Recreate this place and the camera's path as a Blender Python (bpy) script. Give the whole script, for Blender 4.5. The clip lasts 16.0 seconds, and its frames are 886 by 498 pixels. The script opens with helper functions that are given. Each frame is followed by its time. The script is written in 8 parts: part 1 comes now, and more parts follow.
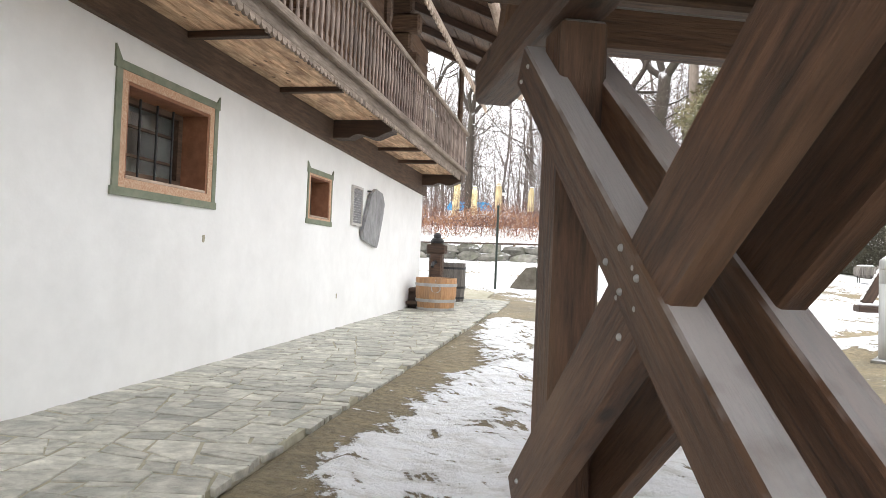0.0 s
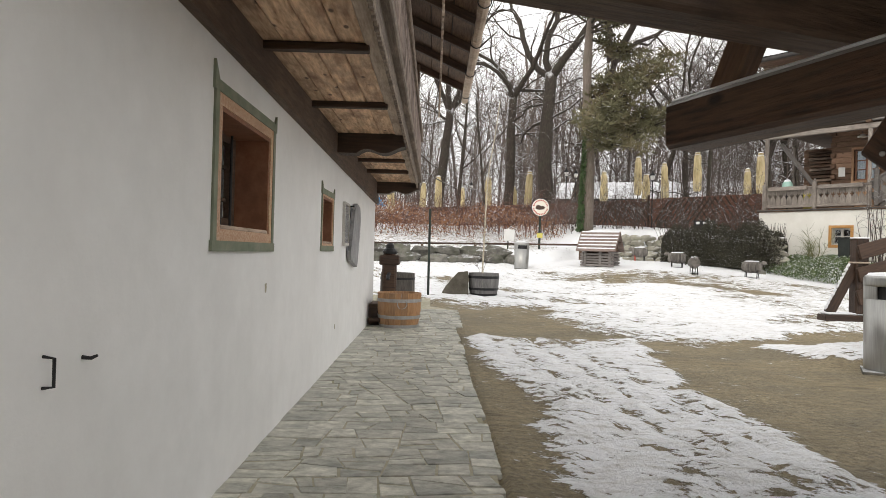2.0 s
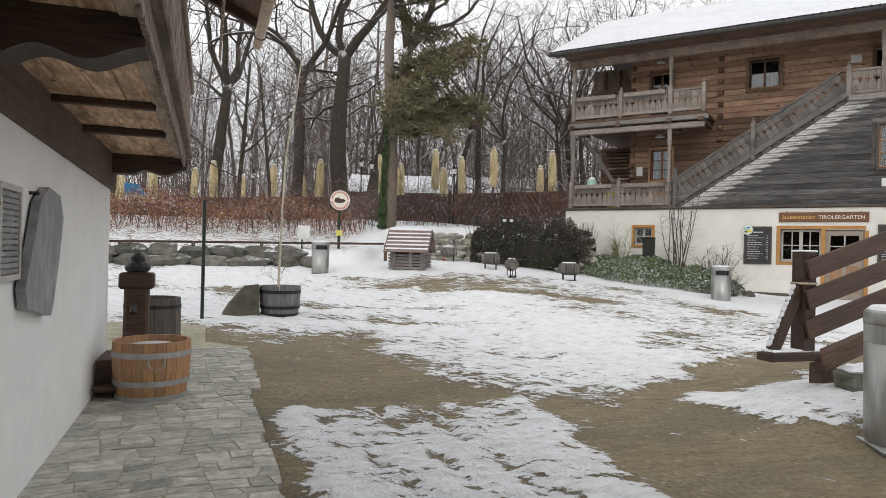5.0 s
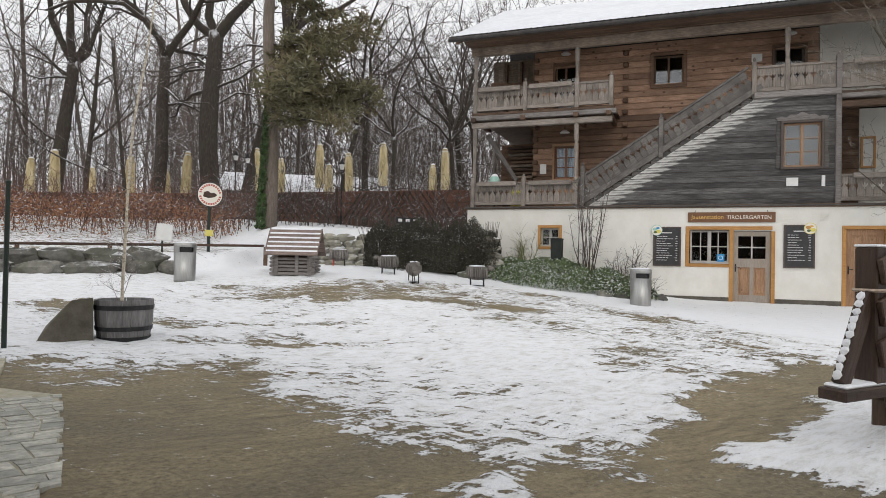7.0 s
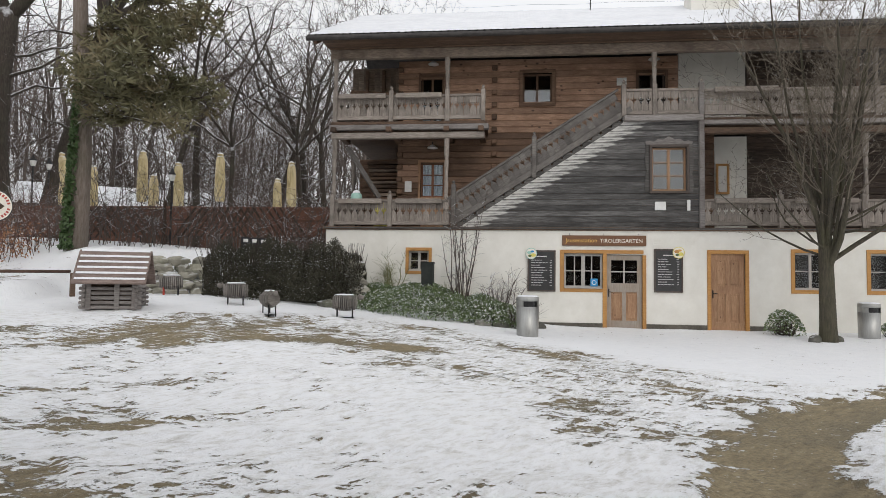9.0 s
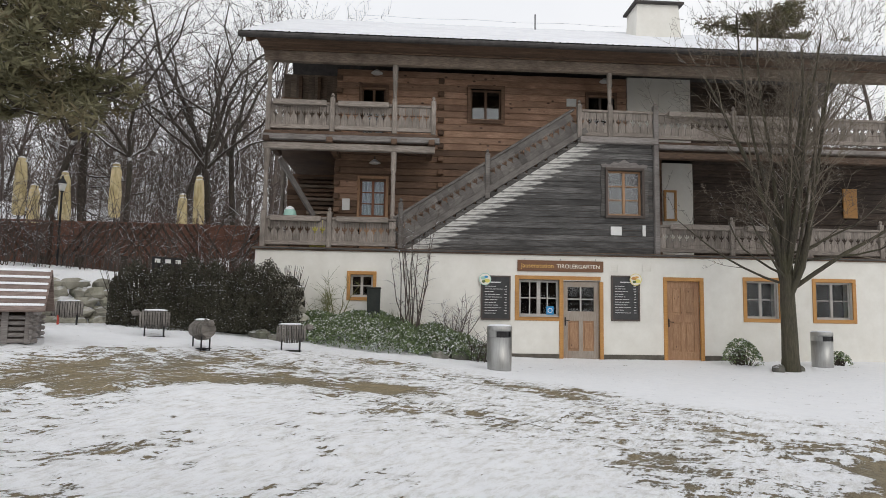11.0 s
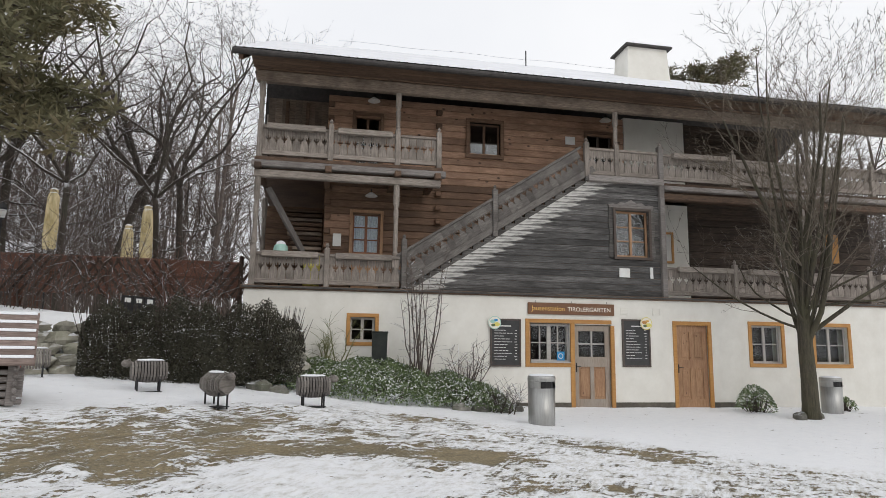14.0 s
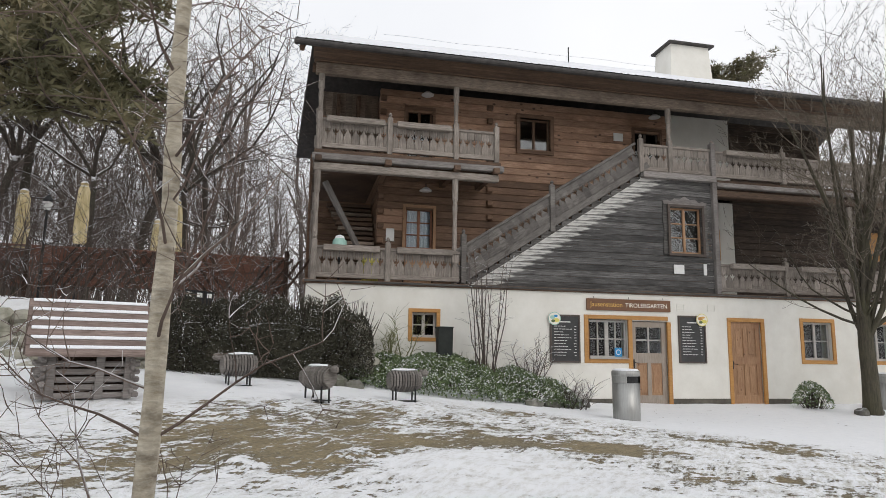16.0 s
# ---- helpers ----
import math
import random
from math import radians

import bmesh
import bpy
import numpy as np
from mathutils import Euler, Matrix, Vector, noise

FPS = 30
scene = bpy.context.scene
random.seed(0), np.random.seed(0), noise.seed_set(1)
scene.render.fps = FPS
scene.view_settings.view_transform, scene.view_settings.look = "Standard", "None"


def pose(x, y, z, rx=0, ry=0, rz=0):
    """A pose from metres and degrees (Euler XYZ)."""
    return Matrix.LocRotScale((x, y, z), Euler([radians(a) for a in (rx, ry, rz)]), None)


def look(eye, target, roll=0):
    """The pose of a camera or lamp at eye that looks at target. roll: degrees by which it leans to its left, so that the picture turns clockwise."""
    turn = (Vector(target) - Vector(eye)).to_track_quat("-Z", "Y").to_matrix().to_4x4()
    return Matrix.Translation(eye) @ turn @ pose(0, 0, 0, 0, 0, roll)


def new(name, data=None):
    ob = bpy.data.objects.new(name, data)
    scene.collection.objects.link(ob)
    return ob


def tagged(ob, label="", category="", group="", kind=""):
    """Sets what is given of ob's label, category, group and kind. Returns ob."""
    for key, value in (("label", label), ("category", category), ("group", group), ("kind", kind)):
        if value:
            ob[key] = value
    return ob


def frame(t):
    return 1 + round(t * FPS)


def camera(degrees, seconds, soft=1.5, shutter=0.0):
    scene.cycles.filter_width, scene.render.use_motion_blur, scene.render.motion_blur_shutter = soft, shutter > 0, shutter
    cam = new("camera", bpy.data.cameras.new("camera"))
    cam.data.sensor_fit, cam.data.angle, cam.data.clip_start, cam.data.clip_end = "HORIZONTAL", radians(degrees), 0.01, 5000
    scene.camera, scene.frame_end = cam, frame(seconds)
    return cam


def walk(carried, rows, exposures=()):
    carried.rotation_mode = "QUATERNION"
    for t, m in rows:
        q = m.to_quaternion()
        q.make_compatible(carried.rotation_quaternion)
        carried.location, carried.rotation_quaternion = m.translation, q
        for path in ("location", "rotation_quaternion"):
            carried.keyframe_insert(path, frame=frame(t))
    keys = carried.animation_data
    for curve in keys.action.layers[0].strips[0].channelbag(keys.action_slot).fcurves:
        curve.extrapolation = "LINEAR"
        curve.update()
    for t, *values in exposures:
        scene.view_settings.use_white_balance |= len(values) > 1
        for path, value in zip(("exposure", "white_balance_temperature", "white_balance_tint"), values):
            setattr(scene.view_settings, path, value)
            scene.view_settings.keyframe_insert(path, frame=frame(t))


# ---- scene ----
# camera: seconds, eye, target, roll
cam = camera(68.5, 16.0, soft=0.75)
PATH = [
    (0.0, (0.018, 0.046, 0.902), (-0.359, 2.010, 0.929), 2.4),
    (0.5, (-0.482, 0.049, 0.960), (-0.744, 2.031, 0.987), 2.0),
    (1.0, (-0.970, 0.064, 1.046), (-1.114, 2.058, 1.074), 1.7),
    (1.5, (-1.338, 0.111, 1.152), (-1.396, 2.110, 1.175), 1.5),
    (2.0, (-1.550, 0.398, 1.208), (-1.522, 2.398, 1.218), 1.5),
    (2.5, (-1.719, 0.869, 1.278), (-1.620, 2.866, 1.286), 1.3),
    (3.0, (-1.774, 1.339, 1.328), (-1.585, 3.330, 1.334), 1.3),
    (3.5, (-1.811, 1.999, 1.373), (-1.532, 3.979, 1.376), 1.2),
    (4.0, (-1.783, 2.586, 1.406), (-1.420, 4.553, 1.410), 1.2),
    (4.5, (-1.702, 3.243, 1.460), (-1.161, 5.168, 1.463), 1.3),
    (7.0, (-1.111, 6.233, 1.388), (-0.096, 7.956, 1.414), 1.1),
    (7.5, (-0.955, 6.818, 1.429), (0.198, 8.452, 1.461), 1.0),
    (8.0, (-0.863, 7.358, 1.478), (0.398, 8.909, 1.524), 0.9),
    (8.5, (-0.711, 7.932, 1.529), (0.640, 9.406, 1.600), 0.8),
    (11.0, (-0.374, 10.715, 1.504), (1.250, 11.867, 1.690), 0.9),
    (11.5, (-0.419, 11.327, 1.507), (1.279, 12.363, 1.703), 0.9),
    (12.0, (-0.494, 11.784, 1.555), (1.243, 12.751, 1.774), 0.9),
    (12.5, (-0.542, 12.174, 1.585), (1.207, 13.096, 1.884), 0.8),
    (13.0, (-0.556, 12.587, 1.634), (1.195, 13.505, 1.938), 0.8),
    (13.5, (-0.534, 12.952, 1.652), (1.215, 13.874, 1.954), 0.7),
    (14.0, (-0.611, 13.315, 1.644), (1.136, 14.238, 1.950), 0.8),
    (14.5, (-0.756, 13.707, 1.624), (0.989, 14.634, 1.932), 0.8),
    (15.0, (-0.944, 14.072, 1.608), (0.799, 15.004, 1.912), 0.9),
    (15.5, (-1.156, 14.518, 1.536), (0.591, 15.441, 1.846), 0.9),
    (16.0, (-1.309, 14.984, 1.514), (0.458, 15.868, 1.821), 0.9),
]
EXPOSURES = [(0.0, 1.25, 6600, 10), (0.5, 1.15, 6650, 10), (1.0, 0.85, 6750, 10), (1.5, 0.45, 6850, 10), (2.5, 0.2, 6950, 10), (3.5, 0.05, 6850, 10), (4.5, -0.1, 6700, 10), (7.0, -0.2, 6600, 10), (8.5, -0.25, 6600, 10), (11.0, -0.3, 6570, 10), (12.0, -0.38, 6570, 10), (13.5, -0.31, 6570, 10), (16.0, -0.24, 6570, 10)]
walk(cam, [(t, look(eye, target, roll)) for t, eye, target, roll in PATH], EXPOSURES)

# ---- world and light: an overcast winter sky ----
world = bpy.data.worlds.new("overcast_sky")
scene.world = world
world.use_nodes = True
wn, wl = world.node_tree.nodes, world.node_tree.links
sky = wn.new("ShaderNodeTexSky")
sky.sky_type, sky.sun_disc = "NISHITA", False
sky.sun_elevation, sky.sun_rotation = radians(32), radians(200)
sky.air_density, sky.dust_density = 1.0, 4.0
cloud = wn.new("ShaderNodeTexNoise")
cloud.inputs["Scale"].default_value, cloud.inputs["Detail"].default_value = 2.0, 4.0
veil = wn.new("ShaderNodeValToRGB")
veil.color_ramp.elements[0].position, veil.color_ramp.elements[1].position = 0.3, 0.7
veil.color_ramp.elements[0].color = (8.6, 8.8, 9.2, 1)
veil.color_ramp.elements[1].color = (9.8, 9.9, 10.1, 1)
wl.new(cloud.outputs["Fac"], veil.inputs["Fac"])
blend = wn.new("ShaderNodeMix")
blend.data_type, blend.clamp_result = "RGBA", False
blend.inputs["Factor"].default_value = 0.93
wl.new(sky.outputs["Color"], blend.inputs[6])
wl.new(veil.outputs["Color"], blend.inputs[7])
wl.new(blend.outputs[2], wn["Background"].inputs["Color"])
wn["Background"].inputs["Strength"].default_value = 0.13
sun_data = bpy.data.lights.new("sun", "SUN")
sun_data.energy, sun_data.angle, sun_data.color = 0.5, radians(25), (1.0, 0.97, 0.93)
sun_lamp = new("sun", sun_data)
sun_lamp.matrix_world = look((-20, -40, 32), (0, 0, 0))


# ---- materials ----
def surf(name, dark, light, scale=6.0, stretch=(1, 1, 1), rough=0.8, bump=0.3, stain=None, stain_scale=0.7, stain_amount=0.5,
         metal=0.0, snow=0.0, vary=0.0, coat=0.0, bump_size=0.01, stain_stretch=(1, 1, 1), snow_lift=0.35):
    """A surface in two scales: a grain between two colours, and larger stains; with snow where it faces up."""
    m = bpy.data.materials.new(name)
    m.use_nodes = True
    n, l = m.node_tree.nodes, m.node_tree.links
    b = n["Principled BSDF"]
    tc = n.new("ShaderNodeTexCoord")
    info = n.new("ShaderNodeObjectInfo")
    mp = n.new("ShaderNodeMapping")
    mp.inputs["Scale"].default_value = stretch
    l.new(tc.outputs["Object"], mp.inputs["Vector"])
    off = n.new("ShaderNodeVectorMath")
    off.operation = "SCALE"
    off.inputs[0].default_value = (37.0, 53.0, 71.0)
    l.new(info.outputs["Random"], off.inputs["Scale"])
    l.new(off.outputs["Vector"], mp.inputs["Location"])
    g = n.new("ShaderNodeTexNoise")
    g.inputs["Scale"].default_value, g.inputs["Detail"].default_value, g.inputs["Roughness"].default_value = scale, 8, 0.65
    l.new(mp.outputs["Vector"], g.inputs["Vector"])
    r = n.new("ShaderNodeValToRGB")
    r.color_ramp.elements[0].position, r.color_ramp.elements[1].position = 0.3, 0.7
    r.color_ramp.elements[0].color, r.color_ramp.elements[1].color = (*dark, 1), (*light, 1)
    l.new(g.outputs["Fac"], r.inputs["Fac"])
    col = r.outputs["Color"]
    if stain:
        sm = n.new("ShaderNodeMapping")
        sm.inputs["Scale"].default_value = stain_stretch
        l.new(tc.outputs["Object"], sm.inputs["Vector"])
        l.new(off.outputs["Vector"], sm.inputs["Location"])
        s = n.new("ShaderNodeTexNoise")
        s.inputs["Scale"].default_value, s.inputs["Detail"].default_value, s.inputs["Roughness"].default_value = stain_scale, 6, 0.6
        l.new(sm.outputs["Vector"], s.inputs["Vector"])
        sr = n.new("ShaderNodeMapRange")
        sr.inputs["From Min"].default_value, sr.inputs["From Max"].default_value = 0.45, 0.72
        sr.inputs["To Max"].default_value = stain_amount
        l.new(s.outputs["Fac"], sr.inputs["Value"])
        mx = n.new("ShaderNodeMix")
        mx.data_type = "RGBA"
        mx.inputs[7].default_value = (*stain, 1)
        l.new(sr.outputs["Result"], mx.inputs["Factor"])
        l.new(col, mx.inputs[6])
        col = mx.outputs[2]
    if vary:
        h = n.new("ShaderNodeHueSaturation")
        v = n.new("ShaderNodeMapRange")
        v.inputs["To Min"].default_value, v.inputs["To Max"].default_value = 1 - vary, 1 + vary
        l.new(info.outputs["Random"], v.inputs["Value"])
        l.new(v.outputs["Result"], h.inputs["Value"])
        l.new(col, h.inputs["Color"])
        col = h.outputs["Color"]
    if snow:
        geo = n.new("ShaderNodeNewGeometry")
        xyz = n.new("ShaderNodeSeparateXYZ")
        l.new(geo.outputs["Normal"], xyz.inputs["Vector"])
        fl = n.new("ShaderNodeTexNoise")
        fl.inputs["Scale"].default_value, fl.inputs["Detail"].default_value = 4.0, 5
        l.new(tc.outputs["Object"], fl.inputs["Vector"])
        ad = n.new("ShaderNodeMath")
        ad.operation = "ADD"
        l.new(xyz.outputs["Z"], ad.inputs[0])
        l.new(fl.outputs["Fac"], ad.inputs[1])
        sr = n.new("ShaderNodeMapRange")
        sr.inputs["From Min"].default_value, sr.inputs["From Max"].default_value = 0.5 + snow_lift, 0.75 + snow_lift
        sr.inputs["To Max"].default_value = snow
        l.new(ad.outputs["Value"], sr.inputs["Value"])
        mx = n.new("ShaderNodeMix")
        mx.data_type = "RGBA"
        mx.inputs[7].default_value = (0.8, 0.82, 0.85, 1)
        l.new(sr.outputs["Result"], mx.inputs["Factor"])
        l.new(col, mx.inputs[6])
        col = mx.outputs[2]
    l.new(col, b.inputs["Base Color"])
    b.inputs["Roughness"].default_value, b.inputs["Metallic"].default_value = rough, metal
    b.inputs["Coat Weight"].default_value = coat
    if bump:
        bp = n.new("ShaderNodeBump")
        bp.inputs["Strength"].default_value, bp.inputs["Distance"].default_value = bump, bump_size
        l.new(g.outputs["Fac"], bp.inputs["Height"])
        l.new(bp.outputs["Normal"], b.inputs["Normal"])
    return m


def add_knots(m, colour, scale, stretch, size, amount):
    """Small dark knots and short cracks over a wood."""
    n, l = m.node_tree.nodes, m.node_tree.links
    b = n["Principled BSDF"]
    old = b.inputs["Base Color"].links[0].from_socket
    tc, mp, info, off = n.new("ShaderNodeTexCoord"), n.new("ShaderNodeMapping"), n.new("ShaderNodeObjectInfo"), n.new("ShaderNodeVectorMath")
    off.operation = "SCALE"
    off.inputs[0].default_value = (19.0, 43.0, 31.0)
    l.new(info.outputs["Random"], off.inputs["Scale"])
    l.new(off.outputs["Vector"], mp.inputs["Location"])
    mp.inputs["Scale"].default_value = stretch
    l.new(tc.outputs["Object"], mp.inputs["Vector"])
    v = n.new("ShaderNodeTexVoronoi")
    v.inputs["Scale"].default_value = scale
    l.new(mp.outputs["Vector"], v.inputs["Vector"])
    r = n.new("ShaderNodeMapRange")
    r.inputs["From Min"].default_value, r.inputs["From Max"].default_value = size, size * 0.5
    r.inputs["To Max"].default_value = amount
    l.new(v.outputs["Distance"], r.inputs["Value"])
    mx = n.new("ShaderNodeMix")
    mx.data_type = "RGBA"
    mx.inputs[7].default_value = (*colour, 1)
    l.new(r.outputs["Result"], mx.inputs["Factor"])
    l.new(old, mx.inputs[6])
    l.new(mx.outputs[2], b.inputs["Base Color"])


GRAIN = (1.0, 9.0, 9.0)
old_wood = surf("old_brown_wood", (0.06, 0.034, 0.021), (0.2, 0.125, 0.08), 5, GRAIN, 0.75, 0.7, (0.03, 0.018, 0.013), 0.9, 0.7, vary=0.3)
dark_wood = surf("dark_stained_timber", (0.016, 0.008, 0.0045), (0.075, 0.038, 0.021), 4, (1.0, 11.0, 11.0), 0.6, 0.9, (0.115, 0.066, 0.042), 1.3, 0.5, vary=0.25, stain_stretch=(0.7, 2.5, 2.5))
# pale tops: thin snow and the sky's light on upward faces, both as colour
shelter_wood = surf("pale_topped_shelter_timber", (0.018, 0.009, 0.005), (0.135, 0.068, 0.037), 4, (1.0, 11.0, 11.0), 0.6, 1.0, (0.17, 0.1, 0.055), 1.6, 0.6, vary=0.35, stain_stretch=(0.7, 2.5, 2.5), snow=0.4, snow_lift=0.45)
balcony_wood = surf("worn_brown_balcony_wood", (0.12, 0.088, 0.066), (0.36, 0.29, 0.23), 6, GRAIN, 0.8, 0.6, (0.07, 0.046, 0.034), 1.6, 0.7, vary=0.25)
baluster_wood = surf("worn_baluster_wood", (0.1, 0.07, 0.058), (0.33, 0.26, 0.22), 6, (9, 9, 1), 0.8, 0.5, (0.3, 0.24, 0.2), 2.5, 0.6, vary=0.35)
grey_wood = surf("weathered_grey_wood", (0.15, 0.135, 0.125), (0.34, 0.315, 0.3), 5, GRAIN, 0.85, 0.5, (0.11, 0.09, 0.08), 1.2, 0.7, vary=0.22)
plank_wood = surf("weathered_stair_boarding", (0.04, 0.037, 0.034), (0.165, 0.156, 0.146), 4, (0.7, 8, 8), 0.85, 0.6, (0.05, 0.044, 0.04), 1.0, 0.8, vary=0.35, stain_stretch=(0.6, 2, 2))
rail_wood = surf("weathered_railing_wood", (0.15, 0.128, 0.11), (0.38, 0.335, 0.295), 5, (9, 9, 1), 0.85, 0.4, (0.1, 0.085, 0.072), 1.5, 0.7, vary=0.16)
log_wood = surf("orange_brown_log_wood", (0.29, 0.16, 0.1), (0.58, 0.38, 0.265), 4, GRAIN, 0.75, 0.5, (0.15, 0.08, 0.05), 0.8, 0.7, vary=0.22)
# darker copy of the log wood, with the tavern galleries' shade in its colour
shade_log = surf("shaded_brown_log_wood", (0.11, 0.062, 0.04), (0.25, 0.155, 0.1), 4, GRAIN, 0.8, 0.5, (0.06, 0.036, 0.026), 0.9, 0.65, vary=0.22)
floor_board = surf("wide_knotty_boards", (0.36, 0.19, 0.1), (0.9, 0.67, 0.46), 4, (1.2, 9, 9), 0.75, 0.7, (0.17, 0.085, 0.05), 5.5, 0.9, vary=0.25, stain_stretch=(0.6, 1.6, 1.6))
edge_wood = surf("bleached_edge_timber", (0.3, 0.22, 0.16), (0.64, 0.53, 0.43), 5, GRAIN, 0.8, 0.6, (0.14, 0.09, 0.065), 2.0, 0.65, vary=0.15)
orange_frame = surf("ochre_painted_frame", (0.4, 0.19, 0.05), (0.55, 0.29, 0.09), 5, GRAIN, 0.55, 0.2, (0.3, 0.14, 0.04), 2.0, 0.4, vary=0.1)
door_wood = surf("orange_brown_door_wood", (0.27, 0.145, 0.075), (0.46, 0.28, 0.16), 5, (9, 9, 1.0), 0.6, 0.3, (0.2, 0.1, 0.055), 1.5, 0.55, vary=0.1)
reveal_wood = surf("rust_brown_window_lining", (0.2, 0.08, 0.04), (0.33, 0.15, 0.085), 4, (3, 3, 3), 0.65, 0.3, (0.13, 0.055, 0.03), 2.5, 0.6)
green_paint = surf("faded_green_paint", (0.13, 0.16, 0.11), (0.24, 0.26, 0.19), 8, (1, 1, 1), 0.8, 0.3, (0.3, 0.28, 0.22), 6, 0.5)
pattern_paint = surf("speckled_ochre_paint", (0.42, 0.19, 0.1), (0.66, 0.5, 0.36), 90, (1, 1, 1), 0.8, 0.1, (0.36, 0.22, 0.14), 5, 0.4)
plaster = surf("whitewashed_plaster", (0.78, 0.78, 0.77), (0.87, 0.87, 0.86), 3, (1, 1, 1), 0.9, 0.25, (0.66, 0.64, 0.61), 0.5, 0.35, bump_size=0.02, stain_stretch=(1, 1, 0.4))
cream_plaster = surf("cream_plaster", (0.74, 0.72, 0.66), (0.83, 0.815, 0.76), 2.5, (1, 1, 1), 0.9, 0.3, (0.6, 0.57, 0.5), 0.6, 0.4, bump_size=0.015, stain_stretch=(1, 1, 0.35))
flag_stone = surf("grey_green_slate_flagstone", (0.29, 0.285, 0.24), (0.72, 0.705, 0.62), 13, (1, 1.3, 1), 0.42, 1.0, (0.17, 0.178, 0.16), 2.4, 0.85, vary=0.2, bump_size=0.015)
mortar = surf("sandy_joint_fill", (0.32, 0.295, 0.215), (0.52, 0.485, 0.38), 14, (1, 1, 1), 0.9, 0.6, (0.16, 0.16, 0.09), 1.5, 0.5)
field_stone = surf("mossy_field_stone", (0.07, 0.068, 0.06), (0.22, 0.21, 0.185), 5, (1, 1, 1), 0.9, 0.9, (0.09, 0.1, 0.055), 2.0, 0.6, vary=0.3, snow=0.95, bump_size=0.04, snow_lift=0.88)
pale_stone = surf("pale_wall_stone", (0.24, 0.23, 0.19), (0.46, 0.44, 0.37), 5, (1, 1, 1), 0.9, 0.8, (0.17, 0.18, 0.1), 2.0, 0.5, vary=0.25, snow=0.9, bump_size=0.03, snow_lift=0.8)
boulder_mat = surf("brown_boulder", (0.075, 0.065, 0.05), (0.17, 0.15, 0.12), 6, (1, 1, 1), 0.9, 0.8, (0.07, 0.08, 0.04), 2.5, 0.5, bump_size=0.03)
slate_mat = surf("dark_grey_slate", (0.12, 0.12, 0.125), (0.3, 0.3, 0.31), 7, (2, 2, 0.8), 0.45, 0.6, (0.4, 0.4, 0.4), 3.0, 0.5)
steel = surf("brushed_steel", (0.33, 0.33, 0.32), (0.46, 0.46, 0.445), 6, (14, 14, 0.7), 0.42, 0.05, (0.3, 0.3, 0.28), 1.2, 0.4, metal=0.85)
hoop_steel = surf("galvanised_hoop", (0.3, 0.3, 0.3), (0.47, 0.47, 0.465), 9, (1, 1, 1), 0.5, 0.1, (0.3, 0.27, 0.24), 3, 0.4, metal=0.5)
black_iron = surf("black_iron", (0.015, 0.015, 0.016), (0.04, 0.04, 0.042), 12, (1, 1, 1), 0.5, 0.2, metal=0.4)
green_iron = surf("dark_green_painted_steel", (0.01, 0.02, 0.015), (0.02, 0.036, 0.027), 9, (1, 1, 1), 0.45, 0.1)
barrel_wood = surf("orange_oak_staves", (0.3, 0.15, 0.065), (0.5, 0.28, 0.14), 5, (9, 9, 1), 0.65, 0.4, (0.24, 0.17, 0.12), 1.6, 0.6, vary=0.15)
barrel_grey = surf("grey_oak_staves", (0.13, 0.125, 0.125), (0.27, 0.26, 0.25), 5, (9, 9, 1), 0.75, 0.4, (0.09, 0.085, 0.08), 1.8, 0.6, vary=0.2)
barrel_dark = surf("dark_oak_staves", (0.07, 0.06, 0.055), (0.16, 0.145, 0.13), 5, (9, 9, 1), 0.75, 0.4, (0.05, 0.045, 0.04), 1.8, 0.6, vary=0.2)
snow_mat = surf("settled_snow", (0.78, 0.8, 0.84), (0.88, 0.89, 0.91), 7, (1, 1, 1), 0.75, 0.5, (0.72, 0.73, 0.74), 1.2, 0.35, bump_size=0.02)
bark = surf("dark_bark", (0.028, 0.021, 0.017), (0.085, 0.068, 0.056), 6, (4, 4, 0.8), 0.95, 0.9, (0.06, 0.064, 0.04), 1.2, 0.5, snow=0.9, bump_size=0.04, snow_lift=0.55)
twig_bark = surf("grey_brown_twigs", (0.06, 0.047, 0.04), (0.14, 0.113, 0.098), 5, (1, 1, 1), 0.95, 0.0, snow=0.9, snow_lift=0.6)
far_bark = surf("far_wood_bark", (0.07, 0.056, 0.048), (0.16, 0.13, 0.113), 0.6, (1, 1, 1), 0.95, 0.0, snow=0.9, snow_lift=0.5, vary=0.3)
maple_twig = surf("grey_brown_maple_twigs", (0.1, 0.083, 0.063), (0.2, 0.168, 0.13), 5, (1, 1, 1), 0.9, 0.0, snow=0.5, snow_lift=0.7)
maple_bark = surf("dark_grey_maple_bark", (0.03, 0.026, 0.019), (0.1, 0.086, 0.062), 6, (5, 5, 0.7), 0.95, 0.9, (0.1, 0.1, 0.05), 1.2, 0.5, bump_size=0.03)
birch_twig = surf("dark_birch_twigs", (0.085, 0.058, 0.046), (0.23, 0.17, 0.14), 5, (1, 1, 1), 0.85, 0.0, snow=0.8, snow_lift=0.5)
pine_bark = surf("grey_pine_bark", (0.14, 0.11, 0.09), (0.28, 0.235, 0.2), 6, (5, 5, 0.7), 0.95, 0.9, (0.12, 0.12, 0.08), 1.2, 0.5, bump_size=0.04)
birch_bark = surf("pale_birch_bark", (0.46, 0.39, 0.28), (0.76, 0.7, 0.58), 30, (1, 1, 3.5), 0.7, 0.6, (0.13, 0.095, 0.06), 14.0, 0.9, stain_stretch=(1, 1, 2.2))
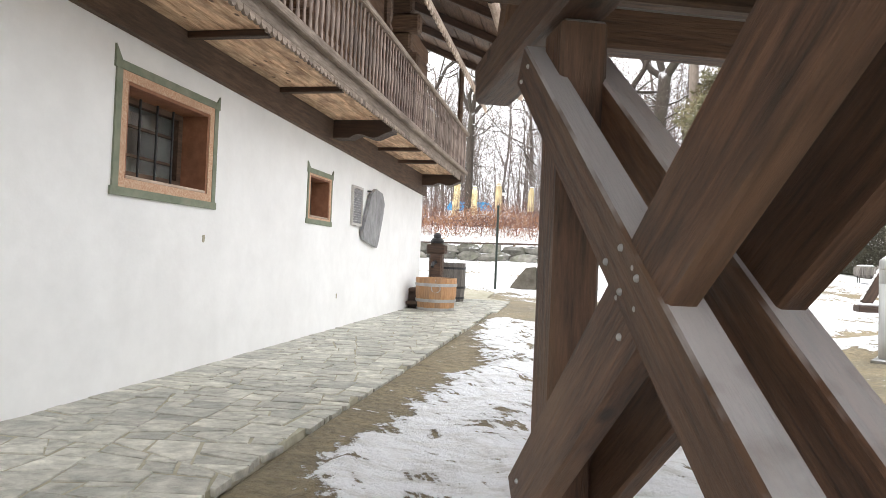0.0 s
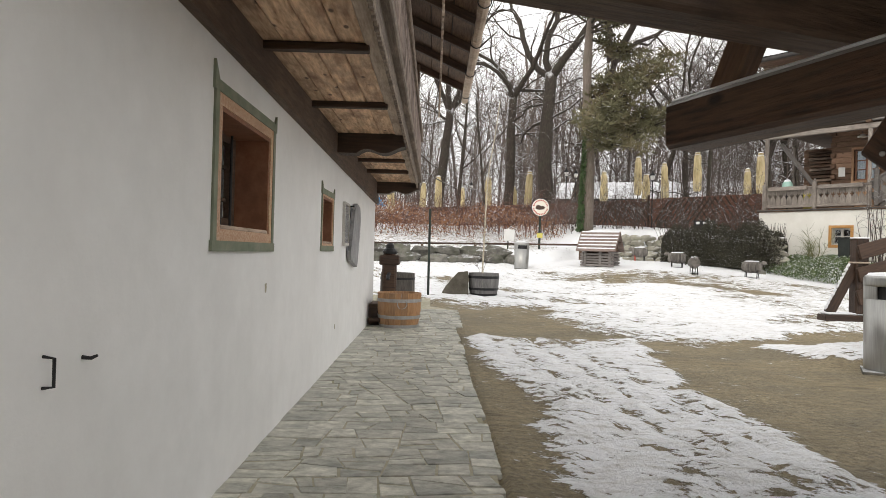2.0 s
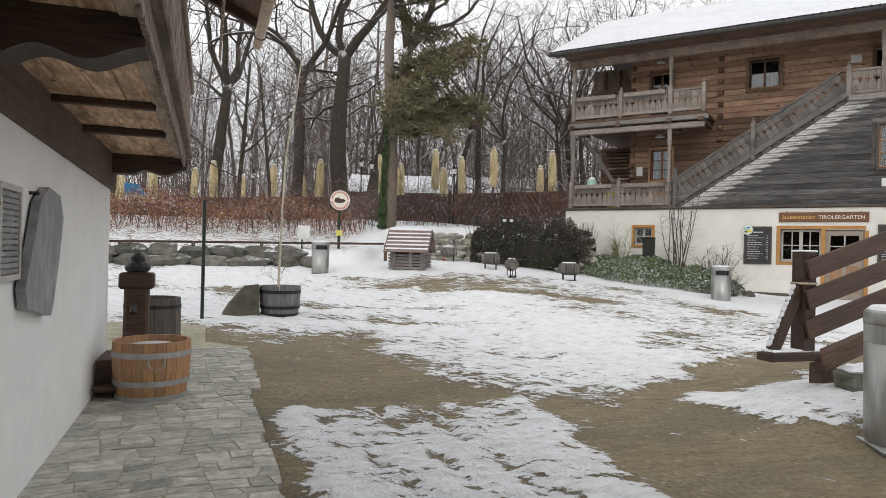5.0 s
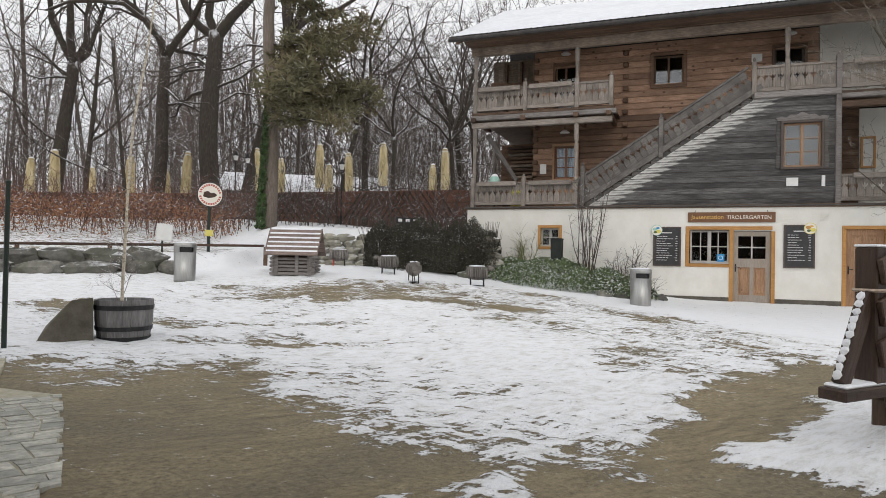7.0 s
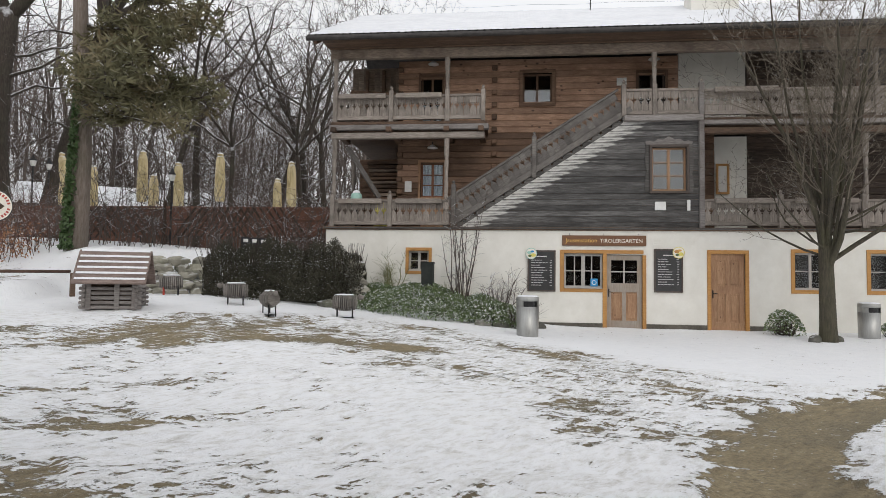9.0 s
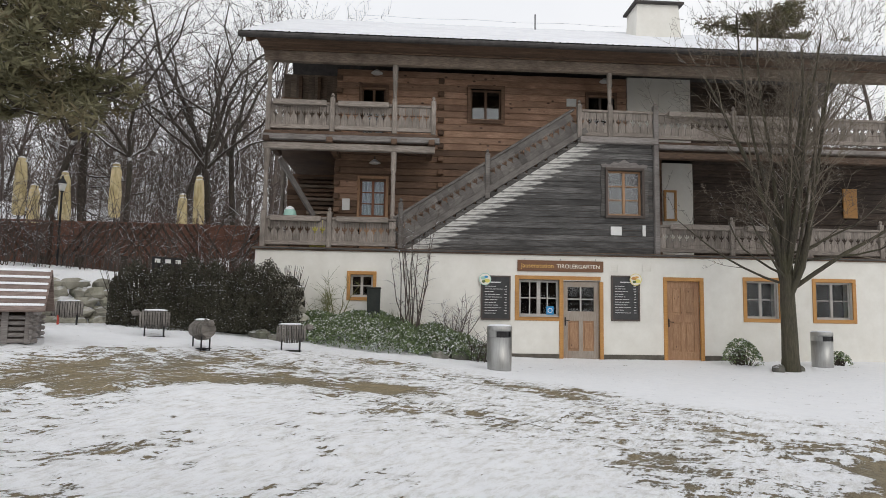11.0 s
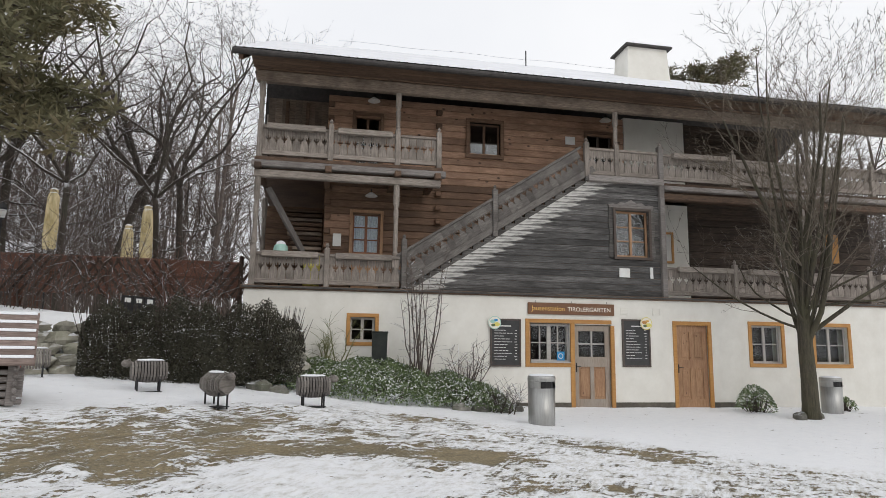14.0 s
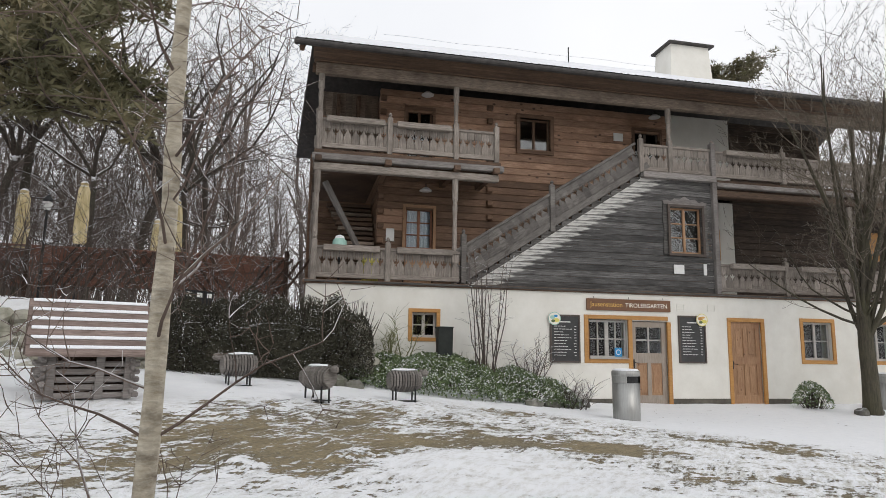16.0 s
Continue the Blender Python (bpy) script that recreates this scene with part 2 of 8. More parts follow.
red_twig = surf("reddish_twigs", (0.08, 0.038, 0.028), (0.17, 0.088, 0.066), 5, (1, 1, 1), 0.9, 0.0, snow=0.6, snow_lift=0.5)
dry_leaf = surf("dry_beech_leaf", (0.26, 0.11, 0.05), (0.42, 0.22, 0.12), 3, (1, 1, 1), 0.8, 0.0, snow=0.75, snow_lift=0.6, vary=0.2)
hedge_leaf = surf("dark_winter_hedge_leaf", (0.022, 0.022, 0.013), (0.07, 0.064, 0.04), 3, (1, 1, 1), 0.75, 0.0, snow=0.8, snow_lift=0.8)
shrub_leaf = surf("snow_dusted_evergreen_leaf", (0.06, 0.095, 0.036), (0.19, 0.25, 0.105), 6, (1, 1, 1), 0.6, 0.0, snow=0.9, snow_lift=0.54)
ivy_leaf = surf("ivy_leaf", (0.03, 0.06, 0.018), (0.075, 0.13, 0.04), 4, (1, 1, 1), 0.5, 0.0)
needle = surf("pine_needles", (0.08, 0.078, 0.04), (0.19, 0.175, 0.09), 1.5, (1, 1, 1), 0.7, 0.0, (0.15, 0.09, 0.045), 0.9, 0.6, snow=0.6, snow_lift=0.75)
grass_mat = surf("winter_grass", (0.09, 0.1, 0.035), (0.22, 0.22, 0.1), 3, (1, 1, 1), 0.8, 0.0)
cover_cloth = surf("yellowed_umbrella_cover", (0.56, 0.44, 0.22), (0.76, 0.66, 0.42), 3, (2, 2, 0.7), 0.85, 0.3, (0.3, 0.23, 0.1), 2.2, 0.85, snow=0.9, vary=0.15, stain_stretch=(2, 2, 0.6))
fence_wood = surf("red_brown_fence_wood", (0.11, 0.05, 0.033), (0.22, 0.105, 0.07), 4, GRAIN, 0.8, 0.3, (0.08, 0.045, 0.035), 1.2, 0.5, vary=0.25)
sign_brown = surf("brown_lacquered_sign_board", (0.13, 0.055, 0.025), (0.2, 0.095, 0.045), 4, GRAIN, 0.4, 0.15)
chalk_board = surf("dark_menu_board", (0.025, 0.025, 0.026), (0.05, 0.05, 0.052), 5, (1, 1, 1), 0.35, 0.05)
chalk_white = surf("chalk_white_lettering", (0.55, 0.55, 0.53), (0.75, 0.75, 0.73), 20, (1, 1, 1), 0.8, 0.0)
letter_cream = surf("cream_lettering", (0.8, 0.76, 0.66), (0.88, 0.84, 0.76), 20, (1, 1, 1), 0.6, 0.0)
letter_gold = surf("gold_lettering", (0.62, 0.36, 0.08), (0.75, 0.47, 0.14), 20, (1, 1, 1), 0.5, 0.0)
white_paint = surf("white_painted_metal", (0.72, 0.72, 0.7), (0.82, 0.82, 0.8), 6, (1, 1, 1), 0.5, 0.05, (0.6, 0.6, 0.57), 2, 0.3)
sash_grey = surf("grey_painted_sash", (0.4, 0.38, 0.35), (0.55, 0.53, 0.5), 6, GRAIN, 0.6, 0.15, (0.3, 0.27, 0.24), 3, 0.4)
red_paint = surf("red_paint", (0.4, 0.05, 0.035), (0.52, 0.09, 0.06), 6, (1, 1, 1), 0.55, 0.1)
blue_paint = surf("bright_blue_paint", (0.02, 0.22, 0.5), (0.04, 0.33, 0.65), 6, (1, 1, 1), 0.5, 0.0)
yellow_paint = surf("yellow_paint", (0.68, 0.6, 0.12), (0.78, 0.7, 0.2), 6, (1, 1, 1), 0.5, 0.0)
teal_paint = surf("pale_teal_plastic", (0.32, 0.55, 0.48), (0.42, 0.66, 0.58), 6, (1, 1, 1), 0.5, 0.0)
dark_tile = surf("dark_roof_edge", (0.025, 0.022, 0.021), (0.065, 0.058, 0.055), 6, (1, 1, 1), 0.7, 0.3, vary=0.2)
# near-black colour that stands for the darkness of rooms behind glass
room_gloom = surf("painted_room_gloom", (0.012, 0.011, 0.01), (0.028, 0.025, 0.023), 3, (1, 1, 1), 0.9, 0.0)
soil_mat = surf("potting_soil", (0.03, 0.022, 0.016), (0.07, 0.055, 0.042), 18, (1, 1, 1), 0.95, 0.6, snow=0.7, snow_lift=0.6)

add_knots(log_wood, (0.05, 0.026, 0.016), 2.6, (1.0, 1.0, 1.7), 0.16, 0.85)
add_knots(floor_board, (0.07, 0.032, 0.018), 4.0, (1.0, 2.0, 2.0), 0.14, 0.9)
add_knots(shelter_wood, (0.012, 0.006, 0.004), 2.2, (1.0, 2.0, 2.0), 0.13, 0.9)
add_knots(door_wood, (0.1, 0.045, 0.022), 3.2, (2.0, 2.0, 1.0), 0.12, 0.8)

glass = bpy.data.materials.new("window_glass")
glass.use_nodes = True
gb = glass.node_tree.nodes["Principled BSDF"]
gb.inputs["Base Color"].default_value = (0.9, 0.95, 0.95, 1)
gb.inputs["Roughness"].default_value, gb.inputs["Transmission Weight"].default_value, gb.inputs["IOR"].default_value = 0.03, 1.0, 1.52

old_glass = bpy.data.materials.new("reflecting_old_glass")
old_glass.use_nodes = True
og = old_glass.node_tree.nodes["Principled BSDF"]
og.inputs["Base Color"].default_value = (0.85, 0.92, 0.95, 1)
og.inputs["Roughness"].default_value, og.inputs["Transmission Weight"].default_value, og.inputs["IOR"].default_value = 0.02, 1.0, 1.85


def roof_snow_material():
    """Snow on roof tiles: rows of tile edges show through as low ridges."""
    m = surf("snow_over_roof_tiles", (0.74, 0.76, 0.8), (0.86, 0.87, 0.89), 5, (1, 1, 1), 0.75, 0.3, (0.62, 0.63, 0.66), 1.0, 0.4, bump_size=0.02)
    n, l = m.node_tree.nodes, m.node_tree.links
    tc = n.new("ShaderNodeTexCoord")
    w = n.new("ShaderNodeTexBrick")
    w.inputs["Scale"].default_value, w.inputs["Mortar Size"].default_value = 1.0, 0.03
    w.inputs["Brick Width"].default_value, w.inputs["Row Height"].default_value = 0.2, 0.34
    w.inputs["Color1"].default_value, w.inputs["Color2"].default_value, w.inputs["Mortar"].default_value = (1, 1, 1, 1), (0.8, 0.8, 0.8, 1), (0, 0, 0, 1)
    l.new(tc.outputs["Object"], w.inputs["Vector"])
    bp = n.new("ShaderNodeBump")
    bp.inputs["Strength"].default_value, bp.inputs["Distance"].default_value = 0.6, 0.03
    l.new(w.outputs["Color"], bp.inputs["Height"])
    old = n["Principled BSDF"].inputs["Normal"].links[0].from_socket
    l.new(old, bp.inputs["Normal"])
    l.new(bp.outputs["Normal"], n["Principled BSDF"].inputs["Normal"])
    return m


roof_snow = roof_snow_material()


def ground_material():
    """Trodden sandy ground under a torn sheet of snow; the attribute "snow" says how much lies where."""
    m = bpy.data.materials.new("snowy_sandy_ground")
    m.use_nodes = True
    n, l = m.node_tree.nodes, m.node_tree.links
    b = n["Principled BSDF"]
    tc = n.new("ShaderNodeTexCoord")

    def noise_node(scale, detail=8, rough=0.6, stretch=None):
        t = n.new("ShaderNodeTexNoise")
        t.inputs["Scale"].default_value, t.inputs["Detail"].default_value, t.inputs["Roughness"].default_value = scale, detail, rough
        if stretch:
            p = n.new("ShaderNodeMapping")
            p.inputs["Scale"].default_value = stretch
            p.inputs["Rotation"].default_value = (0, 0, radians(35))
            l.new(tc.outputs["Object"], p.inputs["Vector"])
            l.new(p.outputs["Vector"], t.inputs["Vector"])
        else:
            l.new(tc.outputs["Object"], t.inputs["Vector"])
        return t.outputs["Fac"]

    def ramp_of(fac, stops):
        t = n.new("ShaderNodeValToRGB")
        while len(t.color_ramp.elements) < len(stops):
            t.color_ramp.elements.new(0.5)
        for e, (p, c) in zip(t.color_ramp.elements, stops):
            e.position, e.color = p, (*c, 1)
        l.new(fac, t.inputs["Fac"])
        return t.outputs["Color"]

    def math_node(op, a, c):
        t = n.new("ShaderNodeMath")
        t.operation = op
        for k, v in enumerate((a, c)):
            if isinstance(v, (int, float)):
                t.inputs[k].default_value = v
            else:
                l.new(v, t.inputs[k])
        return t.outputs["Value"]

    def mixed(fac, a, c):
        t = n.new("ShaderNodeMix")
        t.data_type = "RGBA"
        l.new(fac, t.inputs["Factor"])
        l.new(a, t.inputs[6])
        l.new(c, t.inputs[7])
        return t.outputs[2]

    at = n.new("ShaderNodeAttribute")
    at.attribute_name = "snow"
    fine, mid, streak = noise_node(26), noise_node(4.5), noise_node(3.0, 8, 0.62, (1, 4.0, 1))
    torn = math_node("ADD", math_node("MULTIPLY", math_node("SUBTRACT", fine, 0.5), 1.0), math_node("MULTIPLY", math_node("SUBTRACT", mid, 0.5), 1.0))
    torn = math_node("ADD", torn, math_node("MULTIPLY", math_node("SUBTRACT", streak, 0.5), 1.7))
    turned, drawn = n.new("ShaderNodeMapping"), n.new("ShaderNodeMapping")
    turned.inputs["Rotation"].default_value = (0, 0, radians(58))
    drawn.inputs["Scale"].default_value = (1.2, 7.0, 1.0)
    l.new(tc.outputs["Object"], turned.inputs["Vector"])
    l.new(turned.outputs["Vector"], drawn.inputs["Vector"])
    drag = n.new("ShaderNodeTexNoise")
    drag.inputs["Scale"].default_value, drag.inputs["Detail"].default_value, drag.inputs["Roughness"].default_value = 1.6, 9, 0.68
    l.new(drawn.outputs["Vector"], drag.inputs["Vector"])
    torn = math_node("ADD", torn, math_node("MULTIPLY", math_node("SUBTRACT", drag.outputs["Fac"], 0.5), 1.9))
    cover = n.new("ShaderNodeMapRange")
    cover.inputs["From Min"].default_value, cover.inputs["From Max"].default_value = 0.44, 0.56
    l.new(math_node("ADD", at.outputs["Fac"], torn), cover.inputs["Value"])
    dirt = mixed(ramp_of(noise_node(1.1, 6), [(0.35, (0, 0, 0)), (0.68, (1, 1, 1))]),
                 ramp_of(fine, [(0.3, (0.13, 0.1, 0.055)), (0.7, (0.43, 0.35, 0.21))]),
                 ramp_of(streak, [(0.35, (0.1, 0.078, 0.043)), (0.65, (0.34, 0.27, 0.155))]))
    damp = noise_node(0.5, 7, 0.62, (1, 2.2, 1))
    dirt = mixed(ramp_of(damp, [(0.46, (0, 0, 0)), (0.6, (0.9, 0.9, 0.9))]), dirt, ramp_of(fine, [(0.3, (0.115, 0.095, 0.058)), (0.7, (0.27, 0.225, 0.14))]))
    pebble = n.new("ShaderNodeTexVoronoi")
    pebble.inputs["Scale"].default_value = 22
    l.new(tc.outputs["Object"], pebble.inputs["Vector"])
    dirt = mixed(ramp_of(pebble.outputs["Distance"], [(0.05, (1, 1, 1)), (0.11, (0, 0, 0))]), dirt, ramp_of(mid, [(0.4, (0.3, 0.28, 0.23)), (0.6, (0.42, 0.4, 0.35))]))
    tread = n.new("ShaderNodeAttribute")
    tread.attribute_name = "tread"
    soiled = n.new("ShaderNodeMapRange")
    soiled.inputs["From Min"].default_value, soiled.inputs["From Max"].default_value, soiled.inputs["To Max"].default_value = 0.46, 0.68, 0.75
    l.new(noise_node(5.0, 9, 0.75, (1, 2.6, 1)), soiled.inputs["Value"])
    white = mixed(math_node("MULTIPLY", soiled.outputs["Result"], math_node("ADD", math_node("MULTIPLY", tread.outputs["Fac"], 0.9), 0.1)),
                  ramp_of(mid, [(0.3, (0.9, 0.915, 0.94)), (0.7, (0.95, 0.96, 0.975))]),
                  ramp_of(drag.outputs["Fac"], [(0.36, (0.4, 0.375, 0.32)), (0.62, (0.76, 0.755, 0.72))]))
    l.new(mixed(cover.outputs["Result"], dirt, white), b.inputs["Base Color"])
    rg = n.new("ShaderNodeMapRange")
    rg.inputs["To Min"].default_value, rg.inputs["To Max"].default_value = 0.62, 0.8
    l.new(cover.outputs["Result"], rg.inputs["Value"])
    l.new(rg.outputs["Result"], b.inputs["Roughness"])
    bp = n.new("ShaderNodeBump")
    bp.inputs["Strength"].default_value, bp.inputs["Distance"].default_value = 1.0, 0.05
    lump = math_node("ADD", math_node("MULTIPLY", cover.outputs["Result"], 0.5), math_node("ADD", math_node("MULTIPLY", noise_node(14, 8, 0.7), 0.7), math_node("MULTIPLY", mid, 0.5)))
    l.new(lump, bp.inputs["Height"])
    l.new(bp.outputs["Normal"], b.inputs["Normal"])
    return m


ground_mat = ground_material()


# ---- mesh helpers ----
class Shape:
    """Vertices and faces that grow into one mesh."""

    def __init__(self):
        self.v, self.f = [], []

    def add(self, vs, fs, m=None):
        k = len(self.v)
        if m is not None:
            vs = [tuple(m @ Vector(p)) for p in vs]
        self.v += [tuple(p) for p in vs]
        self.f += [tuple(k + i for i in f) for f in fs]
        return self

    def box(self, x0, x1, y0, y1, z0, z1, ch=0.0, m=None):
        if ch <= 0:
            vs = [(x, y, z) for z in (z0, z1) for x, y in ((x0, y0), (x1, y0), (x1, y1), (x0, y1))]
            return self.add(vs, [(3, 2, 1, 0), (4, 5, 6, 7), (0, 1, 5, 4), (1, 2, 6, 5), (2, 3, 7, 6), (3, 0, 4, 7)], m)
        lo, hi = (x0, y0, z0), (x1, y1, z1)
        ch = min(ch, *(0.45 * (hi[k] - lo[k]) for k in range(3)))
        vs, idx = [], {}
        for a in (0, 1):
            for b2 in (0, 1):
                for c in (0, 1):
                    for ax in range(3):
                        p = []
                        for k, s in enumerate((a, b2, c)):
                            e = lo[k] if s == 0 else hi[k]
                            if k != ax:
                                e += ch if s == 0 else -ch
                            p.append(e)
                        idx[(a, b2, c, ax)] = len(vs)
                        vs.append(tuple(p))
        fs = []

        def flip(face, out):
            p = [Vector(vs[i]) for i in face]
            nrm = (p[1] - p[0]).cross(p[2] - p[0])
            fs.append(tuple(face) if nrm.dot(Vector(out)) > 0 else tuple(reversed(face)))

        for ax in range(3):
            o1, o2 = [k for k in range(3) if k != ax]
            for s in (0, 1):
                face = []
                for u, w in ((0, 0), (1, 0), (1, 1), (0, 1)):
                    c = [0, 0, 0]
                    c[ax], c[o1], c[o2] = s, u, w
                    face.append(idx[(*c, ax)])
                out = [0, 0, 0]
                out[ax] = 1 if s else -1
                flip(face, out)
            for u in (0, 1):
                for w in (0, 1):
                    c0, c1 = [0, 0, 0], [0, 0, 0]
                    c0[ax], c1[ax] = 0, 1
                    for c in (c0, c1):
                        c[o1], c[o2] = u, w
                    out = [0, 0, 0]
                    out[o1], out[o2] = (1 if u else -1), (1 if w else -1)
                    flip([idx[(*c0, o1)], idx[(*c1, o1)], idx[(*c1, o2)], idx[(*c0, o2)]], out)
        for a in (0, 1):
            for b2 in (0, 1):
                for c in (0, 1):
                    flip([idx[(a, b2, c, 0)], idx[(a, b2, c, 1)], idx[(a, b2, c, 2)]], ((1 if a else -1), (1 if b2 else -1), (1 if c else -1)))
        return self.add(vs, fs, m)

    def prism(self, poly, y0, y1, m=None):
        """A polygon in x and z, counter-clockwise seen from -y, pushed from y0 to y1."""
        k = len(poly)
        vs = [(x, y0, z) for x, z in poly] + [(x, y1, z) for x, z in poly]
        fs = [tuple(range(k)), tuple(reversed(range(k, 2 * k)))]
        fs += [(i, i + k, (i + 1) % k + k, (i + 1) % k) for i in range(k)]
        return self.add(vs, fs, m)

    def lathe(self, prof, n=16, m=None, cap=True):
        vs, fs = [], []
        for r, z in prof:
            vs += [(r * math.cos(2 * math.pi * i / n), r * math.sin(2 * math.pi * i / n), z) for i in range(n)]
        for k in range(len(prof) - 1):
            fs += [(k * n + i, k * n + (i + 1) % n, (k + 1) * n + (i + 1) % n, (k + 1) * n + i) for i in range(n)]
        if cap:
            fs += [tuple(reversed(range(n))), tuple(range((len(prof) - 1) * n, len(prof) * n))]
        return self.add(vs, fs, m)

    def tube(self, pts, radii, n=6, cap=True):
        vs, fs, side = [], [], None
        pts = [Vector(p) for p in pts]
        for i, p in enumerate(pts):
            d = (pts[min(i + 1, len(pts) - 1)] - pts[max(i - 1, 0)])
            d = d.normalized() if d.length > 1e-9 else Vector((0, 0, 1))
            if side is None:
                side = d.orthogonal().normalized()
            else:
                side = side - d * side.dot(d)
                side = side.normalized() if side.length > 1e-6 else d.orthogonal().normalized()
            up = d.cross(side)
            for k in range(n):
                a = 2 * math.pi * k / n
                vs.append(p + (side * math.cos(a) + up * math.sin(a)) * radii[i])
        for i in range(len(pts) - 1):
            fs += [(i * n + k, i * n + (k + 1) % n, (i + 1) * n + (k + 1) % n, (i + 1) * n + k) for k in range(n)]
        if cap and n > 2:
            fs += [tuple(reversed(range(n))), tuple(range((len(pts) - 1) * n, len(pts) * n))]
        return self.add(vs, fs)

    def rock(self, cx, cy, cz, sx, sy, sz, seed, rough=0.16, n=7, rows=5, square=0.6):
        """A lumpy stone, between a box and an egg."""
        rnd = random.Random(seed)
        vs, fs = [], []
        for j in range(rows + 1):
            e = -math.pi / 2 + math.pi * j / rows
            for i in range(n):
                a = 2 * math.pi * i / n + 0.2
                p = Vector((math.cos(e) * math.cos(a), math.cos(e) * math.sin(a), math.sin(e)))
                q = max(abs(p.x), abs(p.y), abs(p.z))
                p = p * (1 - square) + p / q * square
                k = 1 + rnd.uniform(-rough, rough)
                vs.append((cx + p.x * sx * k, cy + p.y * sy * k, cz + p.z * sz * k))
        for j in range(rows):
            fs += [(j * n + i, j * n + (i + 1) % n, (j + 1) * n + (i + 1) % n, (j + 1) * n + i) for i in range(n)]
        fs += [tuple(reversed(range(n))), tuple(range(rows * n, rows * n + n))]
        return self.add(vs, fs)

    def data(self, name, smooth=False):
        me = bpy.data.meshes.new(name)
        me.from_pydata(self.v, [], self.f)
        if smooth:
            me.polygons.foreach_set("use_smooth", [True] * len(me.polygons))
        me.update()
        return me


def part(name, shape, material, parent=None, at=None, label="", smooth=False):
    """One mesh object under a thing or a part, at a pose in its parent's frame. shape: a Shape, or a mesh to share."""
    me = shape if isinstance(shape, bpy.types.Mesh) else shape.data(name, smooth)
    if not me.materials:
        me.materials.append(material)
    ob = new(name, me)
    if parent is not None:
        ob.parent = parent
    if at is not None:
        ob.matrix_basis = at
    return tagged(ob, label)


def thing(name, at, label, category, group="", kind=""):
    ob = new(name)
    ob.empty_display_size = 0.2
    ob.matrix_basis = at
    return tagged(ob, label, category, group, kind)


def beam(name, p0, p1, w, h, material, parent=None, ch=0.012, label="", up=(0, 0, 1), shape=None):
    """A timber from p0 to p1 with its own length as x, so that the grain runs along it. w across, h high, centred."""
    p0, p1 = Vector(p0), Vector(p1)
    x = (p1 - p0).normalized()
    y = Vector(up).cross(x).normalized()
    z = x.cross(y)
    m = Matrix((x, y, z)).transposed().to_4x4()
    m.translation = p0
    ln = (p1 - p0).length
    s = shape or Shape().box(0, ln, -w / 2, w / 2, -h / 2, h / 2, ch)
    return part(name, s, material, parent, m, label)


def wall_shape(x0, x1, z0, z1, y0, y1, holes, s=None):
    """A wall from y0 to y1 with openings (x0, x1, z0, z1) that go right through."""
    s = s or Shape()
    xs = sorted({x0, x1, *(h[0] for h in holes), *(h[1] for h in holes)})
    zs = sorted({z0, z1, *(h[2] for h in holes), *(h[3] for h in holes)})

    def solid(i, k):
        if not (0 <= i < len(xs) - 1 and 0 <= k < len(zs) - 1):
            return False
        cx, cz = (xs[i] + xs[i + 1]) / 2, (zs[k] + zs[k + 1]) / 2
        return not any(h[0] < cx < h[1] and h[2] < cz < h[3] for h in holes)

    for i in range(len(xs) - 1):
        for k in range(len(zs) - 1):
            if not solid(i, k):
                continue
            a, b2, c, d = xs[i], xs[i + 1], zs[k], zs[k + 1]
            s.add([(a, y0, c), (b2, y0, c), (b2, y0, d), (a, y0, d)], [(0, 1, 2, 3)])
            s.add([(a, y1, c), (b2, y1, c), (b2, y1, d), (a, y1, d)], [(3, 2, 1, 0)])
            if not solid(i - 1, k):
                s.add([(a, y0, c), (a, y0, d), (a, y1, d), (a, y1, c)], [(0, 1, 2, 3)])
            if not solid(i + 1, k):
                s.add([(b2, y0, c), (b2, y0, d), (b2, y1, d), (b2, y1, c)], [(3, 2, 1, 0)])
            if not solid(i, k - 1):
                s.add([(a, y0, c), (b2, y0, c), (b2, y1, c), (a, y1, c)], [(3, 2, 1, 0)])
            if not solid(i, k + 1):
                s.add([(a, y0, d), (b2, y0, d), (b2, y1, d), (a, y1, d)], [(0, 1, 2, 3)])
    return s


def words(text, size, material, parent, at, name="lettering"):
    """Flat raised lettering in the built-in font, as a mesh."""
    cu = bpy.data.curves.new(name, "FONT")
    cu.body, cu.size, cu.extrude = text, size, 0.003
    cu.align_x, cu.align_y = "CENTER", "CENTER"
    tmp = new(name, cu)
    me = bpy.data.meshes.new_from_object(tmp.evaluated_get(bpy.context.evaluated_depsgraph_get()))
    bpy.data.objects.remove(tmp)
    me.materials.clear()
    return part(name, me, material, parent, at)


def smooth_step(a, b2, v):
    v = min(1.0, max(0.0, (v - a) / (b2 - a)))
    return v * v * (3 - 2 * v)


# ---- the ground ----
HOUSE_X, HOUSE_Y, HOUSE_TURN = 10.466, 24.34, -51.2
FU = (math.cos(radians(HOUSE_TURN)), math.sin(radians(HOUSE_TURN)))


def step_of(a, b2, v):
    v = np.clip((v - a) / (b2 - a), 0, 1)
    return v * v * (3 - 2 * v)


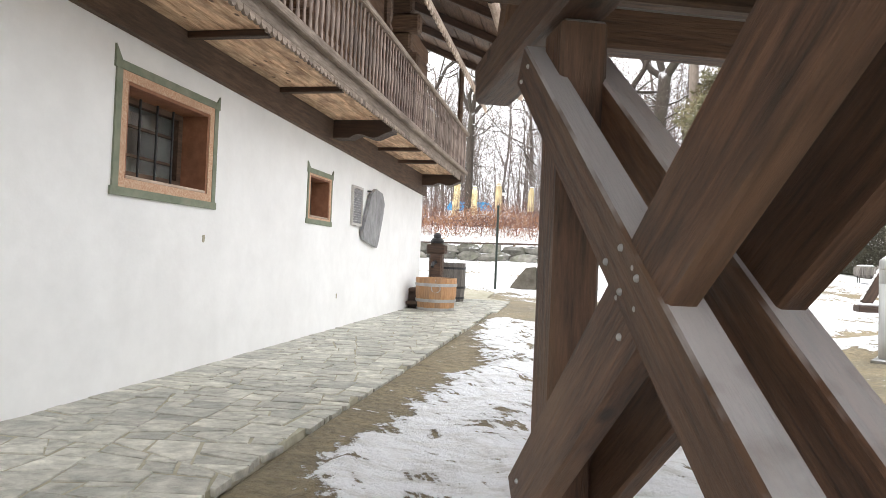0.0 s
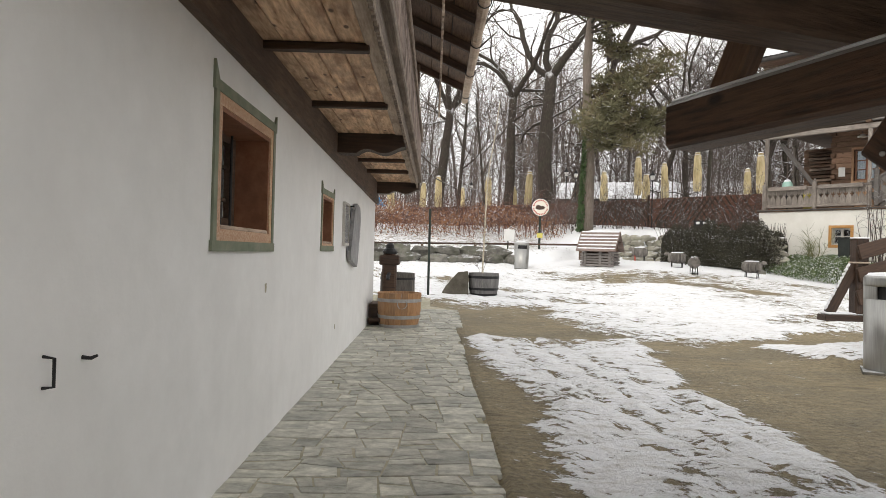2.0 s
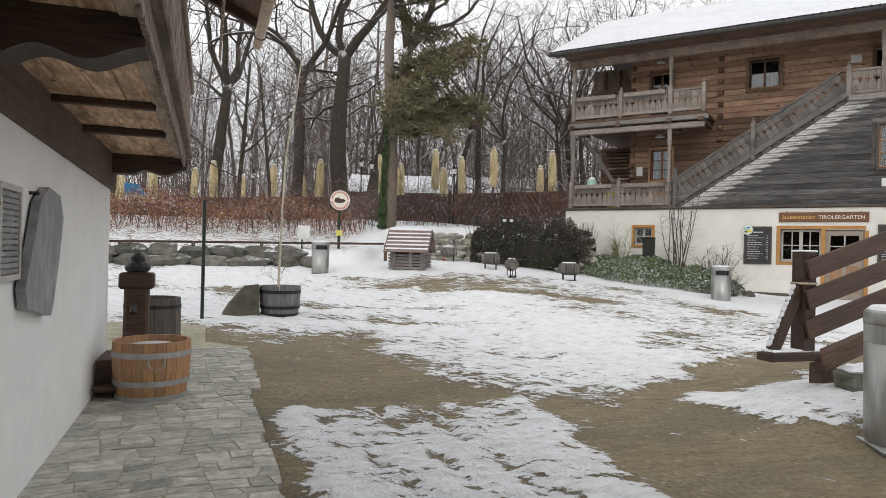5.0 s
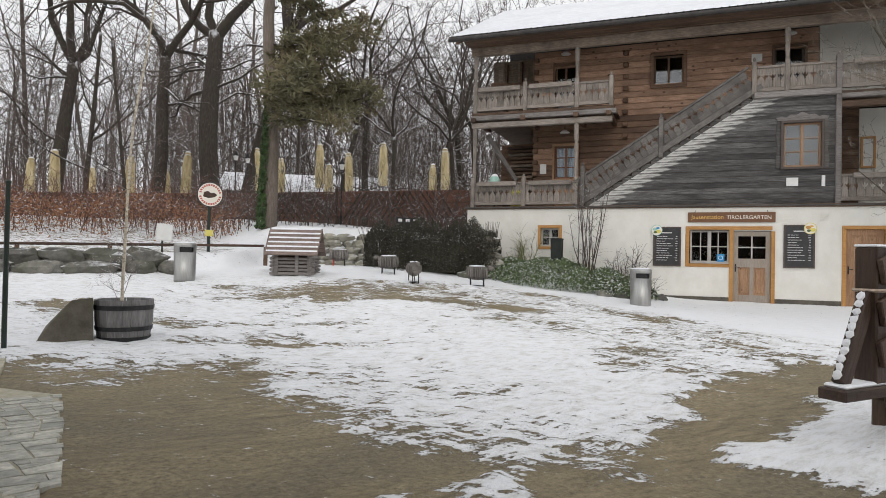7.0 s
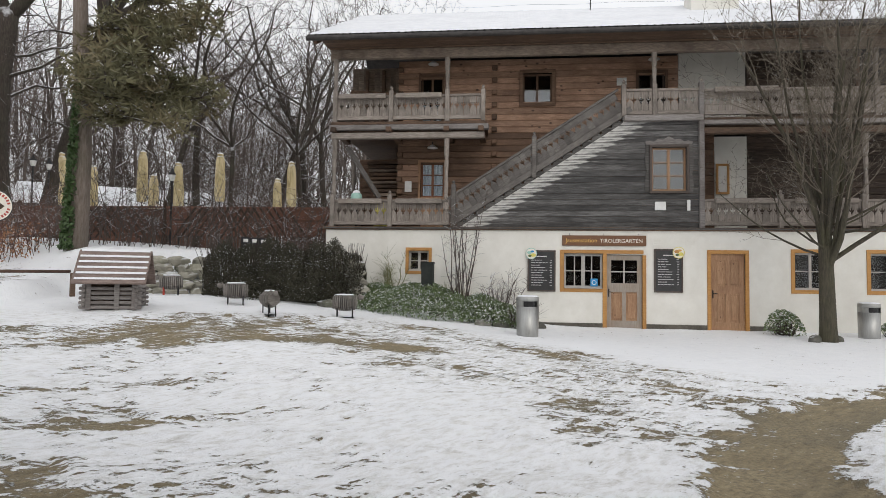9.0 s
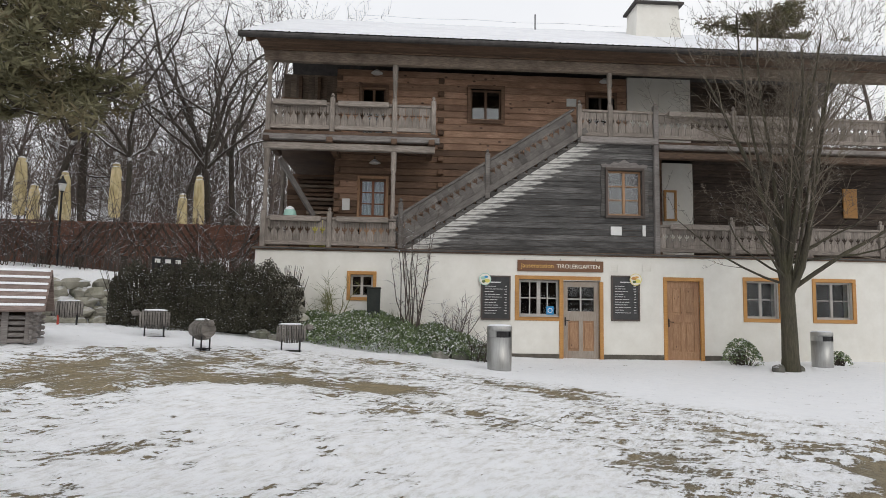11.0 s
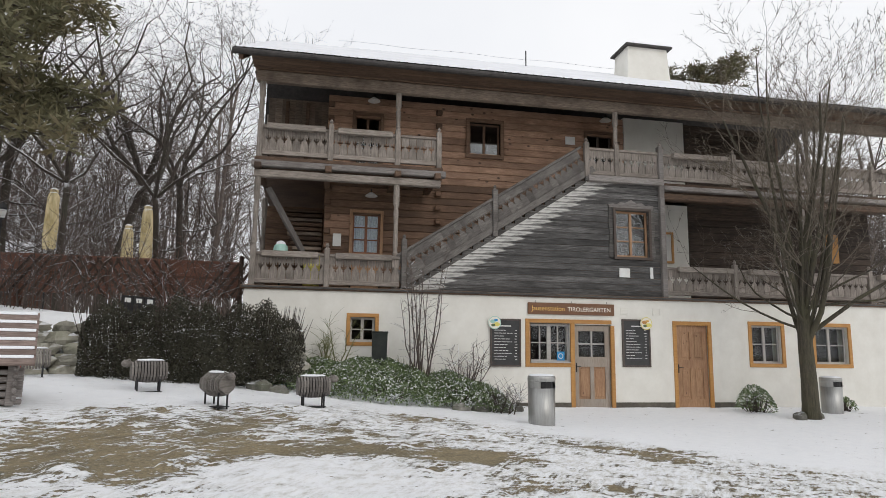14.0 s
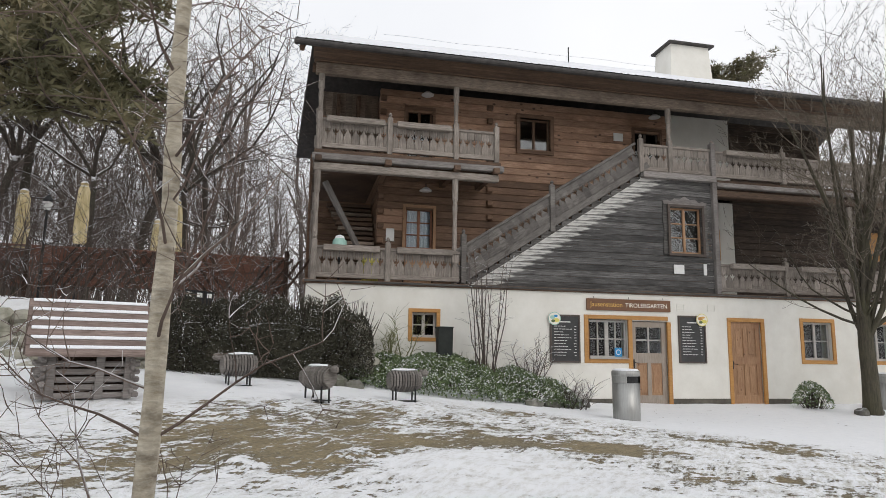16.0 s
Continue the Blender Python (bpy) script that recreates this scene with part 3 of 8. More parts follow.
def lattice(x, y, seed):
    """Smooth random values over the plane, -1 to 1."""
    xi, yi = np.floor(x), np.floor(y)
    fx, fy = x - xi, y - yi
    fx, fy = fx * fx * (3 - 2 * fx), fy * fy * (3 - 2 * fy)

    def h(i, j):
        v = np.sin(i * 127.1 + j * 311.7 + seed * 74.7) * 43758.5453
        return 2 * (v - np.floor(v)) - 1

    a, b2, c, d = h(xi, yi), h(xi + 1, yi), h(xi, yi + 1), h(xi + 1, yi + 1)
    return (a + (b2 - a) * fx) * (1 - fy) + (c + (d - c) * fx) * fy


def rough_noise(x, y, seed, octaves=4):
    return sum(lattice(x * 2 ** k, y * 2 ** k, seed + k) * 0.5 ** k for k in range(octaves))


def facade_uv(x, y):
    """Metres along the tavern's front, and metres before it."""
    dx, dy = x - HOUSE_X, y - HOUSE_Y
    return dx * FU[0] + dy * FU[1], dx * FU[1] - dy * FU[0]


def land(x, y):
    """The height of the bare ground: a yard that climbs gently, a bank before the tavern, terraces behind."""
    x, y = np.asarray(x, float), np.asarray(y, float)
    q = np.minimum(np.log1p(np.exp(np.clip((y - 9.5) * 1.5, -40, 40))) / 1.5, 15)
    climb = 0.0041 * q * q + (0.035 * q - 0.0019 * q * q) * step_of(1.5, 5, x)
    z = 0.02 + climb * (1 - 0.6 * step_of(7, 15, x)) + 0.03 * np.maximum(0, np.minimum(x, 30) - 14) * step_of(0, 4, y)
    u, d = facade_uv(x, y)
    z = z + 0.75 * np.exp(-((u - 3.0) / 2.1) ** 2) * np.exp(-((np.maximum(d, 0) - 0.0) / 1.15) ** 2) * (d > -3)
    z = z + 0.22 * np.exp(-((x - 4.3) / 1.1) ** 2 - ((y - 8.2) / 0.85) ** 2)
    back = y - (24.1 + 2.2 * step_of(2.5, 5, x) - 0.77 * np.maximum(0, x - 7.2))
    west = 0.4 * step_of(0, 0.5, back) + 1.35 * step_of(0.6, 12, back)
    east = 1.3 * step_of(0.0, 1.3, back) + 0.55 * step_of(1.3, 10, back)
    k = step_of(3, 5.5, x)
    z = z + (west * (1 - k) + east * k) * (1 - step_of(-0.4, 0.1, u))
    return z + 0.085 * np.maximum(0, y - 42) * (1 - 0.6 * step_of(60, 200, y))


def ground_z(x, y):
    return float(land(x, y))


def road_x(y):
    """Where the wheel tracks pass the tavern: the clean snow begins just east of them."""
    return np.interp(y, [8, 10.4, 12.1, 15.5, 18.4, 20.5, 23], [10.6, 9.9, 9.25, 9.45, 9.8, 9.2, 7.0])


def trodden(x, y):
    """1 where feet and wheels have worked the snow, 0 where it lies clean."""
    wob = 0.35 * rough_noise(x * 0.9, y * 0.9, 13)
    east = step_of(0.5, -0.1, x - road_x(y) + wob)
    back = step_of(22.9, 21.9, y + 0.42 * (x - 4.5) + wob)
    return east * back * step_of(18, 14, x)


def driven(x, y):
    """1 in the lane where cars turn before the tavern."""
    off = x - road_x(y) + 0.3 * rough_noise(x * 0.6, y * 0.6, 17)
    return step_of(0.3, -0.3, off) * step_of(-5.0, -3.0, off) * step_of(11.5, 13.2, y) * step_of(21, 19, y)


def snow_amount(x, y):
    """How much of the ground is white: 1 all, 0 none."""
    wob = 0.28 * rough_noise(x * 1.1, y * 1.1, 3) + 0.1 * rough_noise(x * 4, y * 4, 9)
    edge = np.interp(x, [-6, -2.6, -1.3, -0.4, 0.0, 0.5, 1.06, 1.45, 1.87, 2.2, 3.06, 4.77, 7.55, 9.3, 10.5, 14, 30], [15.3, 14.8, 13.4, 13.0, 12.3, 11.5, 10.2, 9.75, 9.4, 9.5, 10.0, 10.65, 10.75, 10.7, 10.5, 9.5, 6.0])
    far = step_of(-0.45, 0.4, y - edge + wob * 1.1)
    worn = trodden(x, y)
    m = -0.2 + 1.25 * far
    m = m - (0.06 + 0.42 * step_of(3.4, 1.5, x)) * far * (1 - step_of(0.3, 2.6, y - edge))
    patch = np.minimum(np.minimum(x + 0.93 - 0.08 * np.sin(y * 1.3), 0.62 + 0.045 * y + 0.25 * step_of(6, 9, y) - x), np.minimum(9.75 - 0.1 * x - y, y + 8))
    m = np.maximum(m, -0.2 + 1.1 * step_of(-0.18, 0.22, patch + wob * 0.5))
    rim = np.interp(x, [2.4, 2.8, 3.85, 5.28, 7.08, 8.96, 10.6, 14, 30], [8.8, 9.1, 9.35, 9.95, 10.1, 10.15, 10.0, 9.1, 6.0])
    side = np.minimum(np.minimum(x - 2.75 - 0.33 * np.maximum(0, 9.2 - y), rim - y), 30 - x)
    m = np.maximum(m, -0.2 + 1.25 * step_of(-0.15, 0.3, side + wob * 0.6))
    for cx, cy, sx, sy, turn, amount in ((3.5, 20.0, 2.9, 1.25, -32, 0.5), (6.7, 16.8, 1.1, 0.3, -40, 0.55), (-1.0, 19.6, 3.0, 0.5, 0, 0.5), (2.0, 16.6, 2.2, 0.35, -15, 0.4), (5.2, 18.3, 1.6, 0.3, -35, 0.4),
                                         (2.2, 14.7, 2.3, 0.22, -25, 0.5), (1.2, 13.2, 1.6, 0.7, -30, 0.45), (-2.2, 14.2, 1.6, 0.9, 0, 0.6), (0.7, 11.8, 1.0, 0.8, -30, 0.3), (2.3, 11.6, 1.2, 0.3, -25, 0.35),
                                         (8.6, 13.4, 0.35, 2.4, 4, 0.2), (8.8, 17.2, 0.4, 2.4, 8, 0.22), (3.5, 15.6, 2.5, 0.25, -30, 0.3)):
        c, s = math.cos(radians(turn)), math.sin(radians(turn))
        a, b2 = (x - cx) * c + (y - cy) * s, -(x - cx) * s + (y - cy) * c
        m = m - amount * np.exp(-(a / sx) ** 2 - (b2 / sy) ** 2) * step_of(-0.6, 0.2, wob + 0.15)
    slush = rough_noise(x * 0.5 + y * 0.28, (y - 0.6 * x) * 1.1 * 0.5, 61, 5)
    lane = driven(x, y)
    m = m - 0.42 * step_of(0.0, 0.75, slush) * worn - 0.19 * lane - 0.18 * lane * step_of(-0.1, 0.5, rough_noise(x * 1.4, y * 0.45, 91, 4))
    broken_up = step_of(-0.2, 0.35, rough_noise(x * 0.7, y * 0.35, 81, 3))
    for off, w, deep in ((-0.1, 0.07, 0.34), (-0.42, 0.07, 0.3), (-0.85, 0.08, 0.32), (-1.5, 0.07, 0.34), (-1.8, 0.07, 0.28), (-2.5, 0.08, 0.26), (-3.1, 0.08, 0.26)):
        m = m - deep * np.exp(-((x - road_x(y) - off - 0.12 * np.sin(0.9 * y + 7 * off)) / w) ** 2) * broken_up * step_of(9.5, 11, y) * step_of(21.5, 19.5, y)
    bank = step_of(24.2, 25.5, y)
    m = np.maximum(m, 0.92 * bank) - 0.42 * bank * step_of(4.5, 2.5, x) * step_of(38, 35, y)
    return m


TRACKS = ((-0.15, 9.6, 0.0, 6.2, 0.55, 3.0, 0.045), (0.15, 9.7, 0.35, 7.0, 0.62, 4.2, 0.04), (-0.55, 8.8, -0.35, 6.6, 0.2, 4.2, 0.05), (0.45, 8.6, 0.35, 6.6, 0.75, 5.0, 0.035))


def grooves(x, y):
    """Wheel ruts and footprints trodden into the snow."""
    g = np.zeros_like(x)
    for ax, ay, bx, by, cx, cy, w in TRACKS:
        t = np.clip((ay - y) / (ay - cy), 0, 1)
        px = (1 - t) ** 2 * ax + 2 * t * (1 - t) * bx + t * t * cx
        g = np.maximum(g, np.exp(-((x - px) / w) ** 2) * ((y < ay) & (y > cy)))
    rnd = random.Random(5)
    for k in range(120):
        fx, fy, a = rnd.uniform(-0.7, 0.8), rnd.uniform(2, 9.8), rnd.uniform(0, 3.1)
        if rnd.random() < 0.35:
            fx, fy = rnd.uniform(-1, 7), rnd.uniform(11, 19)
        c, s = math.cos(a), math.sin(a)
        u, v = (x - fx) * c + (y - fy) * s, -(x - fx) * s + (y - fy) * c
        g = np.maximum(g, 0.8 * np.exp(-(u / 0.12) ** 2 - (v / 0.05) ** 2))
    return g


def build_ground():
    gx = np.concatenate([[-420, -200, -100, -55, -32, -20, -13, -8, -5], np.arange(-3.2, 13.0, 0.09), np.arange(13, 26, 0.4), [28, 32, 40, 60, 110, 220, 420]])
    gy = np.concatenate([[-420, -200, -90, -40, -18, -8, -4], np.arange(-2.4, 22.0, 0.09), np.arange(22, 44, 0.3), [46, 50, 56, 64, 76, 95, 130, 200, 420]])
    xx, yy = np.meshgrid(gx, gy)
    zz = land(xx, yy)
    mm = snow_amount(xx, yy)
    gr = grooves(xx, yy)
    near = step_of(30, 20, np.abs(yy - 10)) * step_of(24, 16, np.abs(xx - 6))
    white = step_of(0.3, 0.7, mm + 0.25 * rough_noise(xx * 3, yy * 3, 21))
    worn = trodden(xx, yy)
    zz = zz + near * white * (0.03 + (0.006 + 0.016 * worn) * rough_noise(xx * 3.1, yy * 3.1, 31) + 0.006 * worn * lattice(xx * 8, yy * 8, 41)) - 0.035 * gr * white + 0.012 * near * rough_noise(xx * 0.9, yy * 0.9, 51)
    mm = mm - 0.42 * gr
    u, d = facade_uv(xx, yy)
    zz = zz + 0.02 * step_of(-0.75, -1.15, xx) * (yy < 13.4)
    zz = np.where((xx < -1.2) & (yy < 13.4), np.minimum(zz, land(xx, yy) - 0.03), zz)
    ny, nx = xx.shape
    verts = np.stack([xx, yy, zz], -1).reshape(-1, 3)
    i = np.arange(nx * ny).reshape(ny, nx)
    quads = np.stack([i[:-1, :-1], i[:-1, 1:], i[1:, 1:], i[1:, :-1]], -1).reshape(-1, 4)
    me = bpy.data.meshes.new("ground")
    me.from_pydata(verts.tolist(), [], quads.tolist())
    me.polygons.foreach_set("use_smooth", [True] * len(me.polygons))
    at = me.attributes.new("snow", "FLOAT", "POINT")
    at.data.foreach_set("value", mm.reshape(-1).astype(np.float32))
    at = me.attributes.new("tread", "FLOAT", "POINT")
    at.data.foreach_set("value", (np.clip(worn, 0, 1) + 1.0 * driven(xx, yy)).reshape(-1).astype(np.float32))
    me.materials.append(ground_mat)
    me.update()
    return tagged(new("ground", me), "trodden sandy yard under torn patches of snow", "ground", kind="structure")


ground = build_ground()


# ---- the old whitewashed farmhouse ----
def wall_top(y):
    return 2.195 - 0.018 * y


farmhouse = thing("farmhouse", pose(0, 0, 0), "old whitewashed farmhouse with a wooden balcony and log upper floor", "house")
WX = -2.55
F_WINDOWS = ((3.42, 4.31, 1.29, 1.86), (6.2, 6.74, 1.26, 1.68))
# wall in its own frame: x along the world's y, outer face at y = 0
wall_pose = Matrix.Translation((WX, 0, 0)) @ pose(0, 0, 0, 0, 0, 90)
ws = wall_shape(-5.0, 11.3, -0.4, 1.95, 0.0, 0.55, F_WINDOWS)
ws.prism([(-5.0, 1.95), (11.3, 1.95), (11.3, wall_top(11.3)), (-5.0, wall_top(-5.0))], 0.0, 0.55)
farm_wall = part("wall", ws, plaster, farmhouse, wall_pose)
part("end_wall", Shape().box(-8.0, WX - 0.55, 10.8, 11.3, -0.4, 2.4), plaster, farmhouse)
part("back_wall", Shape().box(-8.4, -8.0, -5, 11.3, -0.4, 4.5), plaster, farmhouse)
part("south_wall", Shape().box(-8.0, WX - 0.55, -5.4, -5.0, -0.4, 4.5), plaster, farmhouse)
part("inner_floor", Shape().box(-8.0, WX - 0.55, -5, 10.8, -0.2, 0.1), room_gloom, farmhouse)


def farm_window(y0, y1, z0, z1):
    """A deep-set window in a speckled, green-edged painted surround, with an iron grille."""
    w = y1 - y0
    o, i = 0.105 if w > 0.7 else 0.07, 0.055 if w > 0.7 else 0.045
    a, b2, c, d = y0 - o, y1 + o, z0 - o, z1 + o
    fr = part("window", Shape().prism([(a - 0.015, c), (b2 + 0.015, c), (b2 + 0.015, c + 0.05), (a - 0.015, c + 0.05)], -0.014, 0.0), green_paint, farmhouse, wall_pose)
    part("green_border", Shape().prism([(a, c + 0.05), (y0 - i, c + 0.05), (y0 - i, d - 0.05), (a, d - 0.05)], -0.012, 0.0), green_paint, fr)
    part("green_border", Shape().prism([(y1 + i, c + 0.05), (b2, c + 0.05), (b2, d - 0.05), (y1 + i, d - 0.05)], -0.012, 0.0), green_paint, fr)
    part("green_border", Shape().prism([(a - 0.015, d - 0.05), (b2 + 0.015, d - 0.05), (b2 + 0.015, d + 0.05), (b2 - 0.02, d), (a + 0.04, d), (a - 0.015, d + (0.08 if w > 0.7 else 0.06))], -0.014, 0.0), green_paint, fr)
    band = wall_shape(y0 - i, y1 + i, z0 - o + 0.05, z1 + o - 0.05, -0.008, 0.0, [(y0, y1, z0, z1)])
    part("painted_band", band, pattern_paint, fr)
    t = 0.02
    for a2, b3, c2, d2 in ((y0, y1, z1 - t, z1), (y0, y0 + t, z0, z1 - t), (y1 - t, y1, z0, z1 - t)):
        part("lining_board", Shape().box(a2, b3, 0, 0.2, c2, d2), reveal_wood, fr)
    part("sill", Shape().box(y0 + t, y1 - t, -0.004, 0.2, z0, z0 + t, 0.004), edge_wood, fr)
    part("sash_frame", wall_shape(y0 + t, y1 - t, z0 + t, z1 - t, 0.196, 0.246, [(y0 + t + 0.05, y1 - t - 0.05, z0 + t + 0.06, z1 - t - 0.04)]), old_wood, fr)
    part("pane", Shape().box(y0 + t, y1 - t, 0.262, 0.268, z0 + t, z1 - t), glass, fr)
    n = 4 if w > 0.7 else 2
    for k in range(n):
        x = y0 + 0.09 + (w - 0.18) * (k + 0.5) / n
        part("iron_bar", Shape().tube([(x, 0.17, z0 + 0.02), (x, 0.17, z1 - 0.02)], [0.008] * 2, 8), black_iron, fr)
    for k in range(2):
        z = z0 + (z1 - z0) * (k + 1) / 3
        part("glazing_bar", Shape().box(y0 + t + 0.04, y1 - t - 0.04, 0.232, 0.254, z - 0.009, z + 0.009), old_wood, fr)
    # near-black sheet: the room's darkness is in its colour
    part("dark_room_back", Shape().box(y0 - 0.3, y1 + 0.3, 0.9, 0.92, z0 - 0.4, z1 + 0.3), room_gloom, fr)


for win in F_WINDOWS:
    farm_window(*win)

# wall plate, balcony boards, joists and edge
pl = Shape().prism([(-5, wall_top(-5)), (11.35, wall_top(11.35)), (11.35, 2.4), (-5, 2.42)], -0.05, 0.3)
part("wall_plate", pl, old_wood, farmhouse, wall_pose, "dark hewn log on top of the wall")
BZ = 2.33
for k in range(4):
    x0 = WX + 0.0 + k * 0.152
    part("floor_plank", Shape().box(-5 - 0.1 * (k % 2), 11.42, -0.148 / 2, 0.148 / 2, 0, 0.04, 0.006), floor_board, farmhouse, Matrix.Translation((x0 + 0.076, 0, BZ + 0.002 * (k % 2))) @ pose(0, 0, 0, 0, 0, 90))
for y, w, h in ((-3.4, 0.06, 0.045), (-1.2, 0.06, 0.045), (1.0, 0.06, 0.045), (2.4, 0.06, 0.045), (3.95, 0.065, 0.045), (5.35, 0.065, 0.045), (8.35, 0.06, 0.045), (9.4, 0.07, 0.055)):
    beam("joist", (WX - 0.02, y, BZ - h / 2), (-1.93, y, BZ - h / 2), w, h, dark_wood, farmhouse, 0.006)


def scroll_bracket(y, length):
    """A heavy cantilever with a scrolled lower edge."""
    prof = [(0, 0.0)]
    for k in range(13):
        t = k / 12
        prof.append((length * (0.35 + 0.65 * t), 0.035 * math.sin(t * math.pi * 2.5) * (1 - 0.4 * t) + 0.05 * t))
    prof += [(length, 0.19), (0, 0.19)]
    m = Matrix.Translation((WX - 0.02, y, BZ - 0.19))
    part("bracket", Shape().prism(prof, -0.1, 0.1), dark_wood, farmhouse, m, "dark cantilever beam with a scrolled underside")


scroll_bracket(6.75, 0.72)
scroll_bracket(11.1, 0.75)
beam("balcony_edge", (-1.91, -5, BZ + 0.04), (-1.91, 11.42, BZ + 0.04), 0.085, 0.1, edge_wood, farmhouse, 0.01, "bleached edge timber of the balcony")
fascia = part("balcony_fascia", Shape().box(-5, 11.45, -0.012, 0.012, 0.02, 0.115, 0.004), balcony_wood, farmhouse, Matrix.Translation((-1.845, 0, BZ - 0.06)) @ pose(0, 0, 0, 0, 0, 90))
tooth = Shape().prism([(-0.034, 0.02), (-0.034, -0.005), (-0.014, -0.03), (0.014, -0.03), (0.034, -0.005), (0.034, 0.02)], -0.011, 0.011).data("scallop")
for k in range(170):
    part("scallop", tooth, balcony_wood, fascia, Matrix.Translation((-1.0 + k * 0.073, 0, 0)))
rail = part("balcony_rail", Shape().box(-5, 11.45, -0.045, 0.045, 0, 0.06, 0.012), balcony_wood, farmhouse, Matrix.Translation((-1.82, 0, BZ + 0.74)) @ pose(0, 0, 0, 0, 0, 90))
part("bottom_rail", Shape().box(-5, 11.45, -0.04, 0.04, -0.69, -0.62, 0.01), balcony_wood, rail)
bal = Shape()
bal.lathe([(0.011, -0.62), (0.016, -0.58), (0.01, -0.52), (0.018, -0.42), (0.02, -0.34), (0.014, -0.27), (0.009, -0.2), (0.017, -0.14), (0.01, -0.08), (0.014, 0.0)], 6, cap=False)
bal = bal.data("baluster", True)
for k in range(112):
    part("baluster", bal, baluster_wood, rail, Matrix.Translation((-0.6 + k * 0.107, 0, 0)) @ Matrix.Rotation(0.4 * k, 4, "Z"))
post_prof = [(0.05, 0), (0.05, 0.75), (0.035, 0.8), (0.055, 0.86), (0.035, 0.92), (0.05, 1.0), (0.045, 1.5), (0.05, 1.9)]
for y in (-2.5, 1.8, 6.5, 11.1):
    part("balcony_post", Shape().lathe(post_prof, 8), old_wood, farmhouse, Matrix.Translation((-1.9, y, BZ + 0.05)))
# upper log wall with its crossing log ends
for k in range(8):
    z = 2.55 + 0.27 * k
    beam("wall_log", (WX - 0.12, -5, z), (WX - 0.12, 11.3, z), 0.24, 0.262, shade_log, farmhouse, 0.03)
    for y in (5.2, 8.9):
        beam("log_end", (WX, y, z), (WX + 0.42 - 0.12 * ((k + int(y)) % 2), y, z), 0.2, 0.25, old_wood, farmhouse, 0.03)
    beam("gable_log", (-8, 11.2, z), (WX - 0.24, 11.2, z), 0.22, 0.262, shade_log, farmhouse, 0.03)
# eaves: rafters, boards, split-log gutter and dentil board
EX, EZ = -1.06, 4.16
slope = math.tan(radians(24))
for k in range(15):
    y = -4.0 + k * 1.17
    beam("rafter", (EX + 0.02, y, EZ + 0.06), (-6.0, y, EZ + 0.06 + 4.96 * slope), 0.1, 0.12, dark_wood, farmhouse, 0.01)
for k in range(14):
    t = 0.02 + 0.3 * k
    beam("roof_board", (EX - t - 0.14, -5.2, EZ + 0.145 + (t + 0.14) * slope), (EX - t - 0.14, 12.7, EZ + 0.145 + (t + 0.14) * slope), 0.31, 0.024, old_wood, farmhouse, 0.004, up=(math.sin(radians(24)), 0, math.cos(radians(24))))
for k in range(10):
    y0 = -5.2 + k * 1.82
    part("gutter_log", Shape().tube([(EX + 0.03, y0, EZ), (EX + 0.03, y0 + 1.85, EZ + 0.004)], [0.075, 0.062], 10), edge_wood, farmhouse)
for k in range(12):
    y = -4 + k * 1.5
    part("gutter_hook", Shape().tube([(EX + 0.03 + 0.082 * math.cos(a), y, EZ + 0.082 * math.sin(a)) for a in np.linspace(math.pi * 0.9, 2.1 * math.pi, 9)], [0.008] * 9, 5), black_iron, farmhouse)
rs = Shape().prism([(EX + 0.1, EZ + 0.1), (-9.0, EZ + 0.1 + 7.94 * slope), (-9.0, EZ + 0.26 + 7.94 * slope), (EX + 0.1, EZ + 0.24)], -5.3, 12.75)
part("roof_covering", rs, dark_tile, farmhouse, Matrix.Translation((0, 0, 0.07)))
part("roof_snow", Shape().prism([(EX + 0.08, EZ + 0.32), (-9.0, EZ + 0.34 + 7.94 * slope), (-9.0, EZ + 0.42 + 7.94 * slope), (EX + 0.08, EZ + 0.36)], -5.28, 12.72), snow_mat, farmhouse)
dent = part("dentil_board", Shape().box(5.5, 11.6, -0.014, 0.014, 0, 0.07, 0.004), edge_wood, farmhouse, Matrix.Translation((-1.52, 0, 3.56)) @ pose(0, 0, 0, 0, 0, 90), "pale dentil board under the eaves")
dn = Shape().box(-0.035, 0.035, -0.012, 0.012, -0.045, 0.0, 0.003).data("dentil")
for k in range(44):
    part("dentil", dn, edge_wood, dent, Matrix.Translation((5.6 + k * 0.138, 0, 0)))

# things on the farmhouse wall
shut = thing("wooden_shutter", Matrix.Translation((WX, 7.65, 1.25)), "small grey slatted shutter fixed to the white wall", "shutter")
part("frame", wall_shape(-0.19, 0.19, 0, 0.48, -0.03, 0.0, [(-0.16, 0.16, 0.03, 0.45)]), sash_grey, shut, pose(0, 0, 0, 0, 0, 90))
for k in range(14):
    part("slat", Shape().box(-0.16, 0.16, -0.022, -0.004, 0, 0.024, 0.002), slate_mat, shut, pose(0, 0, 0, 0, 0, 90) @ Matrix.Translation((0, 0, 0.035 + k * 0.0293)))
sl = Shape().prism([(7.8, 1.2), (7.86, 1.09), (8.12, 1.05), (8.42, 1.0), (8.48, 1.06), (8.62, 1.34), (8.72, 1.6), (8.6, 1.74), (8.3, 1.77), (8.1, 1.68), (7.95, 1.42)], -0.06, -0.015, wall_pose)
slab = thing("stone_slab", pose(0, 0, 0), "dark grey rough slate slab hung on the white wall", "stone slab")
part("slab", sl, slate_mat, slab)
part("wall_hook", Shape().tube([(WX, 8.1, 1.72), (WX + 0.05, 8.1, 1.72)], [0.01, 0.01], 6), black_iron, slab)
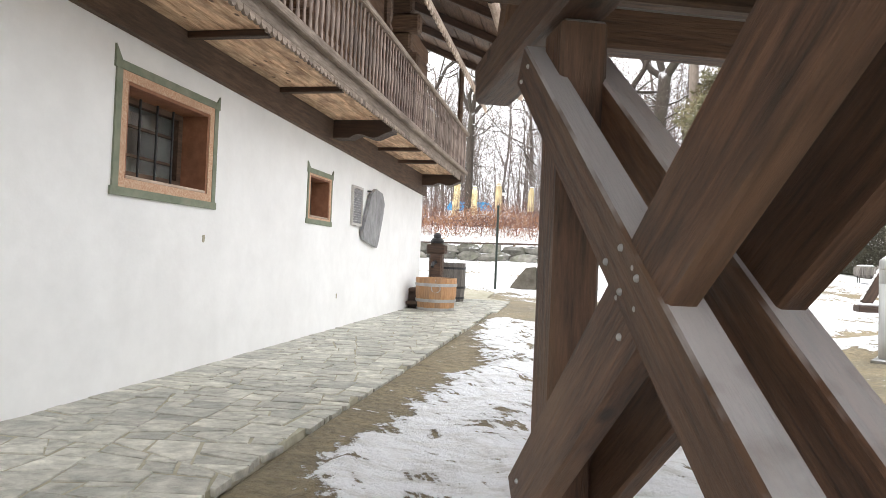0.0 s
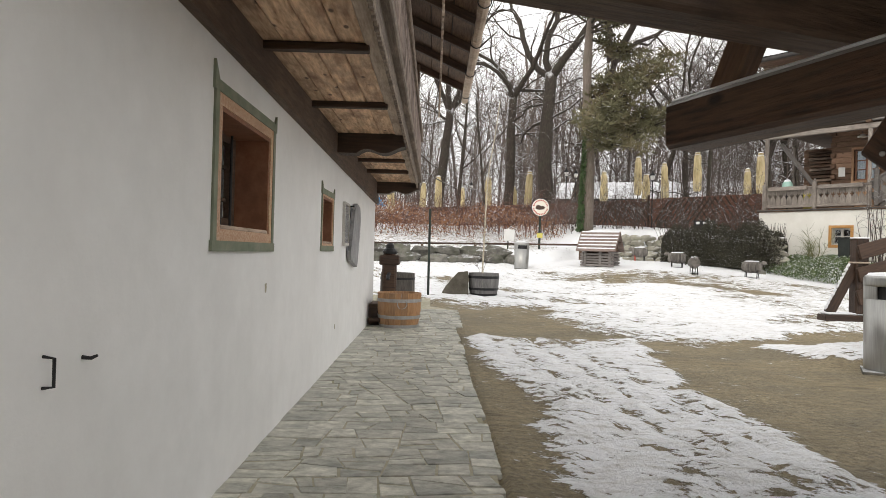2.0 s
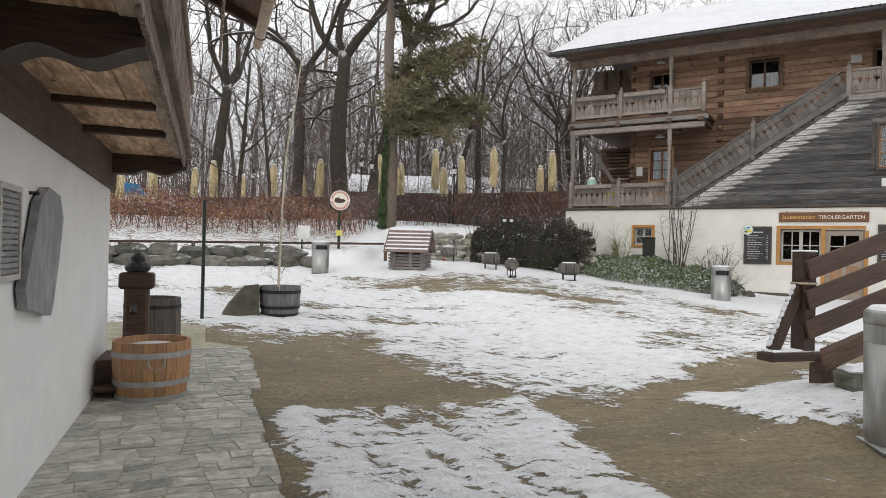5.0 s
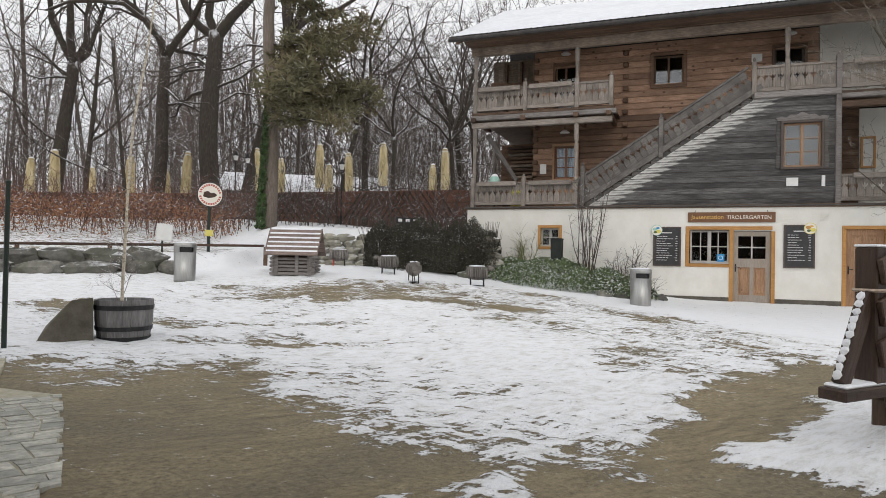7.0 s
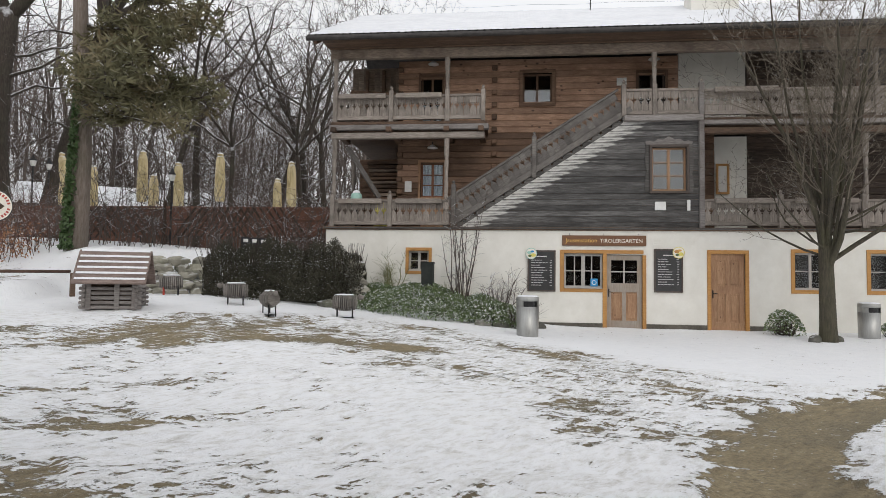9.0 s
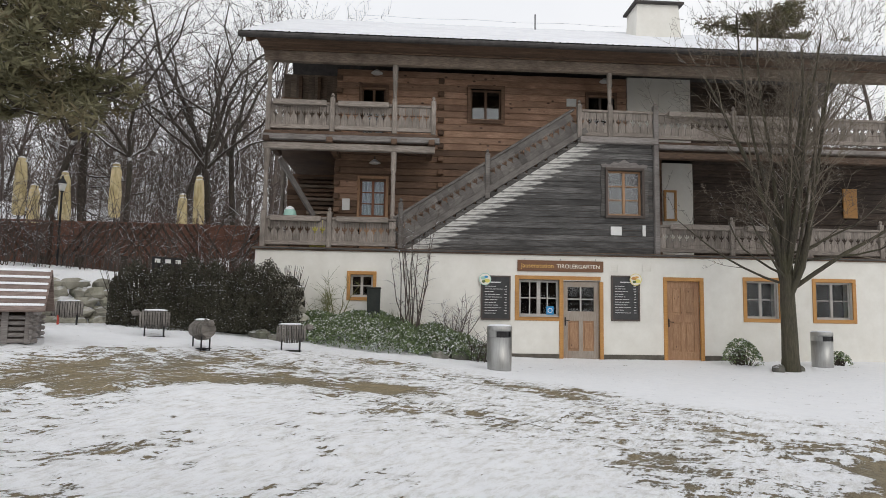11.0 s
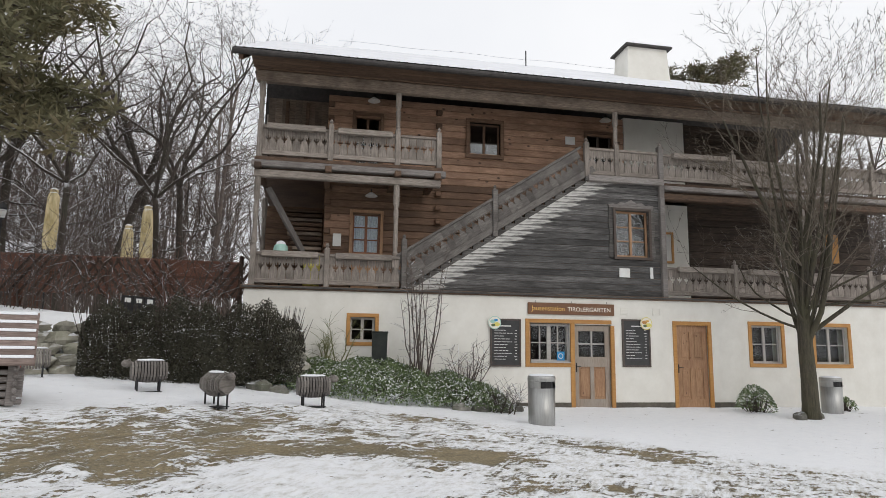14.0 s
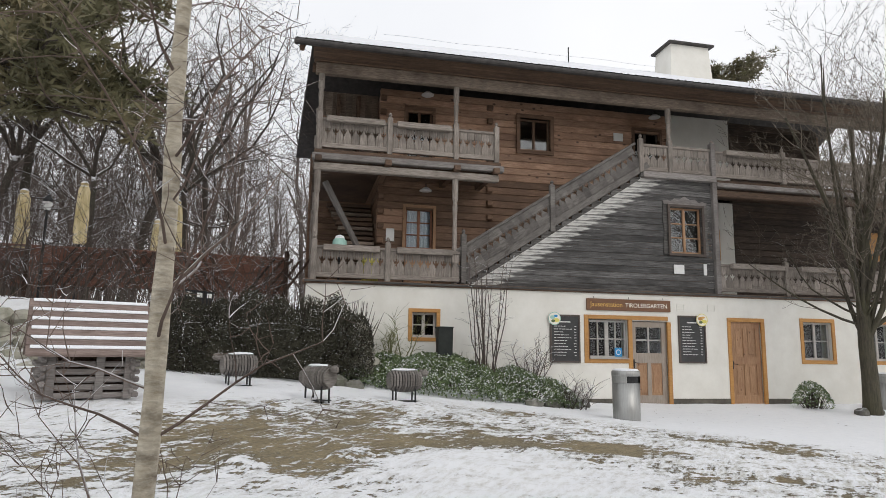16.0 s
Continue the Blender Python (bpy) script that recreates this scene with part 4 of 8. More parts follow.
hd = thing("door_pull", Matrix.Translation((WX, 2.09, 0.83)), "black wrought-iron pull on the white wall", "handle")
part("bar", Shape().tube([(0.0, 0, 0.0), (0.03, 0, 0.004), (0.03, 0, 0.078), (0.0, 0, 0.082)], [0.005] * 4, 6), black_iron, hd)
hk = thing("wall_hook", Matrix.Translation((WX, 2.28, 0.88)), "black iron peg in the white wall", "hook")
part("peg", Shape().tube([(0, 0, 0.0), (0.025, 0, -0.002), (0.042, 0.004, 0.006)], [0.007, 0.006, 0.004], 6), black_iron, hk)
for y, z in ((4.3, 0.97), (7.1, 0.42)):
    ch = thing("plaster_chip", Matrix.Translation((WX, y, z)), "small grey damaged spot in the whitewash", "chip")
    part("patch", Shape().prism([(-0.012, -0.03), (0.01, -0.03), (0.02, 0.0), (0.012, 0.025), (-0.015, 0.02)], -0.003, 0.004), mortar, ch, pose(0, 0, 0, 0, 0, 90))

# ---- flagged path along the farmhouse ----
path_bed = Shape()
ys = np.arange(-4.5, 16.2, 0.5)
path_edge = lambda y: -1.15 + 0.012 * math.sin(1.7 * y) + (0.1 if y > 10.5 else 0)
vs, fs = [], []
for y in ys:
    z = ground_z(-1.8, y) + 0.026
    right_x = path_edge(y) - 0.04 if y < 13.2 else -1.6
    vs += [(-3.6 if y > 11.3 else WX - 0.02, y, z), (right_x, y, z), (right_x + 0.015, y, z - 0.1)]
for k in range(len(ys) - 1):
    fs += [(3 * k, 3 * k + 1, 3 * k + 4, 3 * k + 3), (3 * k + 1, 3 * k + 2, 3 * k + 5, 3 * k + 4)]
pavement = part("pavement", Shape().add(vs, fs), mortar, None, None, "path of grey irregular slate flagstones beside the farmhouse")
tagged(pavement, category="pavement", kind="structure")


# ---- the timber shelter by the path ----
E1, E2 = Vector((0.33, -0.944, 0)).normalized(), Vector((0.944, 0.33, 0)).normalized()
shelter = thing("timber_shelter", pose(0, 0, 0), "dark brown timber shelter with bolted crossed braces", "shelter")


def sh(s, e, z):
    return E1 * s + E2 * e + Vector((0, 0, z))


for s, e in ((-2.18, 0.78), (0.75, 0.78), (-2.18, 3.4), (0.75, 3.4)):
    beam("post", sh(s, e, -0.15), sh(s, e, 1.71), 0.16, 0.19, shelter_wood, shelter, 0.012, up=tuple(E1))


def brace(s0, z0, s1, z1, e, width=0.2, thick=0.068):
    b = beam("brace", sh(s0, e, z0), sh(s1, e, z1), thick, width, shelter_wood, shelter, 0.008)
    ln = math.hypot(s1 - s0, z1 - z0)
    out = -1 if e < 0.7 or 3.0 < e < 3.4 else 1
    for t in (0.035, 0.43, 0.47, 0.955):
        for o in (-0.035, 0.04):
            part("bolt", Shape().lathe([(0.009, 0), (0.008, 0.005), (0.004, 0.008)], 8), hoop_steel, b, Matrix.Translation((ln * t + o * 0.6, out * thick / 2, o)) @ pose(0, 0, 0, -90 * out, 0, 0))
    return b


for e in (0.665, 0.895):
    brace(-2.35, 1.62, -0.24, 0.0, e + (0.016 if e < 0.7 else 0), 0.15, 0.1)
    brace(-2.25, 0.05, -0.3, 1.755, e + 0.006, 0.215)
    brace(-2.33 + 2.95, 1.58, 0.2, 1.28, e)
for e in (3.29, 3.51):
    brace(-2.3, 1.55, -0.12, 0.0, e)
    brace(-2.25, 0.05, -0.3, 1.7, e + 0.006)
for e in (0.76, 3.4):
    beam("long_beam", sh(-3.39, e, 1.82), sh(1.6, e, 1.82), 0.2, 0.215, shelter_wood, shelter, 0.02)
    part("snow_cap", Shape().box(0.0, 1.1, -0.07, 0.07, 0, 0.018, 0.008), snow_mat, shelter, Matrix.Translation(sh(-3.38, e, 1.929)) @ pose(0, 0, 0, 0, 0, math.degrees(math.atan2(E1.y, E1.x))))
beam("cross_beam", sh(-2.42, 0.87, 1.8), sh(-2.42, 3.3, 1.8), 0.13, 0.16, shelter_wood, shelter, 0.015)
beam("cross_beam", sh(0.75, 0.87, 1.8), sh(0.75, 3.3, 1.8), 0.13, 0.16, shelter_wood, shelter, 0.015)
beam("header_beam", sh(-2.74, -0.93, 2.13), sh(-2.74, 4.0, 2.13), 0.2, 0.2, old_wood, shelter, 0.018)
beam("header_beam", sh(-0.9, 0.45, 2.13), sh(-0.9, 4.0, 2.13), 0.18, 0.2, shelter_wood, shelter, 0.018)
beam("header_beam", sh(0.95, 0.45, 2.13), sh(0.95, 4.0, 2.13), 0.18, 0.2, shelter_wood, shelter, 0.018)
for e in (0.76, 3.4):
    beam("strut", sh(-3.1, e, 1.92), sh(-2.78, e, 2.5), 0.1, 0.14, shelter_wood, shelter, 0.01)
for k in range(6):
    e = 0.5 + 0.62 * k
    beam("roof_rafter", sh(-2.9, e, 2.29), sh(1.6, e, 2.29), 0.09, 0.12, old_wood, shelter, 0.01)
for k in range(24):
    s = -2.95 + 0.19 * k
    beam("roof_plank", sh(s, 0.32, 2.365), sh(s, 4.1, 2.365), 0.183, 0.026, old_wood, shelter, 0.004)
part("roof_snow", Shape().box(-3.05, 1.6, 0.3, 4.12, 2.385, 2.43, 0.02, Matrix((E1, E2, (0, 0, 1))).transposed().to_4x4()), snow_mat, shelter)


# ---- the tavern across the yard ----
tavern = thing("tavern", pose(HOUSE_X, HOUSE_Y, 0, 0, 0, HOUSE_TURN), "timber and cream-plaster tavern with carved wooden galleries under a snowy roof", "house")
LEN = 19.15
plinth_stone = surf("dark_brown_plinth", (0.05, 0.045, 0.036), (0.13, 0.115, 0.092), 7, (1, 1, 1), 0.8, 0.6, (0.2, 0.18, 0.14), 2.0, 0.5)
TOP = 2.98
OPEN = ((2.44, 3.06, 1.78, 2.4), (6.87, 7.96, 1.36, 2.34), (8.02, 9.05, 0.2, 2.32), (10.82, 11.78, 0.2, 2.38), (13.02, 13.95, 1.37, 2.42), (14.95, 16.02, 1.37, 2.42))
part("base_wall", wall_shape(0, LEN, -0.4, TOP, 0, 0.4, OPEN), cream_plaster, tavern)
part("base_end_wall", Shape().box(0, 0.4, 0.4, 8, -0.4, TOP).box(LEN - 0.4, LEN, 0.4, 8, -0.4, TOP).box(0, LEN, 8, 8.4, -0.4, TOP), cream_plaster, tavern)
part("rear_wall", Shape().box(0, LEN - 3.4, 8, 8.3, TOP, 8.4), shade_log, tavern)
for a, b2 in ((6.0, 7.94), (9.12, 10.74), (11.86, 13.0)):
    part("plinth", Shape().box(a, b2, -0.025, 0.0, 0.1, 0.4, 0.006), plinth_stone, tavern)
# added near-black floor, ceiling and back, so that the panes look dark
part("room_floor", Shape().box(0.41, LEN - 0.41, 0.41, 2.2, -0.3, 1.05), room_gloom, tavern)
part("room_ceiling", Shape().box(0.41, LEN - 0.41, 0.41, 2.25, 2.86, 2.9), room_gloom, tavern)
part("room_back", Shape().box(0.4, LEN - 0.4, 2.2, 2.25, -0.2, TOP - 0.1), room_gloom, tavern)


def flat_frame(name, x0, x1, z0, z1, w, y0, y1, material, parent, sides="lrtb", label=""):
    """Boards round an opening, butted end to end."""
    fr = None
    pieces = []
    if "t" in sides:
        pieces.append((x0 - w, x1 + w, z1, z1 + w))
    if "b" in sides:
        pieces.append((x0 - w, x1 + w, z0 - w, z0))
    if "l" in sides:
        pieces.append((x0 - w, x0, z0, z1))
    if "r" in sides:
        pieces.append((x1, x1 + w, z0, z1))
    s = Shape()
    for a, b2, c, d in pieces:
        s.box(a, b2, y0, y1, c, d, 0.006)
    return part(name, s, material, parent, None, label)


# bluish white of the sky mirrored in panes, painted on a sheet behind them
sky_sheet_blue = surf("bluish_white_sky_reflection", (0.42, 0.5, 0.62), (0.58, 0.65, 0.75), 3, (6, 6, 1), 0.9, 0.0)


def casement(x0, x1, z0, z1, cols, rows, y=0.12, material=None, parent=None, trim=None, w=0.1, bars=0.03, depth=0.0, curtain=False, pane=None):
    """A glazed window: painted surround, sash, glazing bars and panes."""
    fr = flat_frame("window", x0, x1, z0, z1, w, y - 0.145 - depth, y - 0.1, trim or orange_frame, parent or tavern)
    sash = wall_shape(x0, x1, z0, z1, y, y + 0.05, [(x0 + 0.05, x1 - 0.05, z0 + 0.06, z1 - 0.05)])
    part("sash", sash, material or sash_grey, fr)
    for k in range(1, cols):
        x = x0 + 0.05 + (x1 - x0 - 0.1) * k / cols
        b2 = 0.035 if cols == 2 else (0.05 if k == cols // 2 else bars / 2)
        part("mullion", Shape().box(x - b2, x + b2, y - 0.006, y + 0.044, z0 + 0.06, z1 - 0.05, 0.004), material or sash_grey, fr)
    for k in range(1, rows):
        z = z0 + 0.06 + (z1 - z0 - 0.11) * k / rows
        part("glazing_bar", Shape().box(x0 + 0.05, x1 - 0.05, y + 0.004, y + 0.04, z - bars / 2, z + bars / 2, 0.003), material or sash_grey, fr)
    part("pane", Shape().box(x0 + 0.045, x1 - 0.045, y + 0.022, y + 0.028, z0 + 0.055, z1 - 0.045), pane or glass, fr)
    # an added folded sheet whose colour stands for the reflected sky
    if curtain:
        folds = [(x0 + 0.05 + (x1 - x0 - 0.1) * k / 24, y + 0.1 + 0.012 * math.sin(k * 1.9)) for k in range(25)]
        vs = [(a, b2, z) for z in (z0 + 0.03, z1 - 0.03) for a, b2 in folds]
        part("curtain", Shape().add(vs, [(k, k + 1, k + 26, k + 25) for k in range(24)]), sky_sheet_blue, fr, None, "added bluish white sheet behind the panes, standing for the sky's reflection")
    return fr


casement(2.46, 3.04, 1.8, 2.38, 2, 2, w=0.09)
casement(13.04, 13.93, 1.4, 2.4, 2, 2, w=0.1)
casement(14.97, 16.0, 1.4, 2.4, 2, 2, w=0.1)
serving = casement(6.89, 7.94, 1.38, 2.32, 4, 2, w=0.0)
part("surround", Shape().box(6.76, 6.87, -0.025, 0.03, 1.26, 2.44, 0.006).box(6.87, 7.96, -0.025, 0.03, 1.26, 1.36, 0.006).box(6.87, 9.05, -0.025, 0.03, 2.34, 2.44, 0.006), orange_frame, serving)
part("counter_ledge", Shape().box(6.9, 7.93, -0.06, 0.1, 1.36, 1.385, 0.006), sash_grey, serving)
st = thing("window_sticker", pose(HOUSE_X, HOUSE_Y, 0, 0, 0, HOUSE_TURN) @ Matrix.Translation((7.72, 0.105, 1.53)), "bright blue sticker in the serving window", "sticker")
part("sheet", Shape().box(-0.1, 0.1, 0, 0.003, -0.11, 0.11), blue_paint, st)
part("ring", Shape().lathe([(0.065, 0), (0.065, 0.002), (0.05, 0.002), (0.05, 0)], 16, cap=False), letter_cream, st, pose(0, -0.001, 0.0, 90, 0, 0))


def panel_door(x0, x1, z0, z1, glazed, frame_sides):
    w = 0.1
    fr = flat_frame("door", x0, x1, z0, z1, w, -0.03, 0.03, orange_frame, tavern, frame_sides)
    holes = []
    xm = (x0 + x1) / 2
    if glazed:
        holes.append((x0 + 0.13, x1 - 0.13, z0 + 1.3, z1 - 0.14))
    leaf = wall_shape(x0, x1, z0 + 0.02, z1, 0.06, 0.11, holes + [(x0 + 0.13, xm - 0.05, z0 + 0.26, z0 + 1.05), (xm + 0.05, x1 - 0.13, z0 + 0.26, z0 + 1.05)] + ([] if glazed else [(x0 + 0.13, xm - 0.05, z0 + 1.25, z1 - 0.16), (xm + 0.05, x1 - 0.13, z0 + 1.25, z1 - 0.16)]))
    body = part("leaf", leaf, door_wood if not glazed else greyed_door, fr)
    panels = [(x0 + 0.13, xm - 0.05, z0 + 0.26, z0 + 1.05), (xm + 0.05, x1 - 0.13, z0 + 0.26, z0 + 1.05)]
    if not glazed:
        panels += [(x0 + 0.13, xm - 0.05, z0 + 1.25, z1 - 0.16), (xm + 0.05, x1 - 0.13, z0 + 1.25, z1 - 0.16)]
    for a, b2, c, d in panels:
        part("door_panel", Shape().box(a, b2, 0.085, 0.1, c, d).box(a + 0.05, b2 - 0.05, 0.07, 0.086, c + 0.06, d - 0.06, 0.012), door_wood, body)
    if glazed:
        a, b2, c, d = holes[0]
        part("pane", Shape().box(a - 0.01, b2 + 0.01, 0.084, 0.09, c - 0.01, d + 0.01), glass, body)
        part("glazing_bar", Shape().box(xm - 0.02, xm + 0.02, 0.065, 0.1, c, d, 0.004), sash_grey, body)
        part("glazing_bar", Shape().box(a, b2, 0.066, 0.099, (c + d) / 2 - 0.018, (c + d) / 2 + 0.018, 0.004), sash_grey, body)
    h = Shape().box(x0 + 0.05, x0 + 0.08, 0.045, 0.062, z0 + 0.92, z0 + 1.14, 0.004).tube([(x0 + 0.065, 0.05, z0 + 1.06), (x0 + 0.065, 0.0, z0 + 1.06), (x0 + 0.17, -0.005, z0 + 1.05)], [0.009] * 3, 6)
    part("door_handle", h, black_iron, body)
    return fr


greyed_door = surf("greyed_door_wood", (0.26, 0.22, 0.18), (0.4, 0.35, 0.3), 5, (9, 9, 1.0), 0.65, 0.25, (0.3, 0.2, 0.13), 1.5, 0.5)
panel_door(8.05, 9.02, 0.22, 2.3, True, "r")
part("door_post", Shape().box(7.94, 8.05, -0.028, 0.03, 0.22, 2.34, 0.006), orange_frame, tavern)
panel_door(10.85, 11.75, 0.22, 2.36, False, "lrt")

FP = pose(HOUSE_X, HOUSE_Y, 0, 0, 0, HOUSE_TURN)
board = thing("sign_board", FP @ Matrix.Translation((7.97, -0.05, 2.7)), "long brown sign board with gold and cream lettering over the door", "sign")
part("panel", Shape().box(-1.15, 1.15, 0, 0.045, -0.145, 0.145, 0.01), sign_brown, board)
words("Jausenstation", 0.165, letter_gold, board, Matrix.Translation((-0.62, -0.003, 0.0)) @ pose(0, 0, 0, 90, 0, 0))
words("TIROLERGARTEN", 0.15, letter_cream, board, Matrix.Translation((0.47, -0.003, -0.01)) @ pose(0, 0, 0, 90, 0, 0))
for x in (-0.95, 0.0, 0.95):
    part("hanger", Shape().tube([(x, 0.02, 0.14), (x, 0.03, 0.2)], [0.006] * 2, 5), black_iron, board)


def menu_board(x0, x1, z0, z1, side, seed):
    w, h = x1 - x0, z1 - z0
    mb = thing("menu_board", FP @ Matrix.Translation(((x0 + x1) / 2, -0.03, z0)), "dark chalk menu board with white writing on cream wall", "notice board", "menu boards beside the door")
    part("panel", Shape().box(-w / 2 + 0.04, w / 2 - 0.04, 0, 0.02, 0.04, h - 0.04), chalk_board, mb)
    part("frame", wall_shape(-w / 2, w / 2, 0, h, -0.015, 0.028, [(-w / 2 + 0.04, w / 2 - 0.04, 0.04, h - 0.04)]), sash_dark, mb)
    rnd = random.Random(seed)
    part("heading", Shape().box(-0.14, 0.14, -0.003, 0, h - 0.19, h - 0.16), chalk_white, mb)
    for k in range(11):
        z = h - 0.29 - 0.07 * k
        a, b2 = rnd.uniform(0.2, 0.42), rnd.uniform(0.04, 0.07)
        x = -w / 2 + 0.1
        while a > 0.03:
            ln = min(a, rnd.uniform(0.05, 0.13))
            part("written_word", Shape().box(x, x + ln, -0.003, 0, z, z + 0.016), chalk_white, mb)
            x += ln + 0.015
            a -= ln
        part("written_price", Shape().box(w / 2 - 0.1 - b2, w / 2 - 0.1, -0.003, 0, z, z + 0.016), chalk_white, mb)
    d = thing("round_sign", FP @ Matrix.Translation((x0 + 0.1 if side < 0 else x1 - 0.12, -0.055, z1 - 0.1)), "round coloured picture sign fixed over the menu board's corner", "sign", "round signs beside the door")
    part("disc", Shape().lathe([(0.155, 0), (0.16, 0.004), (0.16, 0.016), (0.155, 0.02)], 28), letter_cream, d, pose(0, 0, 0, 90, 0, 0))
    part("rim", Shape().lathe([(0.16, 0.021), (0.16, 0.024), (0.145, 0.024), (0.145, 0.021)], 28, cap=False), (teal_paint if side < 0 else yellow_paint), d, pose(0, 0, 0, 90, 0, 0))
    for k, (x, z, a, c, mt) in enumerate(((-0.05, 0.03, 0.07, 0.045, teal_paint if side < 0 else orange_frame), (0.05, -0.04, 0.08, 0.05, yellow_paint), (0.03, 0.06, 0.05, 0.03, blue_paint if side < 0 else letter_gold), (-0.04, -0.06, 0.05, 0.035, shrub_leaf))):
        e = [(x + a * math.cos(t), z + c * math.sin(t)) for t in np.linspace(0, 2 * math.pi, 14)[:-1]]
        part("picture_patch", Shape().prism(e, -0.0255 - 0.001 * k, -0.021), mt, d)


sash_dark = surf("dark_brown_frame", (0.06, 0.045, 0.038), (0.11, 0.085, 0.07), 6, GRAIN, 0.6, 0.2)
menu_board(5.86, 6.64, 1.26, 2.42, -1, 4)
menu_board(9.33, 10.1, 1.28, 2.48, 1, 8)
for x in (9.42, 10.31):
    v = thing("wall_vent", FP @ Matrix.Translation((x, -0.012, 2.6)), "small white slotted vent in the cream wall", "vent", "vents above the door")
    part("frame", wall_shape(-0.11, 0.11, 0, 0.17, 0, 0.012, [(-0.095, 0.095, 0.015 + 0.053 * k, 0.042 + 0.053 * k) for k in range(3)]), cream_plaster, v)
    part("backing", Shape().box(-0.1, 0.1, 0.0125, 0.015, 0.01, 0.16), black_iron, v)

# floor slab of the galleries
part("gallery_sill", Shape().box(-0.08, LEN + 0.1, -0.06, 0.42, TOP, TOP + 0.09, 0.015), old_wood, tavern)
part("gallery_floor", Shape().box(0.0, LEN, 0.42, 1.9, TOP, TOP + 0.08).box(0.0, 2.0, 1.9, 7.9, TOP, TOP + 0.08), old_wood, tavern)
part("sill_moulding", Shape().box(-0.05, LEN + 0.05, -0.085, -0.06, TOP + 0.03, TOP + 0.075, 0.006), plank_wood, tavern)

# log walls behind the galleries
# the far gallery's deep shade, put into a near-black copy of the log wood
deep_shade_log = surf("deep_shade_log_wood", (0.03, 0.021, 0.016), (0.1, 0.07, 0.052), 4, GRAIN, 0.8, 0.5, (0.02, 0.014, 0.011), 0.9, 0.65, vary=0.22)
LOG_OPEN = ((2.48, 3.3, 3.08, 5.3), (2.45, 3.25, 6.25, 8.05), (5.66, 6.68, 7.08, 8.12), (9.2, 10.1, 6.3, 8.05))
for k in range(28):
    z0 = 3.06 + 0.196 * k
    xs = [(1.76, 10.45 if z0 > 6.1 else 11.5), (12.45, LEN - 0.4 if z0 < 6.1 else 15.6)]
    for a, b2 in xs:
        spans = [(a, b2)]
        for h in LOG_OPEN:
            if h[2] < z0 + 0.1 < h[3]:
                spans = [q for s0, s1 in spans for q in (((s0, h[0]), (h[1], s1)) if s0 < h[0] < s1 else ((s0, s1),))]
        for s0, s1 in spans:
            if s1 - s0 > 0.05:
                # three tones of one log wood: open wall, shaded parts, deep far gallery
                m = deep_shade_log if s0 > 12 else log_wood if (s0 > 3.0 and s1 < 10.6) or (s0 < 5 and s1 < 10.6 and z0 > 4.5) else shade_log
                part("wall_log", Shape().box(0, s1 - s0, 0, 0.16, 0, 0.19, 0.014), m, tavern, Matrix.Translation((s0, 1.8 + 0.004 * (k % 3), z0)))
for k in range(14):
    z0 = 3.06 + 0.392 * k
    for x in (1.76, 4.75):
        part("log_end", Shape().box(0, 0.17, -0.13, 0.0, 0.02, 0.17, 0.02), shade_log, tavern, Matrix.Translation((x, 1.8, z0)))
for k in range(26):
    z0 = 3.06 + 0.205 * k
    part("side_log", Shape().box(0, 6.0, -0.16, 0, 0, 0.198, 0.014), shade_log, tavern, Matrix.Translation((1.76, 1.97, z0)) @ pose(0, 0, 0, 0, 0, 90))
part("upper_panel", Shape().box(10.46, 12.42, 1.8, 1.95, 6.3, 8.6), cream_plaster, tavern)
part("lower_panel", Shape().box(11.5, 12.44, 1.8, 1.95, 3.06, 6.0), cream_plaster, tavern)
# added back wall in the shaded log colour, to darken the open lower gap
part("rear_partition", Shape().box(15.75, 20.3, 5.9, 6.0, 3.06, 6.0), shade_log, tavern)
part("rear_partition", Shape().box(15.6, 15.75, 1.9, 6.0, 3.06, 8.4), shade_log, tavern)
casement(5.72, 6.62, 7.12, 8.06, 2, 1, y=1.86, pane=old_glass, material=shade_log, trim=shade_log, w=0.11)
casement(2.52, 3.26, 4.15, 5.26, 2, 3, y=1.86, material=reveal_wood, trim=door_wood, w=0.08, curtain=True)
casement(2.5, 3.2, 6.3, 8.0, 2, 2, y=1.86, material=shade_log, trim=shade_log, w=0.08)
casement(9.25, 10.05, 6.35, 8.0, 2, 2, y=1.86, material=sash_dark, trim=shade_log, w=0.08)
part("door_lower_panel", Shape().box(2.52, 3.26, 1.84, 1.92, 3.08, 4.15, 0.01), door_wood, tavern)
# near-black sheet behind the upper openings, painted as the dark inside
part("inner_lining", Shape().box(2.0, 15.5, 2.6, 2.65, 3.1, 8.4), room_gloom, tavern)
nb = thing("wall_notice", FP @ Matrix.Translation((2.12, 1.77, 4.5)), "small white framed notice on the log wall", "notice")
part("sheet", Shape().box(-0.11, 0.11, 0, 0.02, -0.17, 0.17, 0.004), white_paint, nb)
nb2 = thing("wall_notice", FP @ Matrix.Translation((8.75, 1.77, 7.75)), "small white framed notice on the log wall", "notice")
part("sheet", Shape().box(-0.15, 0.15, 0, 0.02, -0.12, 0.12, 0.004), white_paint, nb2)
of = thing("notice_case", FP @ Matrix.Translation((11.72, 1.72, 4.7)), "orange wooden notice case on the gallery wall", "notice case")
part("frame", wall_shape(-0.19, 0.19, -0.46, 0.46, 0, 0.07, [(-0.13, 0.13, -0.4, 0.4)]), orange_frame, of)
part("sheet", Shape().box(-0.13, 0.13, 0.04, 0.06, -0.4, 0.4), white_paint, of)
